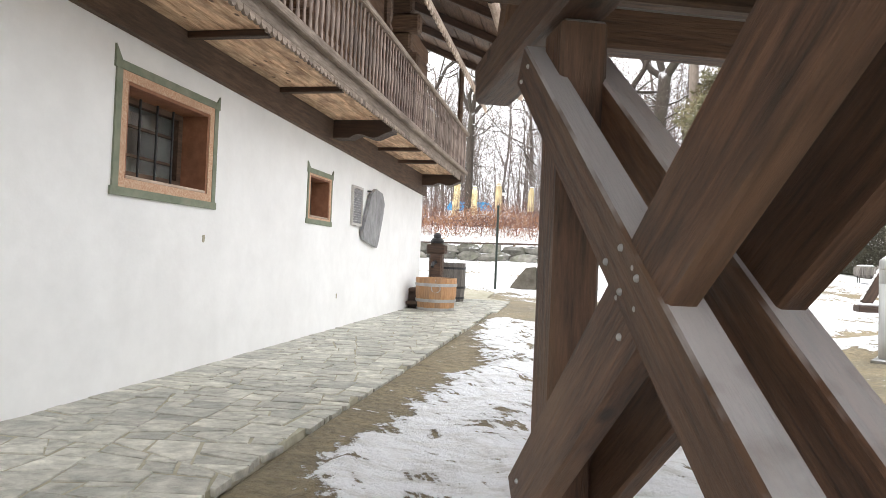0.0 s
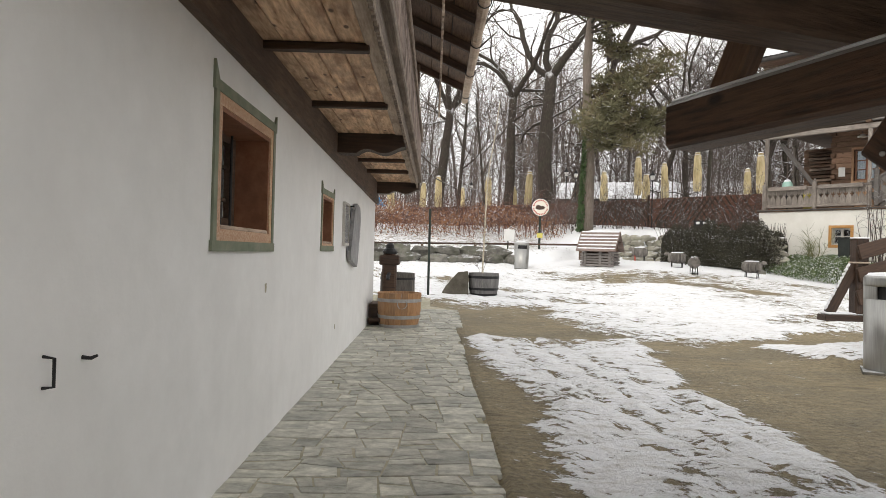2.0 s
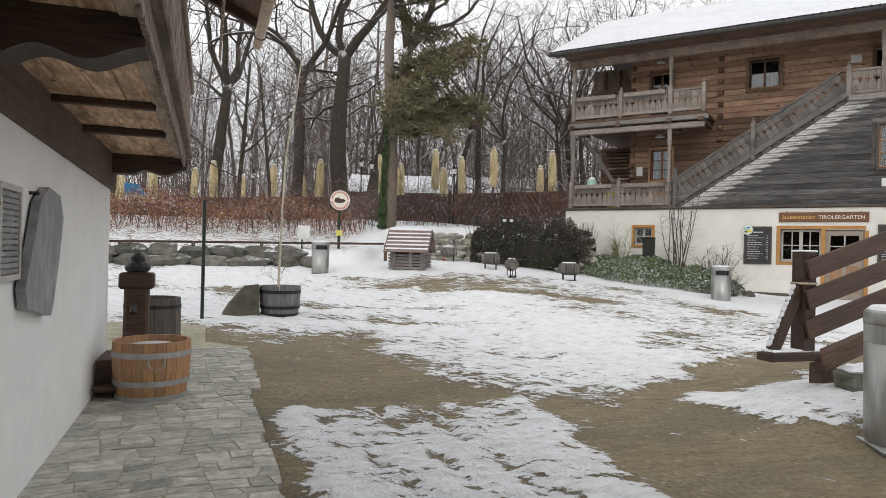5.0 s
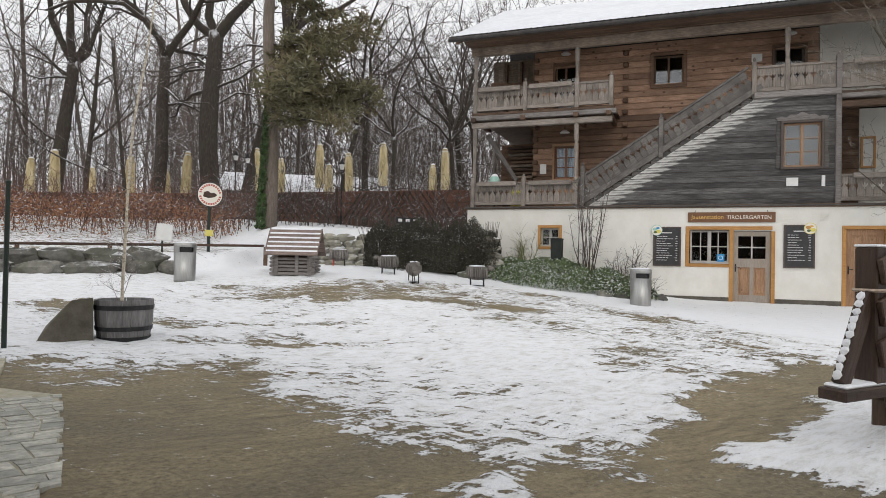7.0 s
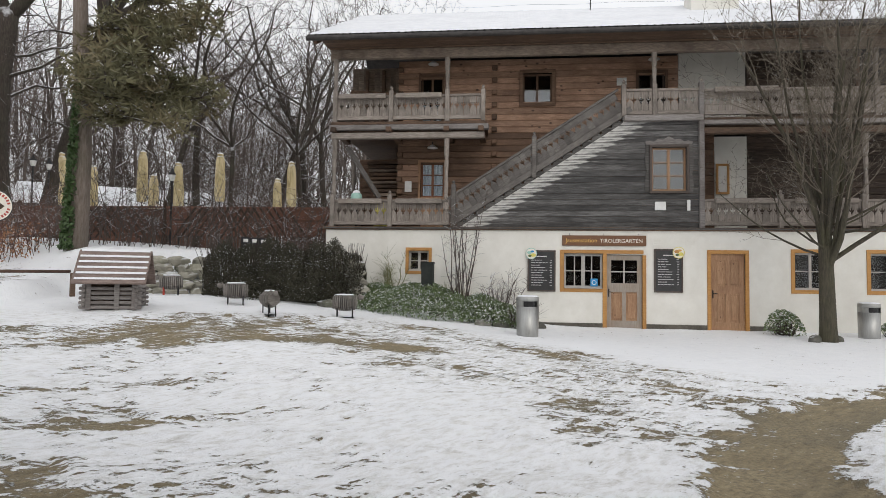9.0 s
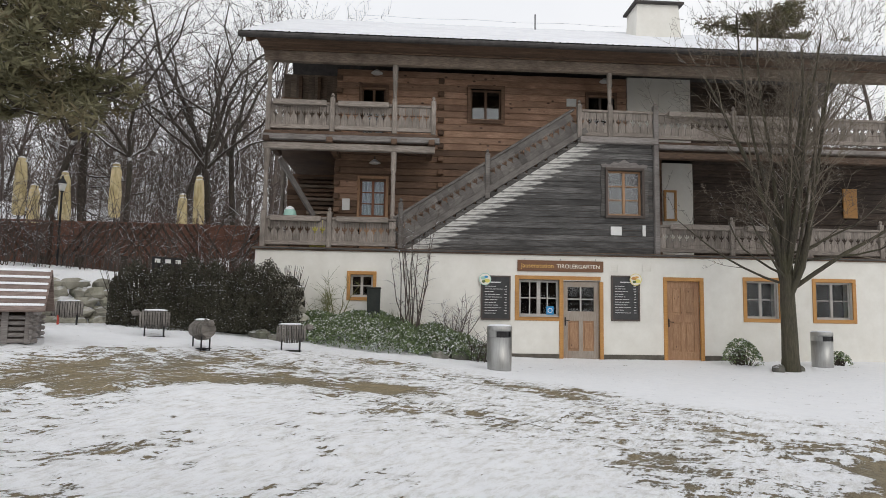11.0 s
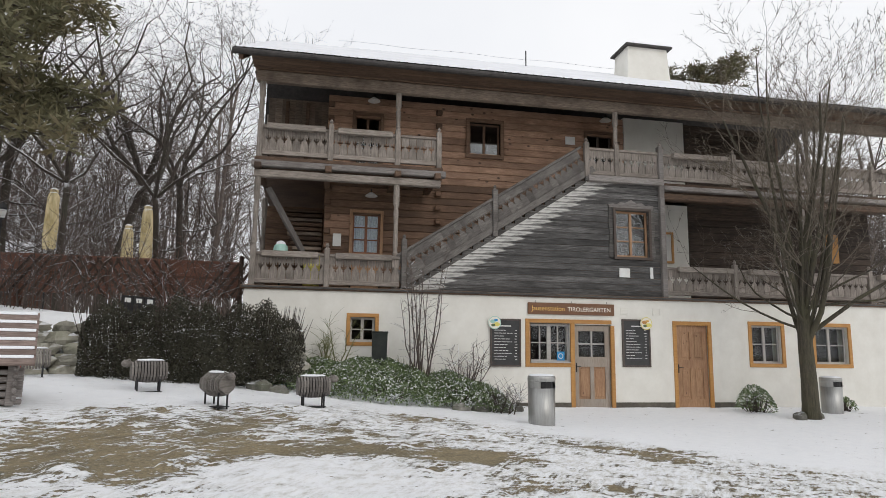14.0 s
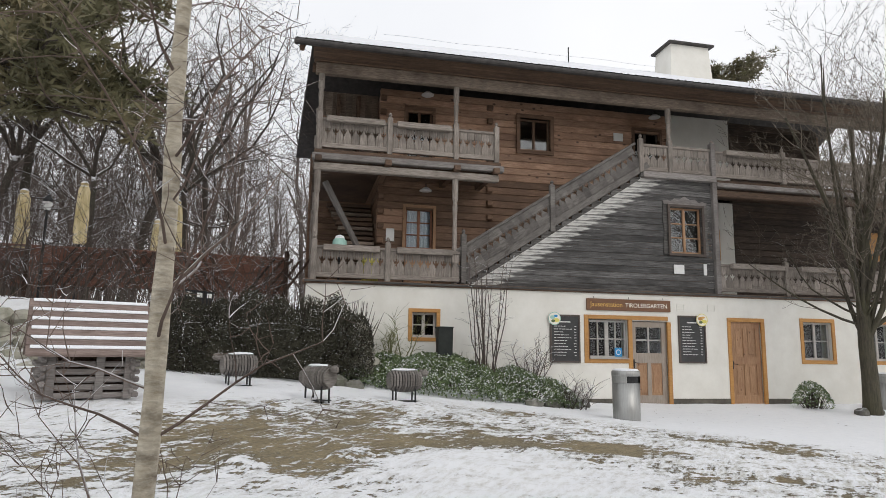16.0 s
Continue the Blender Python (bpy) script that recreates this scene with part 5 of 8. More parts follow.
of2 = thing("notice_case", FP @ Matrix.Translation((17.3, 1.72, 4.9)), "orange wooden shutter on the gallery wall", "shutter")
part("panel", Shape().box(-0.22, 0.22, 0, 0.05, -0.45, 0.45, 0.01), orange_frame, of2)
for x, z in ((2.95, 8.22), (2.95, 5.6), (9.6, 8.22)):
    lp = thing("gallery_lamp", FP @ Matrix.Translation((x, 1.2, z)), "unlit white enamel lamp under the gallery ceiling", "lamp", "gallery lamps")
    part("shade", Shape().lathe([(0.17, 0), (0.16, 0.02), (0.09, 0.07), (0.05, 0.1)], 18), white_paint, lp)
    part("stem", Shape().lathe([(0.015, 0.1), (0.015, 0.2)], 8), black_iron, lp)

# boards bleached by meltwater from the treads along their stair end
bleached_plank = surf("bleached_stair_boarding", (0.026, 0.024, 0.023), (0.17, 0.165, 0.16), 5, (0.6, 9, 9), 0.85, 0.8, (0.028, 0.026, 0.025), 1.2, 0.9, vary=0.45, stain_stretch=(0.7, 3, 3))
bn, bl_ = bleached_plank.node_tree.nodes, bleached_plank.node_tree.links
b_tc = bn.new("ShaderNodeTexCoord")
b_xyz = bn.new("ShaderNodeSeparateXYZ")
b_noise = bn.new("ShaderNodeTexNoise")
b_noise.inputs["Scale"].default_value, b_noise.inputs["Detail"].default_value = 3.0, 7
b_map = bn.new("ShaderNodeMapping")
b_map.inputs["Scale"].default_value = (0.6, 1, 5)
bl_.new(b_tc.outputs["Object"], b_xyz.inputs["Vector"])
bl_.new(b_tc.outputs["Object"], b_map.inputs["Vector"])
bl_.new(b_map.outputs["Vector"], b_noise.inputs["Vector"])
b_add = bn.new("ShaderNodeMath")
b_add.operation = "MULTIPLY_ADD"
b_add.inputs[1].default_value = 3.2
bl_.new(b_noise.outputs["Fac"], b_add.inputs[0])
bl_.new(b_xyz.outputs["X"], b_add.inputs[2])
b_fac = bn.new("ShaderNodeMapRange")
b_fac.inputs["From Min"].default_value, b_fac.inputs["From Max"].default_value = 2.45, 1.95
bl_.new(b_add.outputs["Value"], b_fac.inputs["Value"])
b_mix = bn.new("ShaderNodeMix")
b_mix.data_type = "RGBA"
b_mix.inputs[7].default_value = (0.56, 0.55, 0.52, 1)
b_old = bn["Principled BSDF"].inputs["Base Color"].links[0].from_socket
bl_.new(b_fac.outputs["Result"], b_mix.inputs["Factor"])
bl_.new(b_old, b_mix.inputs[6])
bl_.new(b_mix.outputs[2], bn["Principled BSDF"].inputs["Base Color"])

# boarded side of the stair, its treads, and its window
S0, S1 = (3.82, 3.1), (8.5, 6.12)
stair_m = (S1[1] - S0[1]) / (S1[0] - S0[0])
SWX0, SWX1, SWZ0, SWZ1 = 9.32, 10.26, 4.12, 5.36
n_row = 19
for k in range(n_row):
    z0 = 3.08 + 0.163 * k
    z1 = z0 + 0.16
    xl = S0[0] + (z0 - S0[1]) / stair_m + 0.03 if z0 > S0[1] else S0[0]
    xl2 = S0[0] + (z1 - S0[1]) / stair_m + 0.03
    spans = [(xl, 10.62, True)]
    if z1 > SWZ0 and z0 < SWZ1:
        spans = [(xl, SWX0, True), (SWX1, 10.62, False)]
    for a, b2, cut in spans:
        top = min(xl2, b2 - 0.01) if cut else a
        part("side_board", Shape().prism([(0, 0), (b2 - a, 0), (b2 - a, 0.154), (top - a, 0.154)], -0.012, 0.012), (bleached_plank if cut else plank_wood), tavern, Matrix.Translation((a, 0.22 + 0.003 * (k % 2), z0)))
casement(SWX0, SWX1, SWZ0, SWZ1, 2, 3, y=0.26, pane=old_glass, material=door_wood, trim=sash_dark, w=0.07)
# near-black sheet close behind the stair window, in place of a dark interior
part("window_recess", Shape().box(SWX0 - 0.05, SWX1 + 0.05, 0.4, 0.43, SWZ0 - 0.05, SWZ1 + 0.05), room_gloom, tavern)
orn = [(-0.62, -0.06), (0.62, -0.06), (0.66, 0.02), (0.52, 0.05), (0.42, 0.02), (0.3, 0.1), (0.16, 0.08), (0, 0.17), (-0.16, 0.08), (-0.3, 0.1), (-0.42, 0.02), (-0.52, 0.05), (-0.66, 0.02)]
part("window_crest", Shape().prism(orn, 0.17, 0.2), grey_wood, tavern, Matrix.Translation((9.79, 0, 5.5)), "carved grey crest over the window")
part("window_side_board", Shape().prism([(-0.07, 0), (0.05, 0), (0.07, 0.2), (0.03, 0.5), (0.07, 0.8), (0.05, 1.35), (-0.05, 1.35), (-0.07, 0.9), (-0.03, 0.6), (-0.07, 0.25)], 0.175, 0.2), plank_wood, tavern, Matrix.Translation((9.2, 0, 4.1)))
part("window_side_board", Shape().prism([(-0.07, 0), (0.05, 0), (0.07, 0.2), (0.03, 0.5), (0.07, 0.8), (0.05, 1.35), (-0.05, 1.35), (-0.07, 0.9), (-0.03, 0.6), (-0.07, 0.25)], 0.175, 0.2), plank_wood, tavern, Matrix.Translation((10.39, 0, 4.1)))
N_TREAD = 17
for k in range(N_TREAD):
    x = S0[0] + (S1[0] - S0[0]) * k / N_TREAD
    z = S0[1] + (S1[1] - S0[1]) * (k + 1) / N_TREAD
    part("tread", Shape().box(x - 0.04, x + 0.3, 0.19, 1.5, z - 0.05, z - 0.004, 0.008), plank_wood, tavern)
    dx, dz = (S1[0] - S0[0]) / N_TREAD, (S1[1] - S0[1]) / N_TREAD
    part("step_board", Shape().prism([(0, -0.07), (dx, dz - 0.07), (dx, dz - 0.05), (0, dz - 0.05)], 0.205, 0.235), plank_wood, tavern, Matrix.Translation((x, 0, z - dz)))
    part("riser", Shape().box(x + 0.23, x + 0.26, 0.24, 1.5, z - 0.01, z + 0.13), old_wood, tavern)
    part("tread_snow", Shape().box(x - 0.035, x + 0.25, 0.3, 0.9, z - 0.004, z + 0.034, 0.012), snow_mat, tavern)
for x, z, sx, sz in ((9.55, 3.7, 0.15, 0.12), (10.32, 3.72, 0.045, 0.15)):
    nt = thing("small_plate", FP @ Matrix.Translation((x, 0.17, z)), "small white metal plate on the grey boarding", "sign")
    part("plate", Shape().box(-sx, sx, 0, 0.03, -sz, sz, 0.006), white_paint, nt)


# carved railings
def carved_board(h, w=0.19):
    """A railing board whose notched edges make hearts and tulips with its neighbours."""
    e = [(0.0, 0.0), (0.0, 0.36), (0.014, 0.385), (0.022, 0.42), (0.008, 0.455), (0.03, 0.47), (0.062, 0.54), (0.068, 0.63), (0.05, 0.69), (0.042, 0.6), (0.024, 0.57), (0.014, 0.62), (0.016, 0.66), (0.0, 0.69), (0.0, 1.0)]
    g = 0.002
    left = [(-w / 2 + g + x, z * h) for x, z in e]
    right = [(w / 2 - g - x, z * h) for x, z in e]
    return Shape().prism(right + left[::-1], -0.012, 0.012).data("railing_board")


BOARD = carved_board(0.56)


def gallery_rail(x0, x1, z, y, posts=(), box_ledge=()):
    """A run of carved railing from x0 to x1, standing on z."""
    r = part("railing", Shape().box(x0, x1, y - 0.05, y + 0.05, z + 0.72, z + 0.79, 0.012), rail_wood_flat, tavern)
    part("lower_rail", Shape().box(x0, x1, y - 0.045, y + 0.045, z + 0.05, z + 0.16, 0.01), rail_wood_flat, r)
    n = max(1, round((x1 - x0) / 0.195))
    w = (x1 - x0) / n
    for k in range(n):
        part("railing_board", BOARD, rail_wood, r, Matrix.Translation((x0 + w * (k + 0.5), y, z + 0.16)) @ Matrix.Diagonal((w / 0.195, 1, 1, 1)))
    for x in posts:
        s = Shape().box(x - 0.065, x + 0.065, y - 0.08, y + 0.05, z - 0.02, z + 0.92, 0.012).lathe([(0.05, z + 0.92), (0.03, z + 0.95), (0.05, z + 0.99), (0.02, z + 1.05)], 8, Matrix.Translation((x, y - 0.015, 0)))
        part("railing_post", s, rail_wood, r)
    for a, b2 in box_ledge:
        part("flower_ledge", Shape().box(a, b2, y - 0.2, y - 0.055, z + 0.66, z + 0.8, 0.012), rail_wood_flat, r)
    return r


rail_wood_flat = surf("weathered_rail_wood", (0.15, 0.128, 0.11), (0.38, 0.335, 0.295), 5, GRAIN, 0.85, 0.4, (0.15, 0.12, 0.1), 1.5, 0.6, vary=0.15)
gallery_rail(0.15, 4.55, 6.2, 0.2, (0.15, 1.84, 3.5, 4.55), ((0.3, 1.7), (2.0, 3.35)))
gallery_rail(0.15, 3.6, 3.08, 0.1, (0.15, 1.86), ((0.35, 1.65), (2.05, 3.4)))
gallery_rail(8.62, 10.66, 6.25, 0.2, (8.55, 9.4, 10.68))
gallery_rail(10.75, LEN - 0.1, 6.22, 0.2, (12.9, 15.3, 17.4, LEN - 0.1), ((11.0, 12.7), (17.6, 18.9)))
gallery_rail(10.72, LEN - 0.1, 3.1, 0.16, (12.75, 14.9, 17.0), ((11.0, 12.6), (13.1, 14.7), (17.2, 18.8)))
# sloping stair railing
ang = math.degrees(math.atan(stair_m))
sl_len = math.hypot(S1[0] - S0[0] + 0.1, S1[1] - S0[1] + 0.06) + 0.36
SLOPE_BOARD = carved_board(0.56)
stair_rail_wood = surf("dark_weathered_stair_rail", (0.075, 0.068, 0.062), (0.23, 0.212, 0.195), 5, GRAIN, 0.85, 0.5, (0.05, 0.044, 0.04), 1.8, 0.8, vary=0.2)
sr = part("stair_railing", Shape().box(0, sl_len, -0.05, 0.05, 0.72, 0.79, 0.012), stair_rail_wood, tavern, Matrix.Translation((S0[0] - 0.1, 0.2, S0[1] + 0.02)) @ pose(0, 0, 0, 0, -ang, 0))
part("stringer", Shape().box(0, sl_len, -0.05, 0.05, 0.0, 0.17, 0.01), stair_rail_wood, sr)
for k in range(int(sl_len / 0.19)):
    part("railing_board", SLOPE_BOARD, stair_rail_wood, sr, Matrix.Translation((0.1 + 0.19 * k, 0, 0.165)) @ Matrix.Shear("XZ", 4, (0.35, 0)))
for x, z in ((6.03, 4.5), (3.72, 3.1)):
    part("stair_post", Shape().box(x - 0.065, x + 0.065, 0.12, 0.25, z, z + 1.22, 0.012).lathe([(0.05, z + 1.22), (0.03, z + 1.25), (0.05, z + 1.29), (0.02, z + 1.34)], 8, Matrix.Translation((x, 0.185, 0))), stair_rail_wood, tavern)

# balcony floors and beams
part("balcony_floor", Shape().box(0.05, 4.65, 0.12, 1.8, 6.1, 6.18).box(0.05, 1.76, 1.8, 7.5, 6.1, 6.18), old_wood, tavern)
part("balcony_beam", Shape().box(0.0, 4.72, 0.05, 0.25, 5.93, 6.08, 0.015), grey_wood, tavern)
part("balcony_beam", Shape().box(0.05, 4.6, 0.1, 0.28, 5.68, 5.86, 0.02), rail_wood_flat, tavern)
for x in (0.15, 1.8, 3.5, 4.5):
    part("balcony_joist", Shape().box(x - 0.08, x + 0.08, -0.05, 1.8, 5.86, 6.0, 0.015), old_wood, tavern)
part("landing_floor", Shape().box(8.5, 10.7, 0.1, 1.8, 6.12, 6.22), plank_wood, tavern)
part("landing_beam", Shape().box(8.55, 10.72, 0.06, 0.24, 6.1, 6.27, 0.015), grey_wood, tavern)
part("upper_gallery_floor", Shape().box(10.7, LEN, 0.12, 1.8, 6.08, 6.18), old_wood, tavern)
part("upper_gallery_beam", Shape().box(10.72, LEN, 0.05, 0.25, 5.98, 6.1, 0.015), grey_wood, tavern)
part("upper_gallery_beam", Shape().box(10.72, LEN, 0.1, 0.28, 5.72, 5.9, 0.02), old_wood, tavern)
part("stair_corner_post", Shape().box(10.6, 10.74, 0.1, 0.26, 3.07, 7.2, 0.012), grey_wood, tavern)
# turned posts
turned = [(0.075, 0), (0.075, 0.62), (0.05, 0.68), (0.07, 0.74), (0.05, 0.8), (0.062, 0.95), (0.05, 1.3), (0.065, 1.6), (0.05, 1.7), (0.075, 1.78), (0.075, 2.2)]


def turned_post(x, y, z0, z1):
    k = (z1 - z0) / 2.2
    part("gallery_post", Shape().lathe([(r, z * k) for r, z in turned], 10), rail_wood, tavern, Matrix.Translation((x, y, z0)))


for x in (0.15, 3.5, 9.4, 15.3, LEN - 0.12):
    turned_post(x, 0.2, 6.18, 8.1)
for x in (0.15, 3.5, 15.0, LEN - 0.12):
    turned_post(x, 0.2, 3.07, 5.7)
for y in (2.6, 5.0, 7.3):
    turned_post(0.15, y, 3.07, 5.7)
    turned_post(0.15, y, 6.18, 8.1)
for zz in (3.08, 6.2):
    part("side_railing", Shape().box(0.1, 0.18, 0.35, 7.4, zz + 0.1, zz + 0.75, 0.01), rail_wood_flat, tavern)
for k in range(9):
    part("gallery_boarding", Shape().box(0, 0.178, 0, 0.03, 0, 2.3, 0.004), balcony_wood, tavern, Matrix.Translation((0.14 + 0.18 * k, 2.3 + 0.004 * (k % 2), 6.2)))
for k in range(16):
    part("gallery_log", Shape().box(0, 1.66, 0, 0.12, 0, 0.16, 0.014), shade_log, tavern, Matrix.Translation((0.1, 3.6, 3.08 + 0.165 * k)))
for x in (0.65, 1.2):
    part("inner_post", Shape().box(x - 0.05, x + 0.05, 2.1, 2.25, 6.2, 8.38, 0.01), old_wood, tavern)
beam("gallery_tie", (0.15, 2.0, 7.62), (1.75, 2.0, 7.5), 0.12, 0.14, old_wood, tavern)
# open stair slats inside the side gallery
for k in range(12):
    z = 3.75 + 0.155 * k
    part("inner_tread", Shape().box(1.15 - 0.06 * k, 1.72, 1.5 + 0.14 * k, 1.8 + 0.14 * k, z, z + 0.09, 0.01), old_wood if k % 3 else balcony_wood, tavern)
beam("gallery_brace", (0.35, 0.9, 5.6), (1.25, 1.5, 4.1), 0.1, 0.14, grey_wood, tavern)
part("eaves_beam", Shape().box(0.0, LEN + 0.1, 0.1, 0.3, 8.08, 8.36, 0.02), balcony_wood, tavern)
part("eaves_beam", Shape().box(-0.05, LEN + 0.3, 0.06, 0.26, 8.365, 8.5, 0.02), old_wood, tavern)
part("frieze_board", Shape().box(-0.05, LEN + 0.3, 0.12, 0.2, 8.5, 8.74, 0.01), old_wood, tavern)
for k in range(11):
    part("eaves_board", Shape().box(-0.08, LEN + 0.2, 0, 0.105, 0, 0.02, 0.004), old_wood, tavern, Matrix.Translation((0, -0.6 + 0.108 * k if k < 6 else 0.32 + 0.108 * (k - 6), 8.385)))

# roof
EY, EZT, RY, RZ = -0.62, 8.42, 4.05, 10.85
rk = (RZ - EZT) / (RY - EY)
ra = math.degrees(math.atan(rk))
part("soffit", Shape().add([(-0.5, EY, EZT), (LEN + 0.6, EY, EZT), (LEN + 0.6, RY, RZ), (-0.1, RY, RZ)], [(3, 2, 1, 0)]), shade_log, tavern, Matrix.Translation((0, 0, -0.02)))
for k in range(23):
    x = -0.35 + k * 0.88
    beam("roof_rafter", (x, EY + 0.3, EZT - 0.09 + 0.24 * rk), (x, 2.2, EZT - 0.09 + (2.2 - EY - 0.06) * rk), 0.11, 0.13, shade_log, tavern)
rf = Shape()
rf.add([(-0.52, EY, EZT), (LEN + 0.62, EY, EZT), (LEN + 0.62, RY, RZ), (-0.1, RY, RZ), (-0.52, EY, EZT + 0.12), (LEN + 0.62, EY, EZT + 0.12), (LEN + 0.62, RY, RZ + 0.12), (-0.1, RY, RZ + 0.12)],
       [(0, 1, 5, 4), (1, 2, 6, 5), (3, 0, 4, 7), (4, 5, 6, 7)])
rf.add([(-0.52, 8.7, EZT), (LEN + 0.62, 8.7, EZT), (LEN + 0.62, RY, RZ), (-0.1, RY, RZ), (-0.52, 8.7, EZT + 0.12), (LEN + 0.62, 8.7, EZT + 0.12), (LEN + 0.62, RY, RZ + 0.12), (-0.1, RY, RZ + 0.12)],
       [(1, 0, 4, 5), (2, 1, 5, 6), (0, 3, 7, 4), (5, 4, 7, 6), (0, 1, 2, 3)])
part("roof", rf, dark_tile, tavern)
slope_len = math.hypot(RY - EY, RZ - EZT)
rsn = Shape()
nx_, ny_ = 150, 24
vs, fs = [], []
for j in range(ny_ + 1):
    for i in range(nx_ + 1):
        v = slope_len * j / ny_
        x_lo = -0.5 + 0.4 * j / ny_
        x = x_lo + (LEN + 0.6 - x_lo) * i / nx_
        edge = min(i, nx_ - i, j * 2) / 3
        vs.append((x, v + 0.02, 0.02 + 0.045 * min(1, edge + 0.2) + 0.01 * noise.noise(Vector((x * 2, v * 2, 0)))))
for j in range(ny_):
    for i in range(nx_):
        fs.append((j * (nx_ + 1) + i, j * (nx_ + 1) + i + 1, (j + 1) * (nx_ + 1) + i + 1, (j + 1) * (nx_ + 1) + i))
part("roof_snow", rsn.add(vs, fs), roof_snow, tavern, Matrix.Translation((0, EY, EZT + 0.12)) @ pose(0, 0, 0, ra, 0, 0), "thin snow over the roof tiles", True)
tl = Shape().lathe([(0.05, 0), (0.05, 0.15)], 8).data("edge_tile")
for k in range(100):
    part("edge_tile", tl, dark_tile, tavern, Matrix.Translation((-0.45 + k * 0.202, EY - 0.01, EZT + 0.1)) @ pose(0, 0, 0, -90 + ra, 0, 0))
part("roof_gutter", Shape().tube([(-0.5, EY - 0.09, EZT - 0.0), (LEN + 0.6, EY - 0.09, EZT - 0.0)], [0.07, 0.07], 10), dark_tile, tavern)
rt = Shape().lathe([(0.06, 0), (0.075, 0.33)], 8).data("ridge_tile")
for k in range(58):
    part("ridge_tile", rt, snow_mat, tavern, Matrix.Translation((-0.05 + k * 0.34, RY, RZ + 0.13)) @ pose(0, 0, 0, 0, 90, 0))
part("ridge_rod", Shape().tube([(8.0, RY - 0.5, RZ - 0.2), (8.0, RY - 0.5, RZ + 0.45)], [0.02, 0.02], 6), black_iron, tavern)
part("conductor", Shape().tube([(2.0 + 0.5 * k, RY - 0.3, RZ + 0.25 + 0.02 * math.sin(k)) for k in range(20)], [0.003] * 20, 4), black_iron, tavern)
chim = part("chimney", Shape().add([(11.0, 2.5, 9.6), (12.55, 2.5, 9.6), (12.55, 3.6, 9.6), (11.0, 3.6, 9.6), (11.1, 2.6, 11.35), (12.45, 2.6, 11.35), (12.45, 3.5, 11.35), (11.1, 3.5, 11.35)],
            [(3, 2, 1, 0), (4, 5, 6, 7), (0, 1, 5, 4), (1, 2, 6, 5), (2, 3, 7, 6), (3, 0, 4, 7)]), cream_plaster, tavern)
part("chimney_cap", Shape().box(10.98, 12.6, 2.48, 3.62, 11.35, 11.42, 0.01), dark_tile, chim)
part("chimney_cap_snow", Shape().box(11.02, 12.56, 2.5, 3.6, 11.42, 11.45, 0.01), snow_mat, chim)
part("flue", Shape().lathe([(0.05, 11.42), (0.05, 11.58), (0.09, 11.6), (0.03, 11.72)], 10, Matrix.Translation((11.5, 3.0, 0))), black_iron, chim)

# things on the galleries
cs = thing("cake_cover", FP @ Matrix.Translation((0.75, 0.55, 3.78)), "pale teal dome-topped container behind the gallery railing", "container")
part("body", Shape().lathe([(0.17, 0), (0.19, 0.1), (0.16, 0.3), (0.12, 0.34)], 14), teal_paint, cs)
part("snow_top", Shape().lathe([(0.12, 0.335), (0.1, 0.4), (0.04, 0.43)], 12), snow_mat, cs)
part("stand", Shape().lathe([(0.12, -0.72), (0.03, -0.68), (0.03, 0)], 10), black_iron, cs)
yb = thing("yellow_bag", FP @ Matrix.Translation((1.5, 0.6, 3.06)), "yellow folded parasol cloth on the gallery", "cloth")
part("cloth", Shape().box(-0.2, 0.2, -0.1, 0.1, 0.02, 0.86, 0.05), yellow_paint, yb)


# ---- things in the yard ----
def on_ground(x, y, lift=0.0, turn=0):
    return Matrix.Translation((x, y, ground_z(x, y) + lift)) @ pose(0, 0, 0, 0, 0, turn)


def half_barrel(name, at, label, r0, r1, h, wood, hoops, hoop_mat, group="", fill=None):
    """A cut-down cask: separate staves, hoops round them, and what it holds."""
    b = thing(name, at, label, "barrel", group)
    n = 22
    for k in range(n):
        a0, a1 = 2 * math.pi * k / n + 0.006, 2 * math.pi * (k + 1) / n - 0.006
        vs = []
        for z, r in ((0, r0), (h * 0.5, (r0 + r1) / 2 + 0.018), (h, r1)):
            vs += [(rr * math.cos(a), rr * math.sin(a), z) for rr, a in ((r, a0), (r, a1), (r - 0.03, a1), (r - 0.03, a0))]
        fs = [(3, 2, 1, 0), (8, 9, 10, 11)]
        for q in (0, 4):
            fs += [(q + i, q + (i + 1) % 4, q + 4 + (i + 1) % 4, q + 4 + i) for i in range(4)]
        part("stave", Shape().add(vs, fs), wood, b)
    part("base", Shape().lathe([(r0 - 0.03, 0.03), (r0 - 0.03, 0.05)], n), wood, b)
    for z, w in hoops:
        t = z / h
        rr = lambda q: r0 + (r1 - r0) * q + 0.018 * (1 - abs(2 * q - 1)) + 0.004
        part("hoop", Shape().lathe([(rr(t), z - w / 2), (rr(t) + 0.004, z - w / 2), (rr(t + w / h) + 0.004, z + w / 2), (rr(t + w / h), z + w / 2)], 28, cap=False), hoop_mat, b)
    if fill:
        part("soil", Shape().lathe([(r1 - 0.035, h - 0.07), (r1 * 0.5, h - 0.04), (0.02, h - 0.03)], n), fill, b)
    return b


tub = half_barrel("half_barrel", Matrix.Translation((-2.06, 10.42, ground_z(-2.06, 10.42) + 0.02)), "orange oak half barrel with steel hoops on the flagstones", 0.29, 0.335, 0.53, barrel_wood, ((0.03, 0.05), (0.17, 0.05), (0.42, 0.05)), hoop_steel, fill=soil_mat)
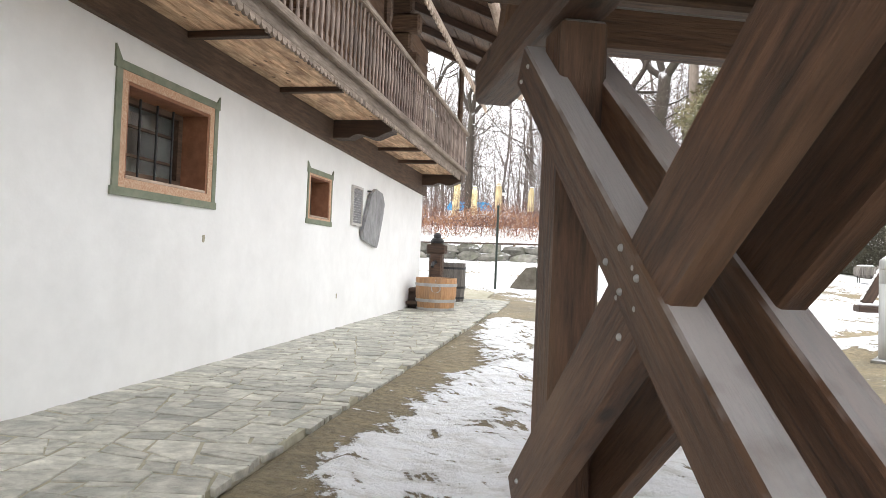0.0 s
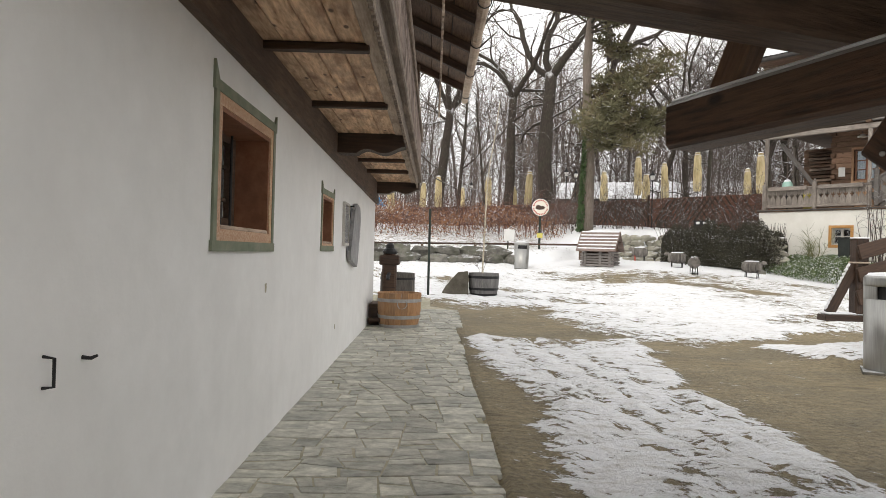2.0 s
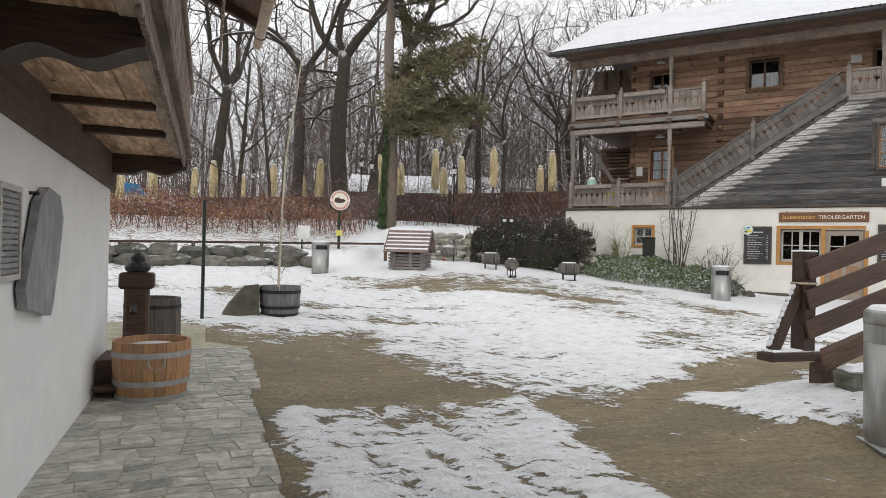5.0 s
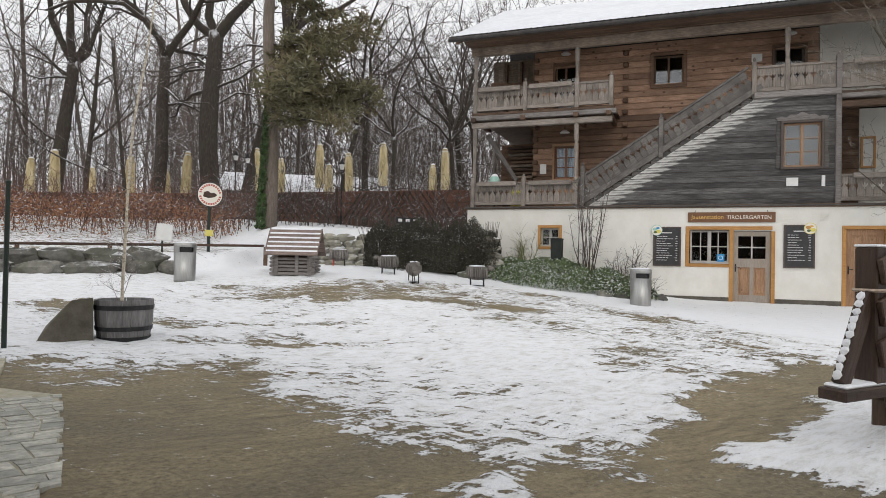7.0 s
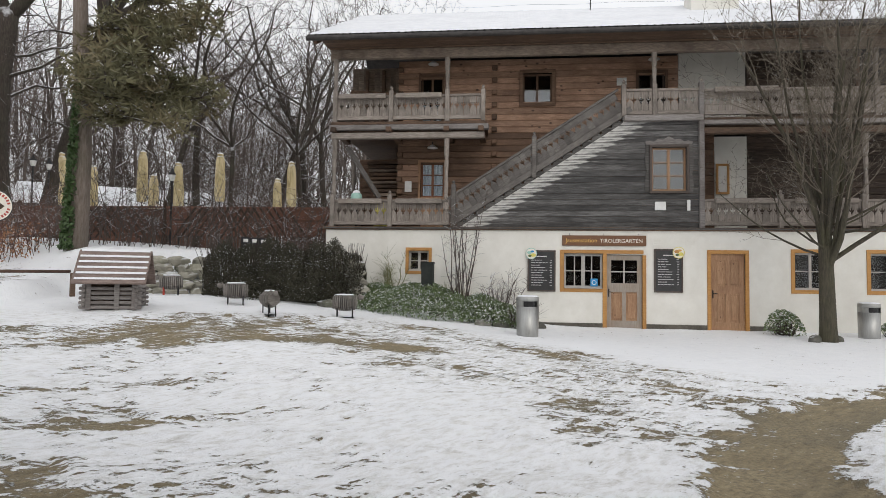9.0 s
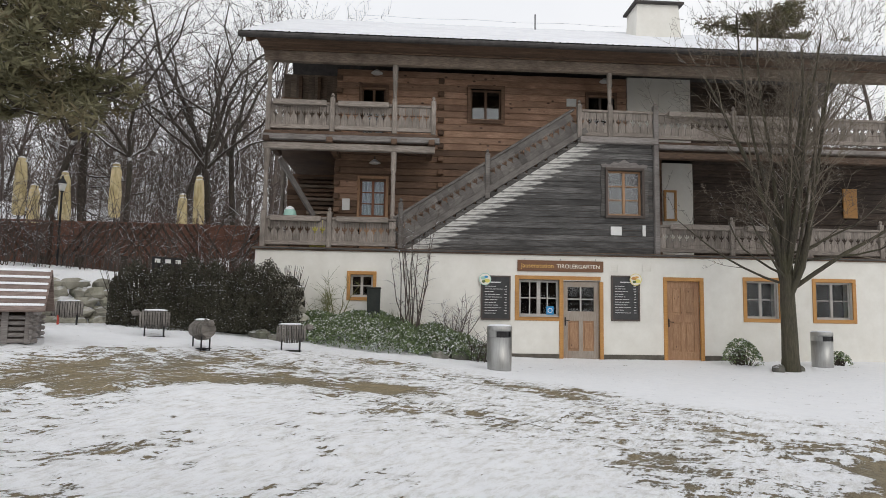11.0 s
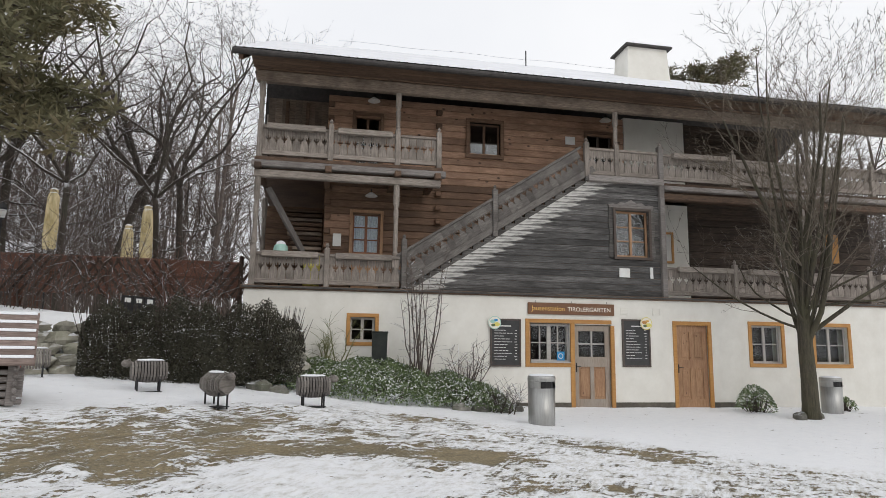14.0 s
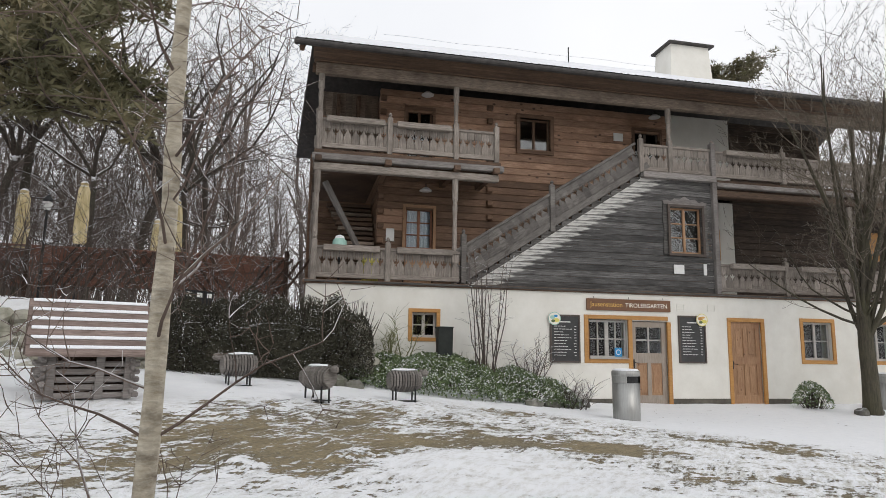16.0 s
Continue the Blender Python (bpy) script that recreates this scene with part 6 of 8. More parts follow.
part("ring_handle", Shape().tube([(0.07 * math.cos(a), 0, 0.07 * math.sin(a)) for a in np.linspace(0, 2 * math.pi, 15)], [0.007] * 15, 5), hoop_steel, tub, Matrix.Translation((0.06, -0.325, 0.37)) @ pose(0, 0, 0, 6, 0, 8))
half_barrel("wine_barrel", Matrix.Translation((-2.2, 12.35, ground_z(-2.2, 12.35))), "dark weathered oak barrel behind the wooden pump", 0.29, 0.31, 0.76, barrel_dark, ((0.1, 0.04), (0.3, 0.04), (0.66, 0.04)), black_iron, fill=soil_mat)
pump = thing("water_pump", on_ground(-2.3, 11.55), "dark wooden hand pump post with an iron cap", "pump")
part("column", Shape().box(-0.12, 0.12, -0.11, 0.11, -0.05, 1.12, 0.03), dark_wood, pump)
part("head_block", Shape().box(-0.17, 0.17, -0.13, 0.13, 0.93, 1.1, 0.02), dark_wood, pump)
part("cap", Shape().lathe([(0.12, 1.12), (0.13, 1.16), (0.1, 1.2), (0.07, 1.22), (0.07, 1.27), (0.03, 1.31)], 12), black_iron, pump)
part("spout", Shape().tube([(0, -0.1, 0.78), (0, -0.3, 0.76), (0, -0.36, 0.7)], [0.035, 0.032, 0.03], 8), black_iron, pump)
trough = thing("wooden_step", on_ground(-2.43, 10.75), "dark low wooden step against the white wall", "step")
part("tread", Shape().box(-0.1, 0.16, -0.3, 0.32, 0.3, 0.36, 0.01), dark_wood, trough)
part("tread", Shape().box(-0.1, 0.2, -0.45, 0.32, 0.1, 0.15, 0.01), dark_wood, trough)
for y in (-0.25, 0.27):
    part("support", Shape().box(-0.1, 0.1, y - 0.03, y + 0.03, -0.02, 0.3, 0.006), dark_wood, trough)

mast = thing("steel_pole", on_ground(-1.66, 15.6), "thin dark green steel pole standing in the yard", "pole")
part("shaft", Shape().tube([(0, 0, -0.1), (0, 0, 2.0)], [0.03, 0.028], 10), green_iron, mast)
part("cap", Shape().lathe([(0.034, 2.0), (0.034, 2.03), (0.01, 2.05)], 10), green_iron, mast)

PX, PY = -0.3, 16.08
planter = half_barrel("barrel_planter", on_ground(PX - 0.03, PY, -0.04), "grey half-barrel planter with dark hoops, holding a young birch", 0.315, 0.37, 0.58, barrel_grey, ((0.06, 0.06), (0.2, 0.055), (0.48, 0.06)), black_iron, fill=soil_mat)
bo = thing("boulder", on_ground(-1.02, 16.05), "brown wedge-shaped boulder leaning by the barrel planter", "boulder")
part("stone", Shape().add([(-0.4, -0.2, -0.1), (0.32, -0.22, -0.1), (0.32, 0.25, -0.1), (-0.38, 0.22, -0.1), (-0.05, -0.15, 0.42), (0.06, -0.17, 0.55), (0.3, -0.16, 0.58), (0.32, 0.2, 0.52), (0.0, 0.18, 0.46), (-0.25, -0.18, 0.16), (-0.22, 0.2, 0.2)],
     [(3, 2, 1, 0), (0, 1, 6, 5, 4, 9), (1, 2, 7, 6), (2, 3, 10, 8, 7), (3, 0, 9, 10), (9, 4, 8, 10), (4, 5, 8), (5, 6, 7, 8)]), boulder_mat, bo)


# trees
def limb(sh, twigs, p, d, ln, r, lev, last, rnd, cfg):
    """A limb that bends, tapers and forks; the last levels go into the twig mesh."""
    n = cfg.get("nodes", 7) if lev == 0 else (7, 6, 4, 3, 2)[min(lev, 4)]
    pts, rad = [p.copy()], [r]
    q = p.copy()
    wig = cfg["wiggle"] * (0.33 * math.sqrt(7 / n) if lev == 0 else 1.0)
    tip = 0.45 if lev == 0 else 0.3
    kids = []
    for k in range(1, n + 1):
        d = (d + Vector((rnd.gauss(0, wig), rnd.gauss(0, wig), rnd.gauss(0, wig) + cfg["lift"] * (0.0 if lev == 0 else 1.0)))).normalized()
        q = q + d * (ln / n)
        pts.append(q.copy())
        rad.append(r * (1 - (1 - tip) * k / n) * (1 + (rnd.uniform(-0.4, 1) * cfg.get("knobs", 0) if lev == 0 else 0)))
        kids.append((q.copy(), d.copy(), rad[-1], k / n))
    (sh if lev < cfg.get("stem", 2) else twigs).tube(pts, rad, (9, 6, 4, 3, 3)[min(lev, 4)], cap=lev < 1)
    if lev >= last:
        return
    count = cfg["kids"][min(lev, len(cfg["kids"]) - 1)]
    for k in range(count):
        t = cfg["bare"] + (1 - cfg["bare"]) * (k + rnd.random()) / count if lev == 0 else 0.25 + 0.75 * (k + rnd.random()) / count
        i = min(n - 1, int(t * n))
        bp, bd, br, _ = kids[i]
        side = bd.orthogonal().normalized()
        side.rotate(Matrix.Rotation(rnd.uniform(0, 6.283), 3, bd))
        nd = (bd * rnd.uniform(0.35, 0.9) + side * cfg["spread"] * rnd.uniform(0.7, 1.2)).normalized()
        limb(sh, twigs, bp, nd, ln * (cfg["shrink"] if lev == 0 else cfg.get("fork", max(cfg["shrink"], 0.45))) * rnd.uniform(0.65, 1.15) * (1.0 - 0.35 * t if lev == 0 else 1), max(br * rnd.uniform(0.45, 0.68) * cfg.get("thin", 1.0), cfg.get("least", 0.004)), lev + 1, last, rnd, cfg)


def make_tree(name, at, label, height, r, seed, last=4, kids=(8, 5, 4, 4), spread=0.9, wiggle=0.16, lift=0.05, bare=0.35, shrink=0.5, lean=(0, 0), trunk_mat=None, twig_mat=None, category="tree", group="", thin=1.0, least=0.004, stem=2, nodes=7, knobs=0.0):
    rnd = random.Random(seed)
    cfg = dict(kids=kids, spread=spread, wiggle=wiggle, lift=lift, bare=bare, shrink=shrink, thin=thin, least=least, stem=stem, nodes=nodes, knobs=knobs)
    wood, twigs = Shape(), Shape()
    limb(wood, twigs, Vector((0, 0, -0.3)), Vector((lean[0], lean[1], 1)).normalized(), height, r, 0, last, rnd, cfg)
    t = thing(name, at, label, category, group)
    part("trunk", wood, trunk_mat or bark, t, None, "", True)
    part("crown", twigs, twig_mat or twig_bark, t)
    return t


def make_oak(at, trunk_len, r, seed, lean, forks):
    """An old oak: a bare trunk that splits into a few heavy, crooked limbs, with dead side boughs lower down."""
    rnd = random.Random(seed)
    wood, twigs = Shape(), Shape()
    d = Vector((lean[0], lean[1], 1)).normalized()
    p = Vector((0, 0, -0.4))
    pts, rad = [p.copy()], [r * 1.35]
    for k in range(1, 11):
        d = (d + Vector((rnd.gauss(0, 0.035), rnd.gauss(0, 0.035), 0))).normalized()
        p = p + d * trunk_len / 10
        pts.append(p.copy())
        rad.append(r * (1.08 - 0.03 * k) * rnd.uniform(0.96, 1.05))
    wood.tube(pts, rad, 11, cap=True)
    cfg = dict(kids=(0, 6, 5, 5), spread=0.95, wiggle=0.27, lift=0.07, bare=0.2, shrink=0.5, thin=1.0, least=0.007, stem=3)
    turn = rnd.uniform(0, 6.283)
    for k in range(forks):
        a = turn + 6.283 * k / forks + rnd.gauss(0, 0.25)
        e = Vector((math.cos(a) * 0.75, math.sin(a) * 0.75, rnd.uniform(0.7, 1.2))).normalized()
        limb(wood, twigs, p - d * r * 0.6, e, rnd.uniform(6.0, 8.0), r * rnd.uniform(0.5, 0.66), 1, 4, rnd, cfg)
    for k in range(6):
        q = pts[rnd.randint(4, 9)]
        a = rnd.uniform(0, 6.283)
        e = Vector((math.cos(a), math.sin(a), rnd.uniform(-0.15, 0.5))).normalized()
        limb(wood, twigs, q, e, rnd.uniform(2.4, 4.6), r * rnd.uniform(0.16, 0.26), 1, 4, rnd, dict(cfg, kids=(0, 5, 4, 3), lift=0.03))
    t = thing("oak_tree", at, "tall dark-barked bare oak with crooked limbs lined with snow", "tree", "oaks behind the fence")
    part("trunk", wood, bark, t, None, "", True)
    part("crown", twigs, twig_bark, t)


# the young birch in the planter
birch = make_tree("birch_tree", on_ground(PX - 0.042, PY + 0.073, 0.42), "young pale-barked birch with bare snowy twigs in a barrel planter", 4.6, 0.0225, 12, last=3, kids=(56, 7, 4), spread=1.2, wiggle=0.14, lift=0.05, bare=0.05, shrink=0.115, lean=(0.005, 0.004), trunk_mat=birch_bark, twig_mat=birch_twig, thin=0.34, least=0.0014, stem=1, nodes=46, knobs=0.16)

# large oaks and others behind the fence: x, y, height, radius, seed, lean
OAKS = ((-1.4, 40.3, 8.0, 0.3, 3, (0.04, 0.0), 4), (2.62, 38.0, 8.3, 0.29, 7, (0.01, 0.0), 4), (4.87, 37.0, 9.2, 0.42, 11, (-0.01, 0.0), 3), (6.45, 38.3, 10.5, 0.36, 15, (0.13, 0.0), 4), (-6.0, 39.0, 7.5, 0.24, 19, (0.05, 0.0), 4), (-10.5, 42.0, 8.0, 0.28, 23, (0.0, 0.0), 4),
        (12.9, 42.4, 7.5, 0.18, 27, (0.12, 0.0), 5), (15.0, 43.0, 8.5, 0.2, 32, (-0.06, 0.0), 5), (17.5, 40.2, 7.5, 0.2, 34, (0.2, 0.0), 5), (20.5, 40.5, 8.0, 0.22, 40, (0.1, 0.0), 5), (16.2, 34.6, 5.5, 0.13, 44, (0.1, 0.0), 5), (19.0, 36.5, 6.5, 0.15, 46, (-0.12, 0.0), 5), (13.9, 37.0, 6.0, 0.12, 48, (0.05, 0.0), 5))
for x, y, h, r, seed, lean, forks in OAKS:
    make_oak(on_ground(x, y), h, r, seed, lean, forks)
make_tree("slim_tree", on_ground(-0.3, 36.2), "slim bare young tree before the fence", 8, 0.12, 31, last=3, kids=(12, 6, 4), spread=0.8, wiggle=0.1, bare=0.2, shrink=0.35)
make_tree("slim_tree", on_ground(1.0, 33.2), "slim bare young tree before the fence", 7, 0.08, 33, last=3, kids=(12, 6, 4), spread=0.8, wiggle=0.1, bare=0.2, shrink=0.35)
# the tree before the tavern, with a broom-like crown
def make_maple(at):
    """A slender tree that parts low into many steep stems, with one long bough reaching sideways."""
    rnd = random.Random(41)
    wood, twigs = Shape(), Shape()
    trunk = [Vector((0, 0, -0.3)), Vector((-0.02, 0, 0.3)), Vector((-0.05, 0, 0.9)), Vector((-0.03, 0.02, 1.6)), Vector((-0.06, 0.02, 2.3)), Vector((-0.05, 0.03, 2.9))]
    wood.tube(trunk, [0.25, 0.19, 0.175, 0.165, 0.15, 0.12], 12)
    cfg = dict(kids=(0, 15, 7, 4), spread=0.62, wiggle=0.075, lift=0.1, bare=0.1, shrink=0.36, fork=0.36, thin=0.62, least=0.005, stem=2)
    for k in range(14):
        a = 6.283 * k / 14 + rnd.gauss(0, 0.3)
        out = rnd.uniform(0.12, 0.5)
        e = Vector((math.cos(a) * out, math.sin(a) * out, 1)).normalized()
        q = trunk[rnd.randint(3, 5)]
        limb(wood, twigs, q, e, rnd.uniform(3.8, 5.6), rnd.uniform(0.04, 0.075), 1, 4, rnd, cfg)
    low = dict(cfg, kids=(0, 6, 4, 3), lift=0.09, wiggle=0.11)
    for k in range(9):
        a = 6.283 * k / 9 + rnd.gauss(0, 0.3)
        e = Vector((math.cos(a), math.sin(a), rnd.uniform(0.25, 0.7))).normalized()
        limb(wood, twigs, Vector((-0.05, 0, rnd.uniform(2.0, 2.9))), e, rnd.uniform(2.2, 3.4), rnd.uniform(0.022, 0.035), 1, 4, rnd, low)
    limb(wood, twigs, Vector((0.0, -0.05, 1.9)), Vector((0.25, -1.0, 0.62)).normalized(), 4.4, 0.06, 1, 4, rnd, low)
    t = thing("maple_tree", at, "bare maple with many upright twigs beside the tavern wall", "tree")
    part("trunk", wood, maple_bark, t, None, "", True)
    part("crown", twigs, maple_twig, t)


make_maple(on_ground(16.92, 12.95, 0.03))


def leaf_quads(sh, c, size, rnd, up=0.4):
    n = Vector((rnd.gauss(0, 1), rnd.gauss(0, 1), rnd.gauss(0, 1) + up)).normalized()
    a = n.orthogonal().normalized()
    a.rotate(Matrix.Rotation(rnd.uniform(0, 6.283), 3, n))
    b2 = n.cross(a)
    s, w = size * rnd.uniform(0.6, 1.3), size * rnd.uniform(0.3, 0.55)
    p = Vector(c)
    sh.add([p - a * s, p + b2 * w, p + a * s, p - b2 * w], [(0, 1, 2, 3)])


def needle_clump(sh, c, r, rnd, n=26):
    for _ in range(n):
        d = Vector((rnd.gauss(0, 1), rnd.gauss(0, 1), rnd.gauss(0, 0.7) + 0.25)).normalized()
        p = Vector(c) + d * r * rnd.uniform(0.1, 0.5)
        a = d.orthogonal().normalized() * r * 0.11
        a.rotate(Matrix.Rotation(rnd.uniform(0, 6.283), 3, d))
        sh.add([p - a, p + a, p + d * r * rnd.uniform(0.6, 1.0)], [(0, 1, 2)])


def make_pine(x, y, height, r, seed, label, crown_from, reach, boughs, ivy=0.0, toward=None, low=None):
    rnd = random.Random(seed)
    t = thing("pine_tree", on_ground(x, y), label, "tree")
    pts = [(0.03 * k * math.sin(k), 0.02 * k, -0.3 + height * k / 9) for k in range(10)]
    part("trunk", Shape().tube(pts, [r * (1 - 0.06 * k) for k in range(10)], 10), pine_bark, t, None, "", True)
    wood, green = Shape(), Shape()
    for k in range(boughs + (low[2] if low else 0)):
        z = crown_from + (height - crown_from) * (k + rnd.random()) / boughs
        a = rnd.uniform(0, 6.283) if toward is None or rnd.random() < 0.35 else rnd.gauss(toward, 0.7)
        ln = reach * rnd.uniform(0.5, 1.1) * (1 - 0.55 * (z - crown_from) / max(0.1, height - crown_from))
        if k >= boughs:
            z, a, ln = rnd.uniform(low[0], low[1]), rnd.gauss(low[3], 0.4), low[4] * rnd.uniform(0.7, 1.1)
        p = Vector((0, 0, z))
        d = Vector((math.cos(a), math.sin(a), rnd.uniform(-0.1, 0.25)))
        path = [p.copy()]
        for q in range(6):
            d = (d + Vector((rnd.gauss(0, 0.14), rnd.gauss(0, 0.14), rnd.gauss(0.03, 0.12)))).normalized()
            p = p + d * ln / 6
            path.append(p.copy())
            if q >= 1:
                for _ in range(5):
                    e = Vector((rnd.gauss(0, 1), rnd.gauss(0, 1), rnd.gauss(0.25, 0.5))) * (0.24 * ln / 2.5 + 0.16)
                    wood.tube([p, p + e], [0.015, 0.008], 3, cap=False)
                    for _ in range(3):
                        needle_clump(green, p + e * rnd.uniform(0.6, 1.15) + Vector((rnd.gauss(0, 0.14), rnd.gauss(0, 0.14), rnd.gauss(0, 0.1))), 0.3, rnd, 14)
        wood.tube(path, [0.07 * (1 - 0.12 * q) for q in range(7)], 5, cap=False)
    part("bough", wood, bark, t)
    part("needles", green, needle, t)
    if ivy:
        iv = Shape()
        for _ in range(1700):
            z, a = rnd.random() ** 1.3 * ivy, rnd.uniform(2.1, 4.1)
            rr = r * (1 - 0.06 * z) + rnd.uniform(0.02, 0.16) * (1.15 - z / ivy)
            leaf_quads(iv, (rr * math.cos(a), rr * math.sin(a), z), 0.07, rnd, 0.2)
        part("ivy", iv, ivy_leaf, t, None, "green ivy climbing the trunk")
    return t


make_pine(5.0, 28.3, 13.5, 0.27, 51, "tall grey-barked pine wrapped in ivy, high dark crown", 8.2, 4.0, 20, ivy=4.6, toward=-0.1, low=(3.3, 6.3, 11, -0.8, 3.3))
make_pine(39.8, 17.0, 17.6, 0.35, 57, "dark pine rising behind the tavern roof", 12.4, 5.2, 40)
make_pine(-14.0, 47.0, 13.0, 0.3, 59, "dark pine deep in the wood", 5, 3.2, 20)

# the wood behind: five kinds of bare tree, repeated
kinds = []
for k in range(5):
    rnd = random.Random(70 + k)
    wood, twigs = Shape(), Shape()
    cfg = dict(kids=(10, 6, 5), spread=0.75, wiggle=0.17, lift=0.1, bare=0.2, shrink=0.42, least=0.009)
    limb(wood, twigs, Vector((0, 0, -0.5)), Vector((rnd.gauss(0, 0.05), 0, 1)).normalized(), 10 + 1.2 * k, 0.1 + 0.014 * k, 0, 3, rnd, cfg)
    kinds.append((wood.data("trunk", True), twigs.data("crown")))
rnd = random.Random(99)
spots = []
for x, y in ((rnd.uniform(-34, 62), rnd.uniform(44.5, 78)) for _ in range(430)):
    u, d = (x - HOUSE_X) * FU[0] + (y - HOUSE_Y) * FU[1], (x - HOUSE_X) * FU[1] - (y - HOUSE_Y) * FU[0]
    if all((x - a) ** 2 + (y - b2) ** 2 > 5 for a, b2 in spots) and not (7 < x < 26 and 44 < y < 61) and not (x < 6 and rnd.random() < 0.6) and not (u > -2 and d > -12):
        spots.append((x, y))
side_spots = []
for x, y in ((rnd.uniform(22, 66), rnd.uniform(2, 48)) for _ in range(260)):
    u, d = (x - HOUSE_X) * FU[0] + (y - HOUSE_Y) * FU[1], (x - HOUSE_X) * FU[1] - (y - HOUSE_Y) * FU[0]
    if d < -12.5 and not 0.15 < math.atan2(y - 12.2, x + 0.5) < 0.63 and all((x - a) ** 2 + (y - b2) ** 2 > 7 for a, b2 in side_spots):
        side_spots.append((x, y))
rear_spots = []
for x, y in ((rnd.uniform(6, 44), rnd.uniform(61, 80)) for _ in range(200)):
    if all((x - a) ** 2 + (y - b2) ** 2 > 6 for a, b2 in rear_spots):
        rear_spots.append((x, y))
south_spots = []
for x, y in ((rnd.uniform(-44, 40), rnd.uniform(-46, 12)) for _ in range(400)):
    if (y < -24 or x < -22) and all((x - a) ** 2 + (y - b2) ** 2 > 12 for a, b2 in south_spots):
        south_spots.append((x, y))
for k, (x, y) in enumerate(spots[:96] + side_spots[:52] + rear_spots[:42] + south_spots[:24]):
    tr, cr = kinds[k % 5]
    s = rnd.uniform(0.75, 1.25) + (0.15 if y > 61 and x > 6 else 0)
    w = thing("forest_tree", on_ground(x, y, 0, rnd.uniform(0, 360)) @ Matrix.Scale(s, 4), "bare grey-brown tree of the wintry wood, lightly snowed", "tree", "trees of the wood")
    part("trunk", tr, far_bark, w)
    part("crown", cr, far_bark, w)


def brush(name, label, area, count, h0, h1, seed, material, twigs=5, category="undergrowth", spread=0.35):
    """A thicket of thin stems, too many to count."""
    rnd = random.Random(seed)
    s = Shape()
    for _ in range(count):
        x, y = area(rnd)
        z, h = ground_z(x, y), rnd.uniform(h0, h1)
        d = Vector((rnd.gauss(0, spread * 0.4), rnd.gauss(0, spread * 0.4), 1)).normalized()
        p0 = Vector((x, y, z - 0.1))
        p1, p2 = p0 + d * h * 0.5, p0 + d * h + Vector((rnd.gauss(0, 0.1 * h), rnd.gauss(0, 0.1 * h), 0))
        r = 0.006 + 0.004 * h
        s.tube([p0, p1, p2], [r, r * 0.7, r * 0.25], 3, cap=False)
        for _ in range(twigs):
            t = rnd.uniform(0.25, 1)
            q = p0.lerp(p2, t)
            e = Vector((rnd.gauss(0, 1), rnd.gauss(0, 1), rnd.uniform(0.1, 1.2))).normalized() * h * rnd.uniform(0.12, 0.35)
            s.tube([q, q + e], [r * 0.45, r * 0.12], 3, cap=False)
    ob = part(name, s, material)
    return tagged(ob, label, category, kind="stuff")


brush("undergrowth", "brown-grey tangle of bare undergrowth in the wood", lambda r: (lambda x: (x, r.uniform(43 if x < 6 else 63, 70)))(r.uniform(-32, 34)), 2600, 1.5, 5.5, 5, far_bark, 6)
brush("young_wood", "dense grey-brown saplings standing in the wood", lambda r: (lambda x: (x, r.uniform(42.5 if x < 6.5 else 62, 74)))(r.uniform(-30, 36)), 330, 6, 14, 15, far_bark, 34, "saplings", 0.2)
brush("young_wood", "grey-brown saplings behind the tavern's far end", lambda r: (lambda v, w: (HOUSE_X + FU[0] * v - FU[1] * w, HOUSE_Y + FU[1] * v + FU[0] * w))(r.uniform(16, 40), r.uniform(11, 24)), 360, 6, 11.5, 18, far_bark, 42, "saplings", 0.25)
brush("young_wood", "fine grey-brown crowns rising past the tavern's gable", lambda r: (r.uniform(13, 27), r.uniform(40, 48)), 60, 8, 13.5, 19, far_bark, 34, "saplings", 0.25)
brush("undergrowth", "reddish bare bushes behind the hedge by the tavern", lambda r: (r.uniform(11.0, 13.4), r.uniform(27.4, 30.5)), 70, 0.9, 2.6, 6, red_twig, 9, spread=0.6)
brush("undergrowth", "tangle of bare bushes along the brown fence", lambda r: (lambda x: (x, 33.0 - 0.28 * max(0, x - 5) * 1.5 + r.uniform(-3.5, 1.5)))(r.uniform(-13, 5.5)), 850, 0.8, 2.2, 7, red_twig, 7, spread=0.6)
brush("undergrowth", "tangle of bare brush behind the tavern's corner", lambda r: (r.uniform(18, 38), r.uniform(44, 62)), 420, 2.5, 6.5, 9, far_bark, 9, spread=0.4)
brush("undergrowth", "thin bare bushes standing before the brown fence", lambda r: (lambda x: (x, 32.4 - 0.95 * max(0, x - 8.5) + r.uniform(-3.2, 0.3)))(r.uniform(3.5, 13.0)), 260, 1.0, 2.9, 12, twig_bark, 9, spread=0.5)
brush("undergrowth", "brown bushes with fine twigs behind the parasols", lambda r: (lambda x: (x, r.uniform(40.5, 43.5)))(r.uniform(-12, 18)), 170, 1.4, 2.8, 13, red_twig, 8, spread=0.5)
brush("young_wood", "grey-brown saplings of the wood that goes on past the farmhouse", lambda r: (lambda x, y: (x, y if x < -24 else -30 + 0.2 * y))(r.uniform(-40, 36), r.uniform(-34, 12)), 300, 4, 10, 21, far_bark, 20, "saplings", 0.3)
dl = Shape()
rnd = random.Random(8)
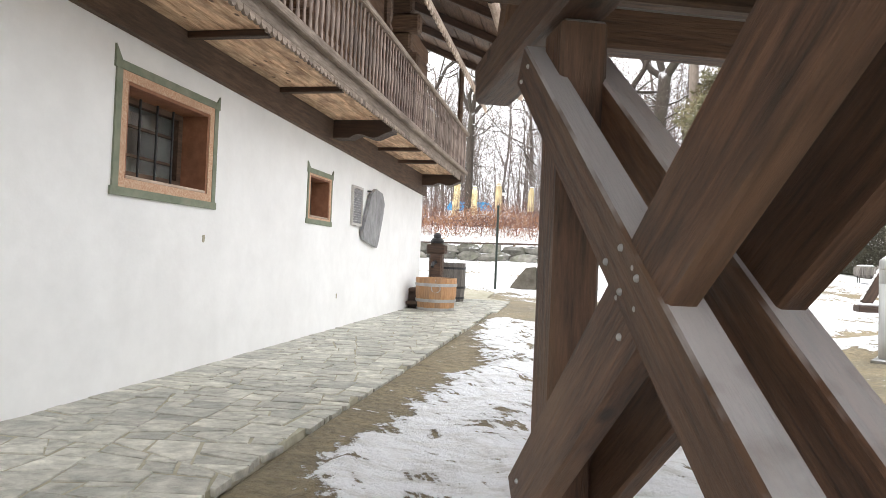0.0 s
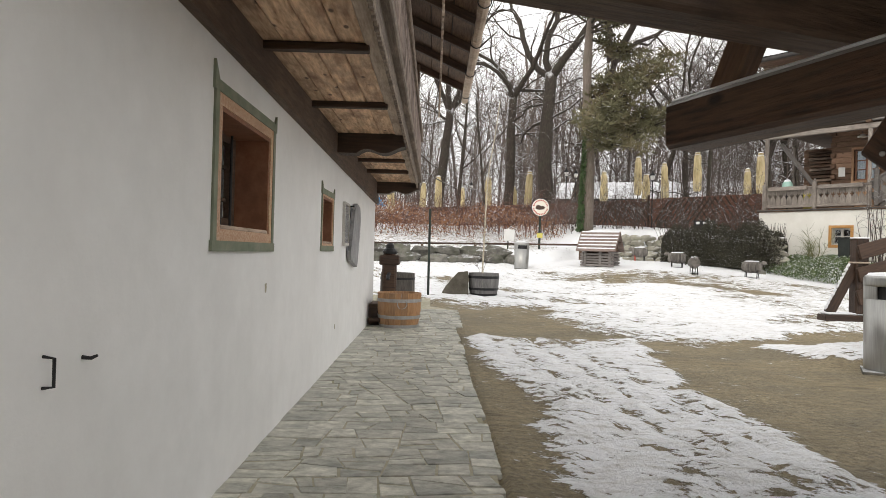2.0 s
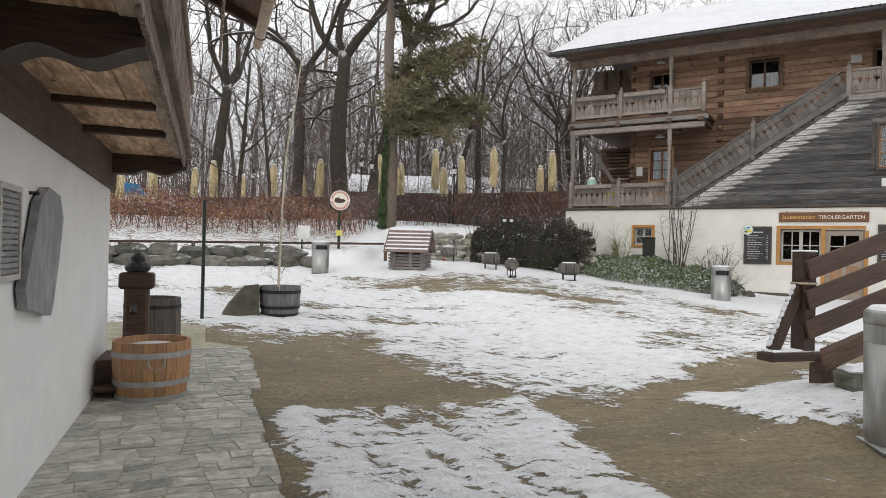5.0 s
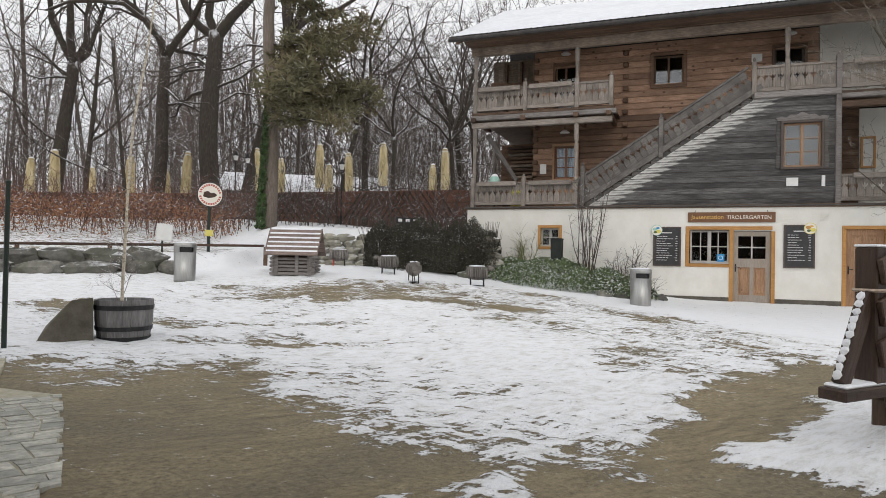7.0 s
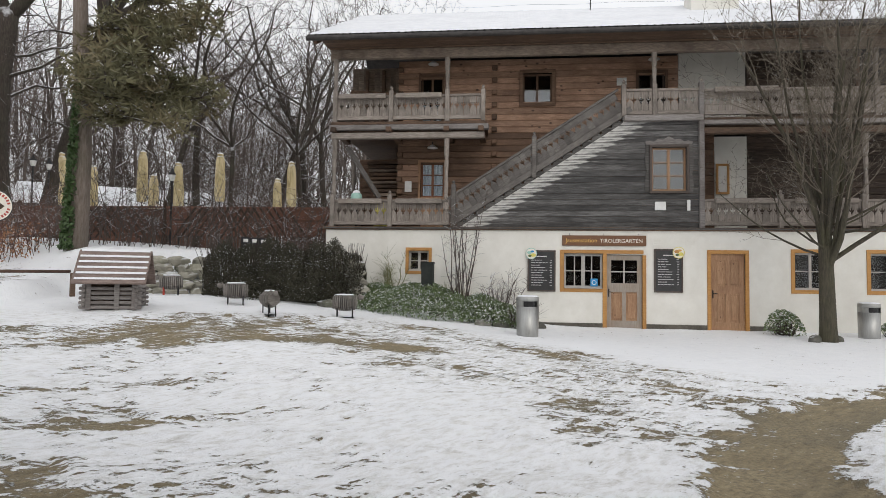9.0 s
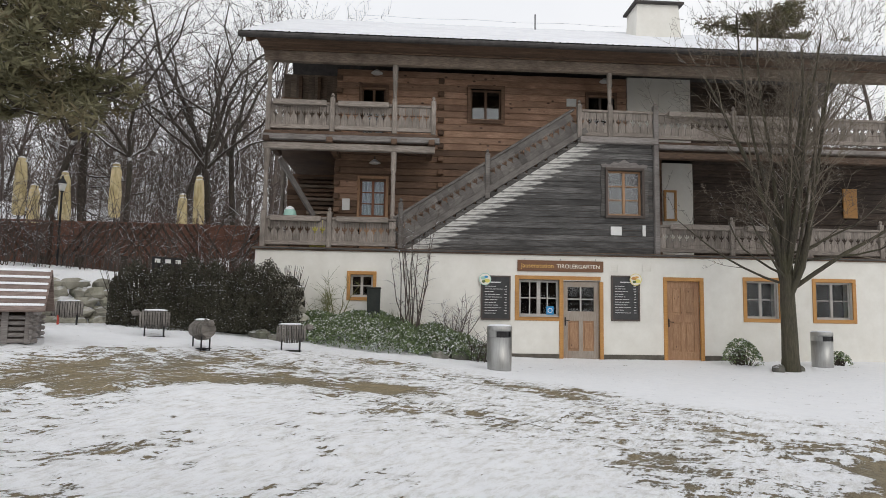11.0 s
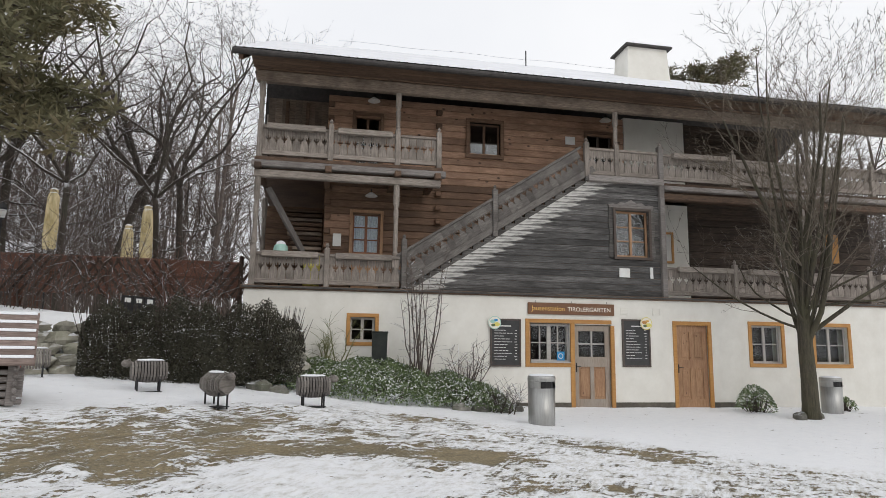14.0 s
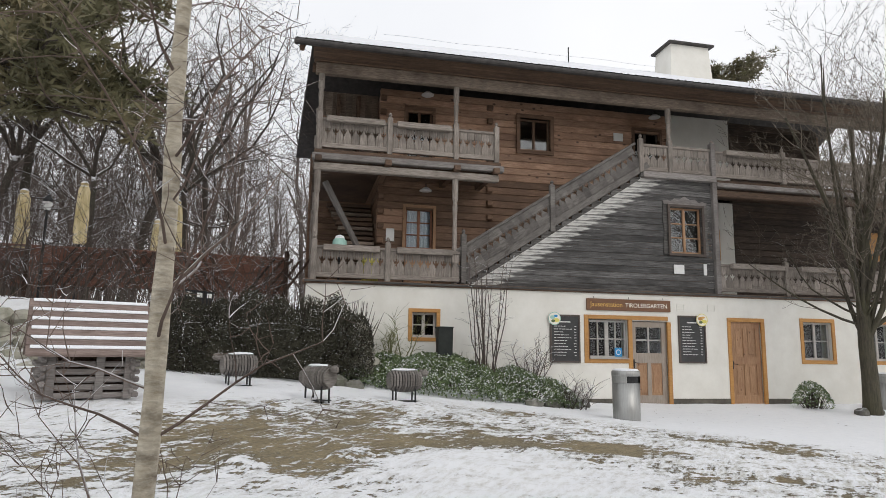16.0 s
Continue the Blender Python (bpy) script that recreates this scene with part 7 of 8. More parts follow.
for _ in range(15000):
    x = rnd.uniform(-15, 4.3) if rnd.random() < 0.8 else rnd.uniform(-15, 1)
    y = rnd.uniform(28.5, 33.5) - (0.6 * (x - 4) if x > 4 else 0)
    z = ground_z(x, y) + rnd.random() ** 0.7 * (1.15 + 0.25 * math.sin(x * 1.3))
    leaf_quads(dl, (x, y, z), 0.05, rnd, 0.3)
tagged(part("beech_leaves", dl, dry_leaf), "withered rust-brown leaves hanging in the bushes below the fence", "leaves", kind="stuff")

# ---- fence, umbrellas and buildings on the terrace ----
fence = thing("garden_fence", pose(0, 0, 0), "long red-brown wooden fence of slanting slats on the terrace", "fence")
LINE = [Vector(p) for p in ((-14.0, 39.2), (-8.0, 38.8), (-3.0, 38.2), (1.0, 37.2), (5.1, 35.4), (9.0, 32.4), (13.5, 27.5))]
pitch = 0
slat_me = Shape().box(-0.035, 0.035, -0.012, 0.012, 0, 1.45, 0.006).data("slat")
panel_k = 0
for a, b2 in zip(LINE[:-1], LINE[1:]):
    ln = (b2 - a).length
    turn = math.degrees(math.atan2(b2.y - a.y, b2.x - a.x))
    base = lambda t: 2.75 + 0.25 * smooth_step(0, 10, (a.lerp(b2, t)).x) - 0.65 * smooth_step(0, -10, (a.lerp(b2, t)).x)
    for z in (0.12, 0.62, 1.08):
        beam("fence_rail", (a.x, a.y, base(0) + z), (b2.x, b2.y, base(1) + z), 0.03, 0.07, fence_wood, fence, 0.006)
    n = int(ln / 0.24)
    for k in range(n):
        p = a.lerp(b2, (k + 0.5) / n)
        lean = 35 if (int(p.x * 0.55) % 2) else -35
        part("slat", slat_me, dark_wood, fence, Matrix.Translation((p.x, p.y, base((k + 0.5) / n) - 0.05)) @ pose(0, 0, 0, 0, 0, turn) @ pose(0, -0.03, 0, 0, lean, 0) @ Matrix.Diagonal((1, 1, 0.95, 1)))
    part("backing", Shape().box(0, ln, 0.02, 0.035, 0.05, 1.05), fence_wood, fence, Matrix.Translation((a.x, a.y, base(0.5))) @ pose(0, 0, 0, 0, 0, turn))
    part("fence_post", Shape().box(-0.05, 0.05, -0.05, 0.05, -0.6, 1.3, 0.01), dark_wood, fence, Matrix.Translation((b2.x, b2.y, base(1))))

cover = Shape()
vs, fs = [], []
profile = ((0.0, 0.17), (0.08, 0.21), (0.5, 0.225), (1.0, 0.22), (1.6, 0.2), (2.05, 0.185), (2.2, 0.15), (2.24, 0.12), (2.34, 0.14), (2.42, 0.06))
for j, (z, r) in enumerate(profile):
    for i in range(12):
        a = 2 * math.pi * i / 12
        q = r / max(abs(math.cos(a)), abs(math.sin(a))) ** 0.75 * (1 + 0.05 * math.sin(7 * i + 3 * j) - (0.1 if i % 3 == 0 else 0))
        vs.append((q * math.cos(a), q * math.sin(a), z))
for k in range(len(profile) - 1):
    fs += [(k * 12 + i, k * 12 + (i + 1) % 12, (k + 1) * 12 + (i + 1) % 12, (k + 1) * 12 + i) for i in range(12)]
fs += [tuple(reversed(range(12))), tuple(range((len(profile) - 1) * 12, len(profile) * 12))]
cover_me = cover.add(vs, fs).data("cover")
pole_me = Shape().tube([(0, 0, -2.6), (0, 0, 0.1)], [0.03, 0.03], 8).data("pole")
strap_me = Shape().lathe([(0.225, 1.0), (0.232, 1.0), (0.232, 1.06), (0.225, 1.06)], 12, cap=False).data("strap")
UMBRELLAS = ((-2.32, 39.26, 5.37), (-1.36, 39.26, 5.77), (-0.02, 39.26, 5.16), (1.56, 39.18, 5.8), (3.16, 39.0, 5.27), (3.94, 38.92, 6.18), (4.95, 38.74, 5.85), (7.16, 38.22, 6.58), (8.21, 37.96, 6.14), (9.99, 37.35, 6.95), (10.43, 37.18, 5.97), (11.38, 36.83, 6.59), (12.91, 36.13, 7.14), (15.17, 35.0, 6.15), (15.69, 34.65, 6.97), (-4.15, 39.0, 5.57), (-5.63, 38.74, 5.31), (-6.76, 38.74, 5.66))
for k, (x, y, top) in enumerate(UMBRELLAS):
    um = thing("parasol", Matrix.Translation((x, y, top - 2.2)) @ Matrix.Scale(0.91, 4) @ pose(0, 0, 0, 2 * math.sin(k), 2 * math.cos(3 * k), 40 * k), "closed yellowish garden parasol with snow on its tip", "parasol", "parasols on the terrace")
    part("cover", cover_me, cover_cloth, um)
    part("pole", pole_me, black_iron, um)
    part("strap", strap_me, cover_cloth, um)
hall = thing("snowy_hall", Matrix.Translation((15.2, 50.9, 3.4)) @ pose(0, 0, 0, 0, 0, -20), "low wooden hall with a snow-covered roof among the trees", "house")
part("wall", Shape().box(-6.9, 6.9, 0, 4.5, -1.0, 2.3), fence_wood, hall)
part("roof", Shape().prism([(-0.6, 2.35), (2.25, 3.85), (5.1, 2.35), (5.1, 2.2), (-0.6, 2.2)], -7.2, 7.2), dark_tile, hall, pose(0, 0, 0, 0, 0, 90) @ Matrix.Translation((0, 0, 0)))
part("roof_snow", Shape().prism([(-0.66, 2.36), (2.25, 3.87), (5.16, 2.36), (5.1, 2.46), (2.25, 3.97), (-0.6, 2.46)], -7.25, 7.25), snow_mat, hall, pose(0, 0, 0, 0, 0, 90))
kiosk = thing("blue_kiosk", Matrix.Translation((-6.2, 41.6, 3.05)), "bright blue and white market stall on the terrace", "stall")
part("body", Shape().box(-1.4, 1.4, -0.8, 0.8, -0.2, 0.9, 0.02), white_paint, kiosk)
part("roof", Shape().prism([(-1.55, 0.9), (1.55, 0.9), (1.2, 1.45), (-1.2, 1.45)], -0.95, 0.95), blue_paint, kiosk)


def lantern(x, y, h, base):
    ln = thing("lantern_post", Matrix.Translation((x, y, base)), "black iron lantern on a post by the fence", "lamp", "lanterns on the terrace")
    part("post", Shape().tube([(0, 0, -0.5), (0, 0, h)], [0.035, 0.03], 8), black_iron, ln)
    part("lamp_body", Shape().lathe([(0.06, h), (0.13, h + 0.3), (0.05, h + 0.42), (0.02, h + 0.5)], 6), black_iron, ln)
    part("lamp_glass", Shape().lathe([(0.075, h + 0.04), (0.125, h + 0.26)], 6, cap=False), white_paint, ln)


for x, y, h, b0 in ((5.9, 37.4, 2.7, 3.0), (6.4, 37.2, 2.6, 3.0), (8.9, 31.6, 2.5, 2.4), (-4.0, 40.0, 2.0, 2.8), (0.6, 39.5, 2.0, 3.0)):
    lantern(x, y, h, b0)

# ---- rock wall, hand rail, sign and bins at the back of the yard ----
rw = thing("rock_wall", pose(0, 0, 0), "low dry wall of snow-topped dark rocks edging the yard", "wall")
rnd = random.Random(17)
for row in range(2):
    x = -9.0 + 0.2 * row
    while x < 1.7 - 0.4 * row:
        w, h = rnd.uniform(0.32, 0.66), rnd.uniform(0.15, 0.2)
        y = 23.75 + 0.16 * row + rnd.uniform(-0.05, 0.05)
        part("stone", Shape().rock(0, 0, 0, w, 0.26, h * 1.1, rnd.random(), 0.22, 8, 5, 0.8), field_stone, rw, Matrix.Translation((x, y, ground_z(x, 23.6) + 0.12 + 0.27 * row)) @ pose(0, 0, 0, rnd.uniform(-6, 6), rnd.uniform(-8, 8), rnd.uniform(-10, 10)))
        x += w * 1.85
hr = thing("hand_rail", pose(0, 0, 0), "dark horizontal rail on short wooden posts behind the rocks", "railing")
for k in range(7):
    x0, x1 = -10.0 + 2.0 * k, -8.0 + 2.0 * k
    z = lambda x: 1.52 + 0.015 * (x + 3)
    beam("rail", (x0, 24.9, z(x0)), (x1, 24.9 + (0.25 if k == 6 else 0), z(x1)), 0.07, 0.07, dark_wood, hr, 0.02)
    part("rail_post", Shape().box(-0.05, 0.05, -0.05, 0.05, -0.6, 0, 0.01), old_wood, hr, Matrix.Translation((x1, 24.97, z(x1) - 0.03)))
sp = thing("round_sign_post", Matrix.Translation((2.5, 25.4, ground_z(2.5, 25.4))), "round white sign with a dark emblem on a green steel post", "sign")
gzs = ground_z(2.5, 25.4)
part("post", Shape().tube([(0, 0, -0.3), (0, 0, 2.75 - gzs + 0.3)], [0.045, 0.045], 10), green_iron, sp)
zc = 3.03 - gzs
sd = part("disc", Shape().lathe([(0.33, 0), (0.335, 0.01), (0.335, 0.03), (0.33, 0.04)], 36), letter_cream, sp, Matrix.Translation((0, -0.05, zc)) @ pose(0, 0, 0, 90, 0, 0))
part("rim", Shape().lathe([(0.345, -0.005), (0.355, 0.02), (0.345, 0.045), (0.33, 0.045), (0.33, -0.005)], 36, cap=False), black_iron, sd)
for k in range(26):
    if k not in (0, 13):
        a = 2 * math.pi * k / 26
        part("mark", Shape().box(-0.02, 0.02, -0.028, 0.028, 0.041, 0.044), red_paint, sd, pose(0, 0, 0, 0, 0, math.degrees(a) + 90) @ Matrix.Translation((0, 0.27, 0)))
part("emblem", Shape().prism([(-0.19, -0.06), (-0.05, -0.1), (0.12, -0.07), (0.19, 0.0), (0.1, 0.06), (0.02, 0.04), (-0.06, 0.1), (-0.17, 0.06)], -0.096, -0.091), dark_wood, sp, Matrix.Translation((0, 0, zc)))
part("small_plate", Shape().box(-0.11, 0.11, -0.06, -0.05, 1.95 - gzs - 0.09, 1.95 - gzs + 0.09), yellow_paint, sp)
wp = thing("info_panel", Matrix.Translation((1.25, 25.0, ground_z(1.25, 25.0))), "white blank-backed information panel on a short post", "sign")
part("panel", Shape().box(-0.2, 0.2, -0.02, 0.02, 0.35, 0.8, 0.01), white_paint, wp, pose(0, 0, 0, 0, 4, 0))
part("post", Shape().tube([(0, 0.04, -0.2), (0, 0.04, 0.7)], [0.025, 0.025], 8), green_iron, wp)


def litter_bin(x, y, turn, label, size=1.0):
    b = thing("litter_bin", on_ground(x, y, -0.01, turn) @ Matrix.Scale(size, 4), label, "bin", "steel litter bins")
    part("body", Shape().lathe([(0.235, 0.0), (0.24, 0.03), (0.25, 0.68)], 32), steel, b, None, "", True)
    ring = Shape()
    n = 40
    vs, fs = [], []
    for i in range(n + 1):
        a = math.pi * (1.5 + 0.22) + (2 * math.pi - 0.44 * math.pi) * i / n
        for r, z in ((0.25, 0.68), (0.252, 0.8), (0.235, 0.8), (0.235, 0.68)):
            vs.append((r * math.cos(a), r * math.sin(a), z))
    for i in range(n):
        fs += [(4 * i + k, 4 * i + 4 + k, 4 * i + 4 + (k + 1) % 4, 4 * i + (k + 1) % 4) for k in range(4)]
    part("collar", ring.add(vs, fs), steel, b)
    part("slot", Shape().lathe([(0.22, 0.67), (0.22, 0.81)], 24), black_iron, b)
    part("rim", Shape().lathe([(0.252, 0.8), (0.256, 0.82), (0.254, 0.88), (0.24, 0.9)], 32), steel, b, None, "", True)
    part("snow_top", Shape().lathe([(0.236, 0.9), (0.21, 0.925), (0.08, 0.935)], 24), snow_mat, b)
    part("ground_plate", Shape().box(-0.26, 0.3, -0.28, 0.26, -0.02, 0.012, 0.004), field_stone, b)
    return b


litter_bin(11.03, 17.38, -35, "brushed steel litter bin in the snow before the tavern")
litter_bin(18.5, 12.45, -40, "brushed steel litter bin against the tavern's base wall")
litter_bin(1.45, 22.6, 0, "brushed steel litter bin before the rock wall")
litter_bin(3.42, 7.33, -30, "brushed steel litter bin beside the wooden ramp", 1.14)

# the slatted hut
hut_slat = surf("reddish_grey_slat_wood", (0.14, 0.1, 0.085), (0.32, 0.25, 0.22), 5, GRAIN, 0.85, 0.4, (0.09, 0.06, 0.05), 1.8, 0.6, vary=0.2)
hut = thing("play_hut", on_ground(4.2, 22.8, 0.0, -30) @ Matrix.Diagonal((0.8, 0.8, 0.94, 1)), "small weathered log hut with a snow-striped slatted roof", "hut")
for k in range(5):
    z = 0.05 + 0.1 * k
    for y in (-0.5, 0.5):
        beam("log", (-0.72, y, z), (0.72, y, z), 0.08, 0.075, grey_wood, hut, 0.02)
    for x in (-0.6, 0.6):
        beam("log", (x, -0.62, z + 0.05), (x, 0.62, z + 0.05), 0.08, 0.075, grey_wood, hut, 0.02)
for x in (-0.5, 0.15, 0.55):
    part("upright", Shape().box(x - 0.06, x + 0.06, -0.57, -0.545, 0.0, 0.62, 0.008), grey_wood, hut)
for x in (-0.6, 0.6):
    part("gable", Shape().prism([(-0.6, 0.58), (0.6, 0.58), (0, 1.22)], -0.02, 0.02), old_wood, hut, Matrix.Translation((x, 0, 0)) @ pose(0, 0, 0, 0, 0, 90))
for side in (-1, 1):
    for k in range(6):
        t = (k + 0.5) / 6
        y, z = side * (0.78 - 0.76 * t), 0.55 + 0.73 * t
        sn = part("roof_slat", Shape().box(-0.85, 0.85, -0.09, 0.09, -0.02, 0.02, 0.006), hut_slat, hut, Matrix.Translation((0, y, z)) @ pose(0, 0, 0, -side * 38, 0, 0))
        part("slat_snow", Shape().box(-0.8, 0.82, -0.085 if side > 0 else 0.02, -0.02 if side > 0 else 0.085, 0.02, 0.036, 0.008), snow_mat, sn)
part("inside", Shape().box(-0.5, 0.5, -0.4, 0.4, 0.0, 0.55), dark_wood, hut)


sheep_wood = surf("weathered_slat_wood", (0.1, 0.09, 0.08), (0.25, 0.23, 0.21), 6, GRAIN, 0.85, 0.4, (0.07, 0.06, 0.052), 2.0, 0.7, vary=0.3)


def wooden_sheep(x, y, turn, label, red=False):
    s = thing("wooden_sheep", on_ground(x, y, 0.0, turn) @ Matrix.Scale(0.86, 4), label, "sculpture", "wooden sheep in the snow")
    for k in range(12):
        t = k / 11 * 2 - 1
        w, h = 0.13 + 0.065 * math.sqrt(max(0, 1 - t * t * 0.85)), 0.12 + 0.1 * math.sqrt(max(0, 1 - t * t * 0.8))
        out = [(w * math.cos(a), 0.42 + h * math.sin(a) + 0.015 * math.sin(5 * a)) for a in np.linspace(0, 2 * math.pi, 15)[:-1]]
        part("body_slat", Shape().prism(out, -0.02, 0.02), sheep_wood, s, Matrix.Translation((t * 0.3, 0, 0)) @ pose(0, 0, 0, 0, 0, 90))
    for lx in (-0.2, 0.2):
        for ly in (-0.09, 0.09):
            part("leg", Shape().tube([(lx, ly, -0.03), (lx, ly, 0.34)], [0.016, 0.018], 6), red_paint if red and lx > 0 else black_iron, s)
    part("base_plate", Shape().box(-0.24, 0.24, -0.12, 0.12, 0.02, 0.035, 0.004), black_iron, s)
    part("head", Shape().rock(0.4, 0, 0.56, 0.1, 0.06, 0.07, 3, 0.05, 9, 6, 0.2), sheep_wood, s)
    for ly in (-0.07, 0.07):
        part("horn", Shape().tube([(0.37, ly * 0.6, 0.61), (0.36, ly * 1.6, 0.64), (0.4, ly * 1.9, 0.6)], [0.014, 0.012, 0.006], 5), sheep_wood, s)
    part("back_snow", Shape().rock(0, 0, 0.62, 0.26, 0.11, 0.03, 5, 0.1, 9, 4, 0.2), snow_mat, s)


wooden_sheep(6.85, 22.75, 150, "slatted grey wooden sheep with snow on its back")
wooden_sheep(6.78, 21.1, -100, "slatted grey wooden sheep seen end-on in the snow")
wooden_sheep(8.35, 20.5, -40, "slatted grey wooden sheep beside the evergreen shrub")
wooden_sheep(6.3, 25.1, 150, "slatted wooden sheep on red forelegs in the snow", True)

# stone retaining walls by the hedge
rt_wall = thing("retaining_wall", pose(0, 0, 0), "dry retaining wall of pale mossy stones behind the hut", "wall")
rnd = random.Random(23)
for row in range(5):
    t = 0.02 * row
    while t < 1:
        a = Vector((5.2, 26.8)).lerp(Vector((8.0, 25.9)), t)
        w, h = rnd.uniform(0.16, 0.32), 0.12
        part("stone", Shape().rock(0, 0, 0, w, 0.2, h * rnd.uniform(0.9, 1.1), rnd.random(), 0.2, 8, 5, 0.85), pale_stone, rt_wall, Matrix.Translation((a.x, a.y + 0.07 * row, 1.12 + 0.215 * row)) @ pose(0, 0, 0, rnd.uniform(-5, 5), rnd.uniform(-6, 6), -18 + rnd.uniform(-9, 9)))
        t += w * 1.9 / 2.95
for row in range(5):
    for k in range(3):
        a = Vector((10.35, 22.55)).lerp(Vector((10.6, 23.7)), k / 2)
        part("stone", Shape().rock(0, 0, 0, 0.26, 0.24, 0.13, rnd.random(), 0.2, 8, 5, 0.85), pale_stone, rt_wall, Matrix.Translation((a.x - 0.02 * row, a.y + 0.04 * row, 1.0 + 0.23 * row)) @ pose(0, 0, 0, rnd.uniform(-5, 5), rnd.uniform(-6, 6), rnd.uniform(-20, 20)))

hedge = thing("clipped_hedge", Matrix.Translation((8.9, 23.9, 1.0)), "dense dark evergreen hedge dusted with snow", "hedge")
rnd = random.Random(29)
hl, hw = Shape(), Shape()
hd_ = Vector((3.3, -2.5, 0)).normalized()
hn_ = Vector((hd_.y, -hd_.x, 0))
for _ in range(46000):
    t = rnd.uniform(-1, 1)
    a = rnd.uniform(-0.5, math.pi + 0.5)
    end = math.sqrt(max(0.02, 1 - abs(t) ** 5))
    lump = 1 + 0.1 * math.sin(9 * t + 2 * a) + 0.07 * math.sin(23 * t)
    rr = rnd.uniform(0.72, 1.03) * lump
    p = hd_ * (t * 2.15) + hn_ * (math.cos(a) * 0.85 * rr * end) + Vector((0, 0, 0.15 + math.sin(a) * 1.32 * rr * (0.45 + 0.55 * end)))
    if p.z > -0.05:
        leaf_quads(hl, p, 0.03, rnd, 0.15)
for _ in range(500):
    t, a = rnd.uniform(-0.98, 0.98), rnd.uniform(0, math.pi)
    p0 = hd_ * (t * 2.0)
    p1 = hd_ * (t * 2.15 + rnd.gauss(0, 0.1)) + hn_ * (math.cos(a) * 0.88) + Vector((0, 0, 0.15 + math.sin(a) * 1.38))
    hw.tube([p0, p0.lerp(p1, 0.5) + Vector((0, 0, 0.1)), p1], [0.02, 0.012, 0.004], 3, cap=False)
core = Shape().rock(0, 0, 0.4, 1.6, 0.4, 0.6, 4, 0.06, 20, 8, 0.3)
part("branchwork", hw, bark, hedge)
part("leaves", hl, hedge_leaf, hedge)
part("inner_mass", core, hedge_leaf, hedge, pose(0, 0, 0, 0, 0, math.degrees(math.atan2(hd_.y, hd_.x))))


def facade_spot(u, d):
    return HOUSE_X + FU[0] * u + FU[1] * d, HOUSE_Y + FU[1] * u - FU[0] * d


def leafy_shrub(u, d, ru, rd, h, n, seed, label):
    x, y = facade_spot(u, d)
    sh_ = thing("evergreen_shrub", Matrix.Translation((x, y, ground_z(x, y))) @ pose(0, 0, 0, 0, 0, HOUSE_TURN), label, "shrub", "shrubs on the bank")
    rnd = random.Random(seed)
    lv, stm = Shape(), Shape()
    for _ in range(int(n * 1.5)):
        a, e = rnd.uniform(0, 6.283), rnd.random()
        k = math.sqrt(rnd.random())
        px, py = ru * k * math.cos(a), -rd * k * math.sin(a)
        gx_, gy_ = facade_spot(u + px, d - py)
        top = h * math.sqrt(max(0, 1 - k * k)) * (0.85 + 0.3 * noise.noise(Vector((px * 2, py * 2, seed))))
        z = ground_z(gx_, gy_) - ground_z(x, y) + top * (1 - 0.4 * rnd.random() ** 2) + 0.04
        leaf_quads(lv, (px, py, z), 0.038, rnd, 0.5)
    for _ in range(60):
        a, k = rnd.uniform(0, 6.283), rnd.random()
        stm.tube([(0.3 * ru * k * math.cos(a), -0.3 * rd * k * math.sin(a), -0.1), (ru * k * math.cos(a) * 0.8, -rd * k * math.sin(a) * 0.8, h * 0.7 * math.sqrt(1 - k * k))], [0.014, 0.005], 4, cap=False)
    part("stem", stm, bark, sh_)
    part("leaves", lv, shrub_leaf, sh_)


leafy_shrub(3.1, 1.3, 1.7, 1.0, 0.62, 8200, 61, "low spreading evergreen shrub with snow-dusted leaves")
leafy_shrub(1.7, 1.1, 1.0, 0.8, 0.5, 3400, 62, "low evergreen shrub with snow-dusted leaves by the hedge")
leafy_shrub(4.9, 1.2, 1.2, 0.95, 0.62, 4600, 63, "low evergreen shrub with snow-dusted leaves under bare stems")
x, y = facade_spot(3.1, 0.62)
db = thing("dustbin", Matrix.Translation((x, y, ground_z(x, y) - 0.05)) @ pose(0, 0, 0, 0, 0, HOUSE_TURN), "dark green square dustbin behind the shrub", "bin")
bin_plastic = surf("dull_dark_bin_plastic", (0.012, 0.015, 0.013), (0.03, 0.035, 0.031), 5, (1, 1, 1), 0.85, 0.1)
k_top = 2.0 - ground_z(x, y) + 0.05
part("body", Shape().add([(-0.15, -0.15, 0), (0.15, -0.15, 0), (0.15, 0.15, 0), (-0.15, 0.15, 0), (-0.165, -0.165, k_top), (0.165, -0.165, k_top), (0.165, 0.165, k_top), (-0.165, 0.165, k_top)], [(3, 2, 1, 0), (4, 5, 6, 7), (0, 1, 5, 4), (1, 2, 6, 5), (2, 3, 7, 6), (3, 0, 4, 7)]), bin_plastic, db)
part("lid", Shape().box(-0.18, 0.18, -0.18, 0.18, k_top, k_top + 0.035, 0.01), bin_plastic, db)


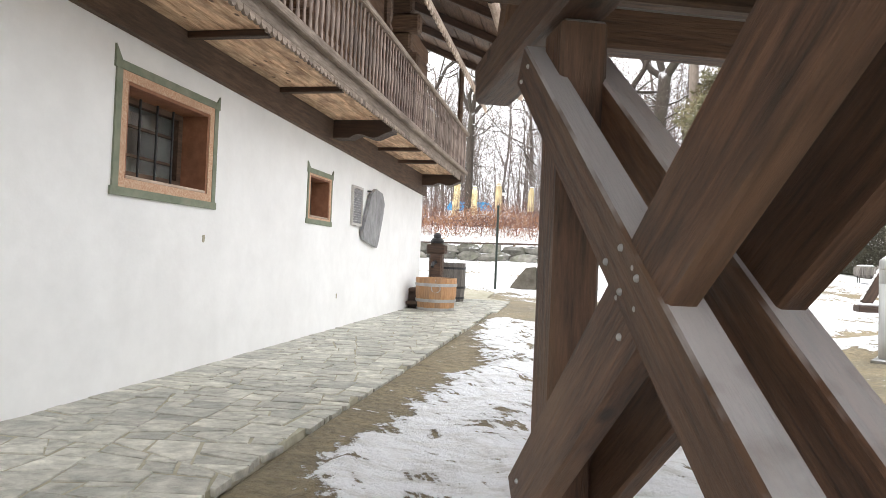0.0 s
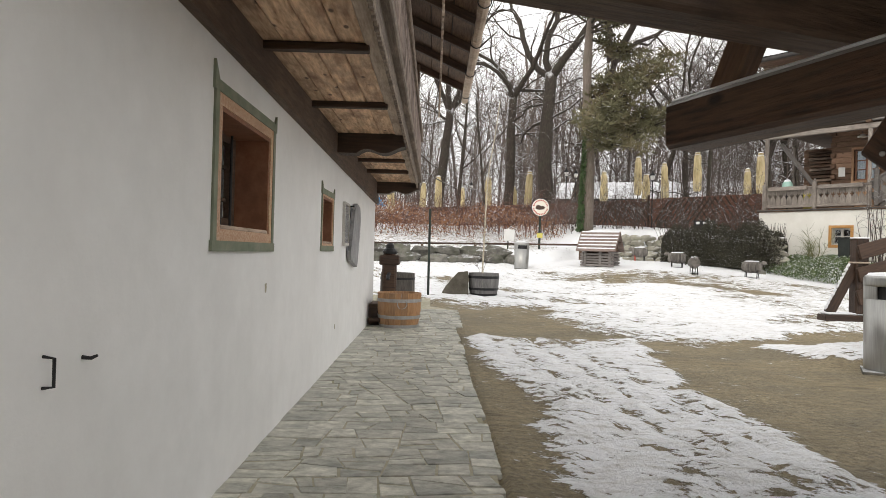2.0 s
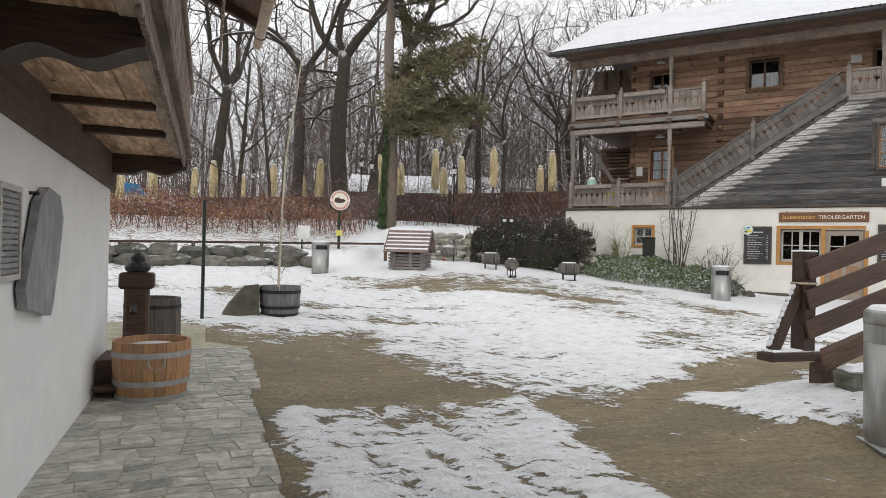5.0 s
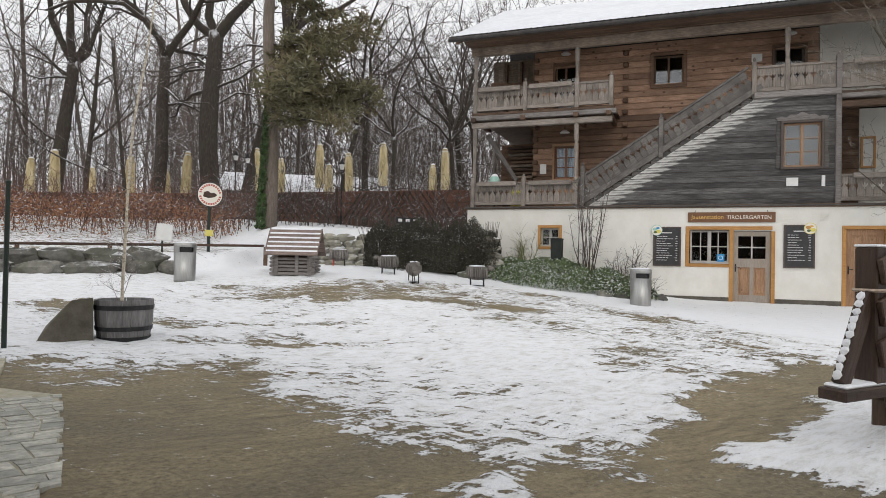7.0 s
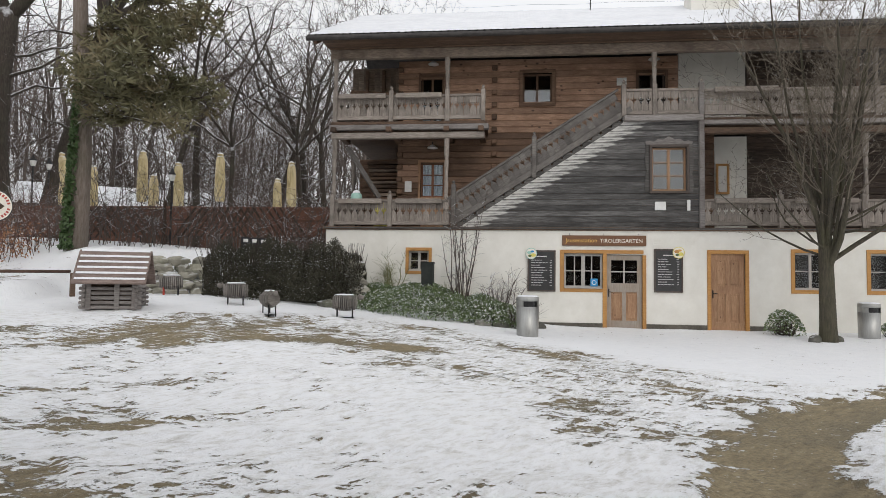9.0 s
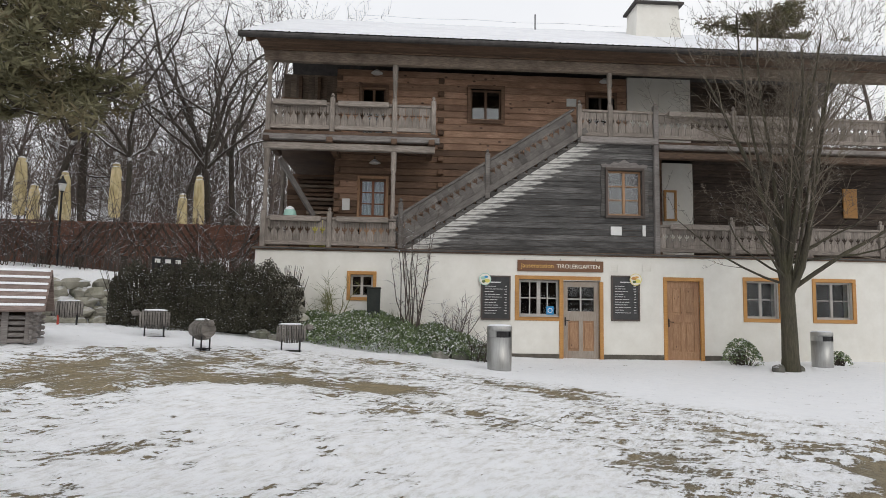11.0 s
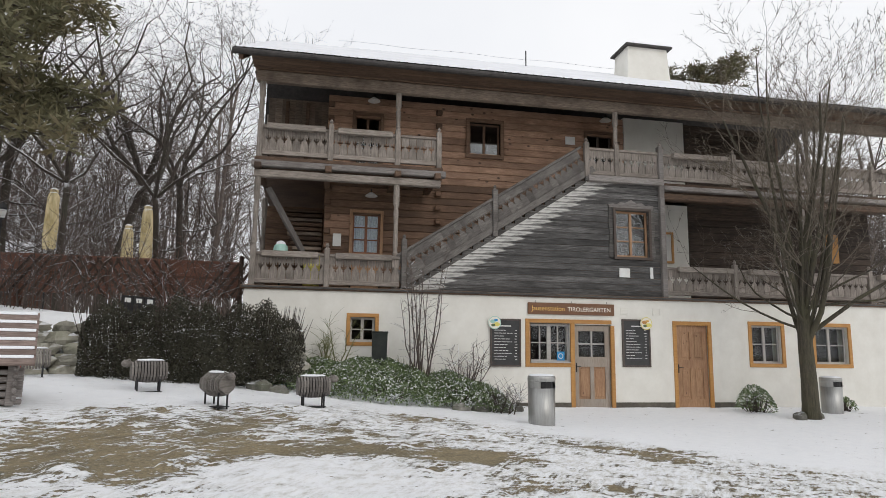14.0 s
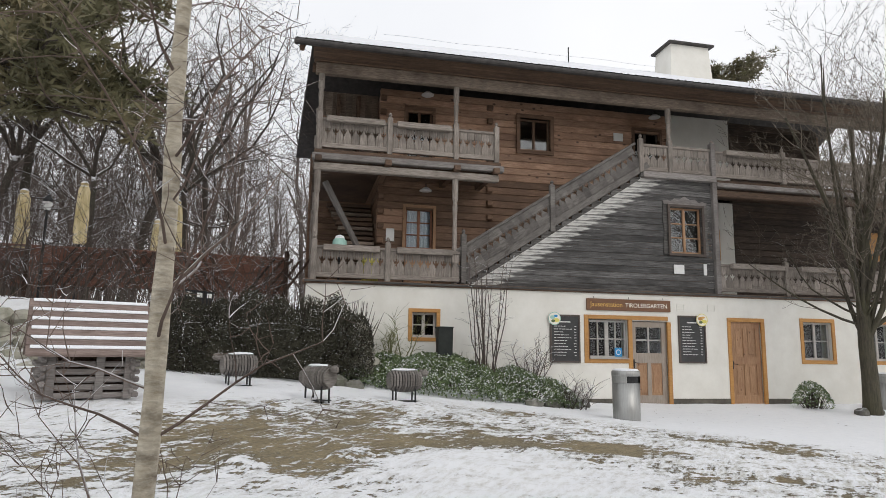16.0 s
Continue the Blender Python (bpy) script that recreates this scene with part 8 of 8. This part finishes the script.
def stem_shrub(u, d, count, h, seed, spread, label, mat_):
    x, y = facade_spot(u, d)
    st_ = thing("bare_shrub", Matrix.Translation((x, y, ground_z(x, y))), label, "shrub", "bare shrubs by the tavern")
    rnd = random.Random(seed)
    s = Shape()
    for _ in range(count):
        p = Vector((rnd.gauss(0, 0.12), rnd.gauss(0, 0.12), -0.1))
        dr = Vector((rnd.gauss(0, spread), rnd.gauss(0, spread), 1)).normalized()
        hh = h * rnd.uniform(0.6, 1.05)
        pts = [p + dr * hh * k / 4 + Vector((rnd.gauss(0, 0.03), rnd.gauss(0, 0.03), 0)) for k in range(5)]
        s.tube(pts, [0.018, 0.015, 0.012, 0.008, 0.003], 4, cap=False)
        for _ in range(14):
            q = pts[0].lerp(pts[4], rnd.uniform(0.25, 1))
            e = Vector((rnd.gauss(0, 1), rnd.gauss(0, 1), rnd.uniform(0.2, 1.2))).normalized() * rnd.uniform(0.15, 0.55)
            s.tube([q, q + e * 0.5 + Vector((0, 0, 0.03)), q + e], [0.005, 0.004, 0.0015], 3, cap=False)
    part("stem", s, mat_, st_)


stem_shrub(4.05, 0.75, 13, 3.5, 64, 0.1, "tall clump of bare upright stems against the cream wall", twig_bark)
stem_shrub(5.1, 0.7, 16, 1.5, 65, 0.4, "low bare wispy shrub before the cream wall", twig_bark)
stem_shrub(2.0, 0.5, 12, 1.3, 66, 0.45, "thin dry stalks against the cream wall", grass_mat)
stem_shrub(5.6, 1.9, 12, 0.7, 67, 0.5, "low dark bare shrub on the snowy bank's rocks", bark)
stem_shrub(18.0, 0.7, 5, 1.7, 68, 0.25, "thin bare sapling by the cream wall", twig_bark)
leafy_shrub(12.4, 0.9, 0.5, 0.4, 0.75, 800, 69, "small evergreen bush beside the maple trunk")
leafy_shrub(15.0, 0.8, 0.3, 0.3, 0.4, 250, 71, "small dark evergreen bush by the litter bin")
gs = Shape()
rnd = random.Random(73)
for _ in range(900):
    u, d = rnd.choice((3.9, 4.6, 1.3)) + rnd.gauss(0, 0.25), 0.55 + rnd.gauss(0, 0.15)
    x, y = facade_spot(u, d)
    z = ground_z(x, y)
    a = rnd.uniform(0, 6.283)
    e = Vector((math.cos(a) * 0.2, math.sin(a) * 0.2, rnd.uniform(0.25, 0.5)))
    w = Vector((-math.sin(a), math.cos(a), 0)) * 0.008
    p = Vector((x, y, z))
    gs.add([p - w, p + w, p + e * 0.7 + w * 0.7, p + e], [(0, 1, 2, 3)])
tagged(part("grass_tufts", gs, grass_mat), "yellow-green winter grass tufts on the bank", "grass", kind="stuff")
for k, (u, d, r) in enumerate(((5.2, 1.75, 0.3), (5.75, 1.5, 0.26), (6.15, 1.15, 0.22), (0.6, 1.9, 0.28), (1.0, 2.05, 0.2), (4.7, 2.0, 0.22), (12.6, 2.15, 0.22), (13.2, 2.0, 0.16))):
    x, y = facade_spot(u, d)
    rk_ = thing("rock", on_ground(x, y, 0.05, 30 * k), "dark snow-topped rock at the foot of the bank", "rock", "rocks along the bank")
    part("stone", Shape().rock(0, 0, 0, r, r * 0.7, r * 0.62, k + 3, 0.15, 9, 6, 0.4), field_stone, rk_)

# signs in the hedge terrace
sg = thing("sign_row", Matrix.Translation((9.3, 26.4, 2.55)), "row of three small black framed plates above the hedge", "sign")
for k in range(3):
    part("plate", Shape().box(-0.42 + 0.29 * k, -0.15 + 0.29 * k, -0.02, 0.02, 0.0, 0.2, 0.006), black_iron, sg)
    part("label_sheet", Shape().box(-0.36 + 0.29 * k, -0.21 + 0.29 * k, -0.026, -0.021, 0.05, 0.15), white_paint, sg)
part("stand", Shape().box(-0.4, 0.4, 0.0, 0.03, -0.6, 0.0), black_iron, sg)

# ---- foot of a wooden ramp with its plank railing ----
gate = thing("wooden_ramp", pose(0, 0, 0), "foot of a dark timber ramp with a plank railing and brace", "ramp")
G0 = Vector((3.46, 8.72, 0.0))
gd = Vector((1.0, -0.04, 0)).normalized()
RISE = 0.31


def gp(t, z, off=0.0):
    return G0 + gd * t + Vector((-gd.y, gd.x, 0)) * off + Vector((0, 0, z))


g_turn = math.degrees(math.atan2(gd.y, gd.x))
beam("sill", gp(0, 0.5), gp(0.75, 0.5), 0.2, 0.08, dark_wood, gate, 0.01)
part("sill_snow", Shape().box(0.03, 0.62, -0.08, 0.08, 0, 0.03, 0.012), snow_mat, gate, Matrix.Translation(gp(0, 0.54)) @ pose(0, 0, 0, 0, 0, g_turn))
for t, z0 in ((0.47, 0.54), (2.9, 1.1)):
    beam("railing_post", gp(t, z0), gp(t, z0 + 0.98), 0.16, 0.16, dark_wood, gate, 0.012, up=tuple(gd))
    part("post_snow", Shape().box(-0.085, 0.085, -0.085, 0.085, 0, 0.02, 0.008), snow_mat, gate, Matrix.Translation(gp(t, z0 + 0.98)) @ pose(0, 0, 0, 0, 0, g_turn))
br = beam("brace", gp(0.1, 0.56), gp(0.42, 1.2), 0.08, 0.12, dark_wood, gate, 0.01)
for k in range(11):
    part("brace_snow", Shape().rock(0.05 + 0.06 * k, 0, 0.065, 0.033, 0.03, 0.014, k, 0.25, 7, 4, 0.2), snow_mat, br)
for z in (1.36, 1.07, 0.78):
    beam("plank", gp(0.4, z - 0.02, -0.1), gp(3.2, z + RISE * 2.8 - 0.02, -0.1), 0.04, 0.19, dark_wood, gate, 0.008)
part("rope", Shape().lathe([(0.115, 0), (0.125, 0.012), (0.115, 0.025)], 12, cap=False), edge_wood, gate, Matrix.Translation(gp(0.47, 1.2)))
beam("stringer", gp(0.6, 0.44, -0.06), gp(3.2, 0.44 + RISE * 2.6, -0.06), 0.1, 0.2, old_wood, gate, 0.015)
beam("ramp_support", gp(0.75, 0.0), gp(0.75, 0.42), 0.2, 0.2, old_wood, gate, 0.02, up=tuple(gd))
beam("ramp_support", gp(2.9, -0.05), gp(2.9, 1.05), 0.2, 0.2, old_wood, gate, 0.02, up=tuple(gd))
for k, (t, o) in enumerate(((0.75, -0.4), (1.5, -0.3), (2.1, -0.35))):
    p = gp(t, 0, o)
    rk_ = thing("rock", on_ground(p.x, p.y, 0.06, 40 * k), "snow-capped grey rock beside the ramp", "rock", "rocks beside the ramp")
    part("stone", Shape().rock(0, 0, 0, 0.24, 0.17, 0.15, k + 31, 0.15, 9, 6, 0.4), field_stone, rk_)
    part("snow_cap", Shape().rock(-0.03, 0, 0.13, 0.19, 0.14, 0.05, k + 41, 0.12, 9, 4, 0.2), snow_mat, rk_)

# ---- flagstones: broken slate, laid in rough courses ----
rnd = random.Random(2)


def clipped(poly, nx, ny, c):
    """The part of a polygon where nx * x + ny * y <= c."""
    out = []
    for (ax, ay), (bx, by) in zip(poly, poly[1:] + poly[:1]):
        da, db_ = nx * ax + ny * ay - c, nx * bx + ny * by - c
        if da <= 0:
            out.append((ax, ay))
        if da * db_ < 0:
            t = da / (da - db_)
            out.append((ax + (bx - ax) * t, ay + (by - ay) * t))
    return out


def broken(poly, size, out):
    """Splits a slab across its longer side with a crooked cut until the pieces are small."""
    xs, ys = [p[0] for p in poly], [p[1] for p in poly]
    w, h = max(xs) - min(xs), max(ys) - min(ys)
    if len(poly) < 3 or max(w, h * 1.5) < size * rnd.uniform(0.75, 1.5):
        out.append(poly)
        return
    a = (0 if w > h * 1.5 else math.pi / 2) + rnd.gauss(0.1, 0.17)
    nx_, ny_ = math.cos(a), math.sin(a)
    t, v = rnd.uniform(0.34, 0.66), rnd.uniform(0.42, 0.58)
    c = nx_ * (min(xs) + w * (t if w > h * 1.5 else v)) + ny_ * (min(ys) + h * (v if w > h * 1.5 else t))
    gap = rnd.uniform(0.003, 0.008)
    for s in (1, -1):
        piece = clipped(poly, s * nx_, s * ny_, s * c - gap)
        if len(piece) > 2:
            broken(piece, size, out)


cells = []
y = -0.8
while y < 13.2:
    step = rnd.uniform(0.9, 1.5)
    slabs = []
    broken([(WX, y), (-0.9, y), (-0.9, y + step - 0.008), (WX, y + step - 0.008)], 0.28, slabs)
    cells += [clipped(p, 1.0, 0.0, path_edge(sum(q[1] for q in p) / len(p)) - 0.015) for p in slabs]
    y += step
for cell in cells:
    if len(cell) < 3:
        continue
    cx, cy = sum(p[0] for p in cell) / len(cell), sum(p[1] for p in cell) / len(cell)
    if max(p[0] for p in cell) - min(p[0] for p in cell) < 0.06 or cy > 13.0:
        continue
    n = len(cell)
    t = 0.031 + rnd.uniform(-0.003, 0.004)
    tilt, tip = rnd.uniform(-0.012, 0.012), rnd.uniform(-0.012, 0.012)
    cell = [(px - cx + rnd.uniform(-0.006, 0.006), py - cy + rnd.uniform(-0.006, 0.006)) for px, py in cell]
    vs = [(px, py, 0.0) for px, py in cell] + [(px, py, t - 0.003) for px, py in cell] + [(px * 0.975, py * 0.965, t + tilt * px + tip * py) for px, py in cell]
    fs = [tuple(range(2 * n, 3 * n))] + [(k, (k + 1) % n, n + (k + 1) % n, n + k) for k in range(n)] + [(n + k, n + (k + 1) % n, 2 * n + (k + 1) % n, 2 * n + k) for k in range(n)]
    part("flagstone", Shape().add(vs, fs), flag_stone, pavement, Matrix.Translation((cx, cy, ground_z(-1.8, cy))))
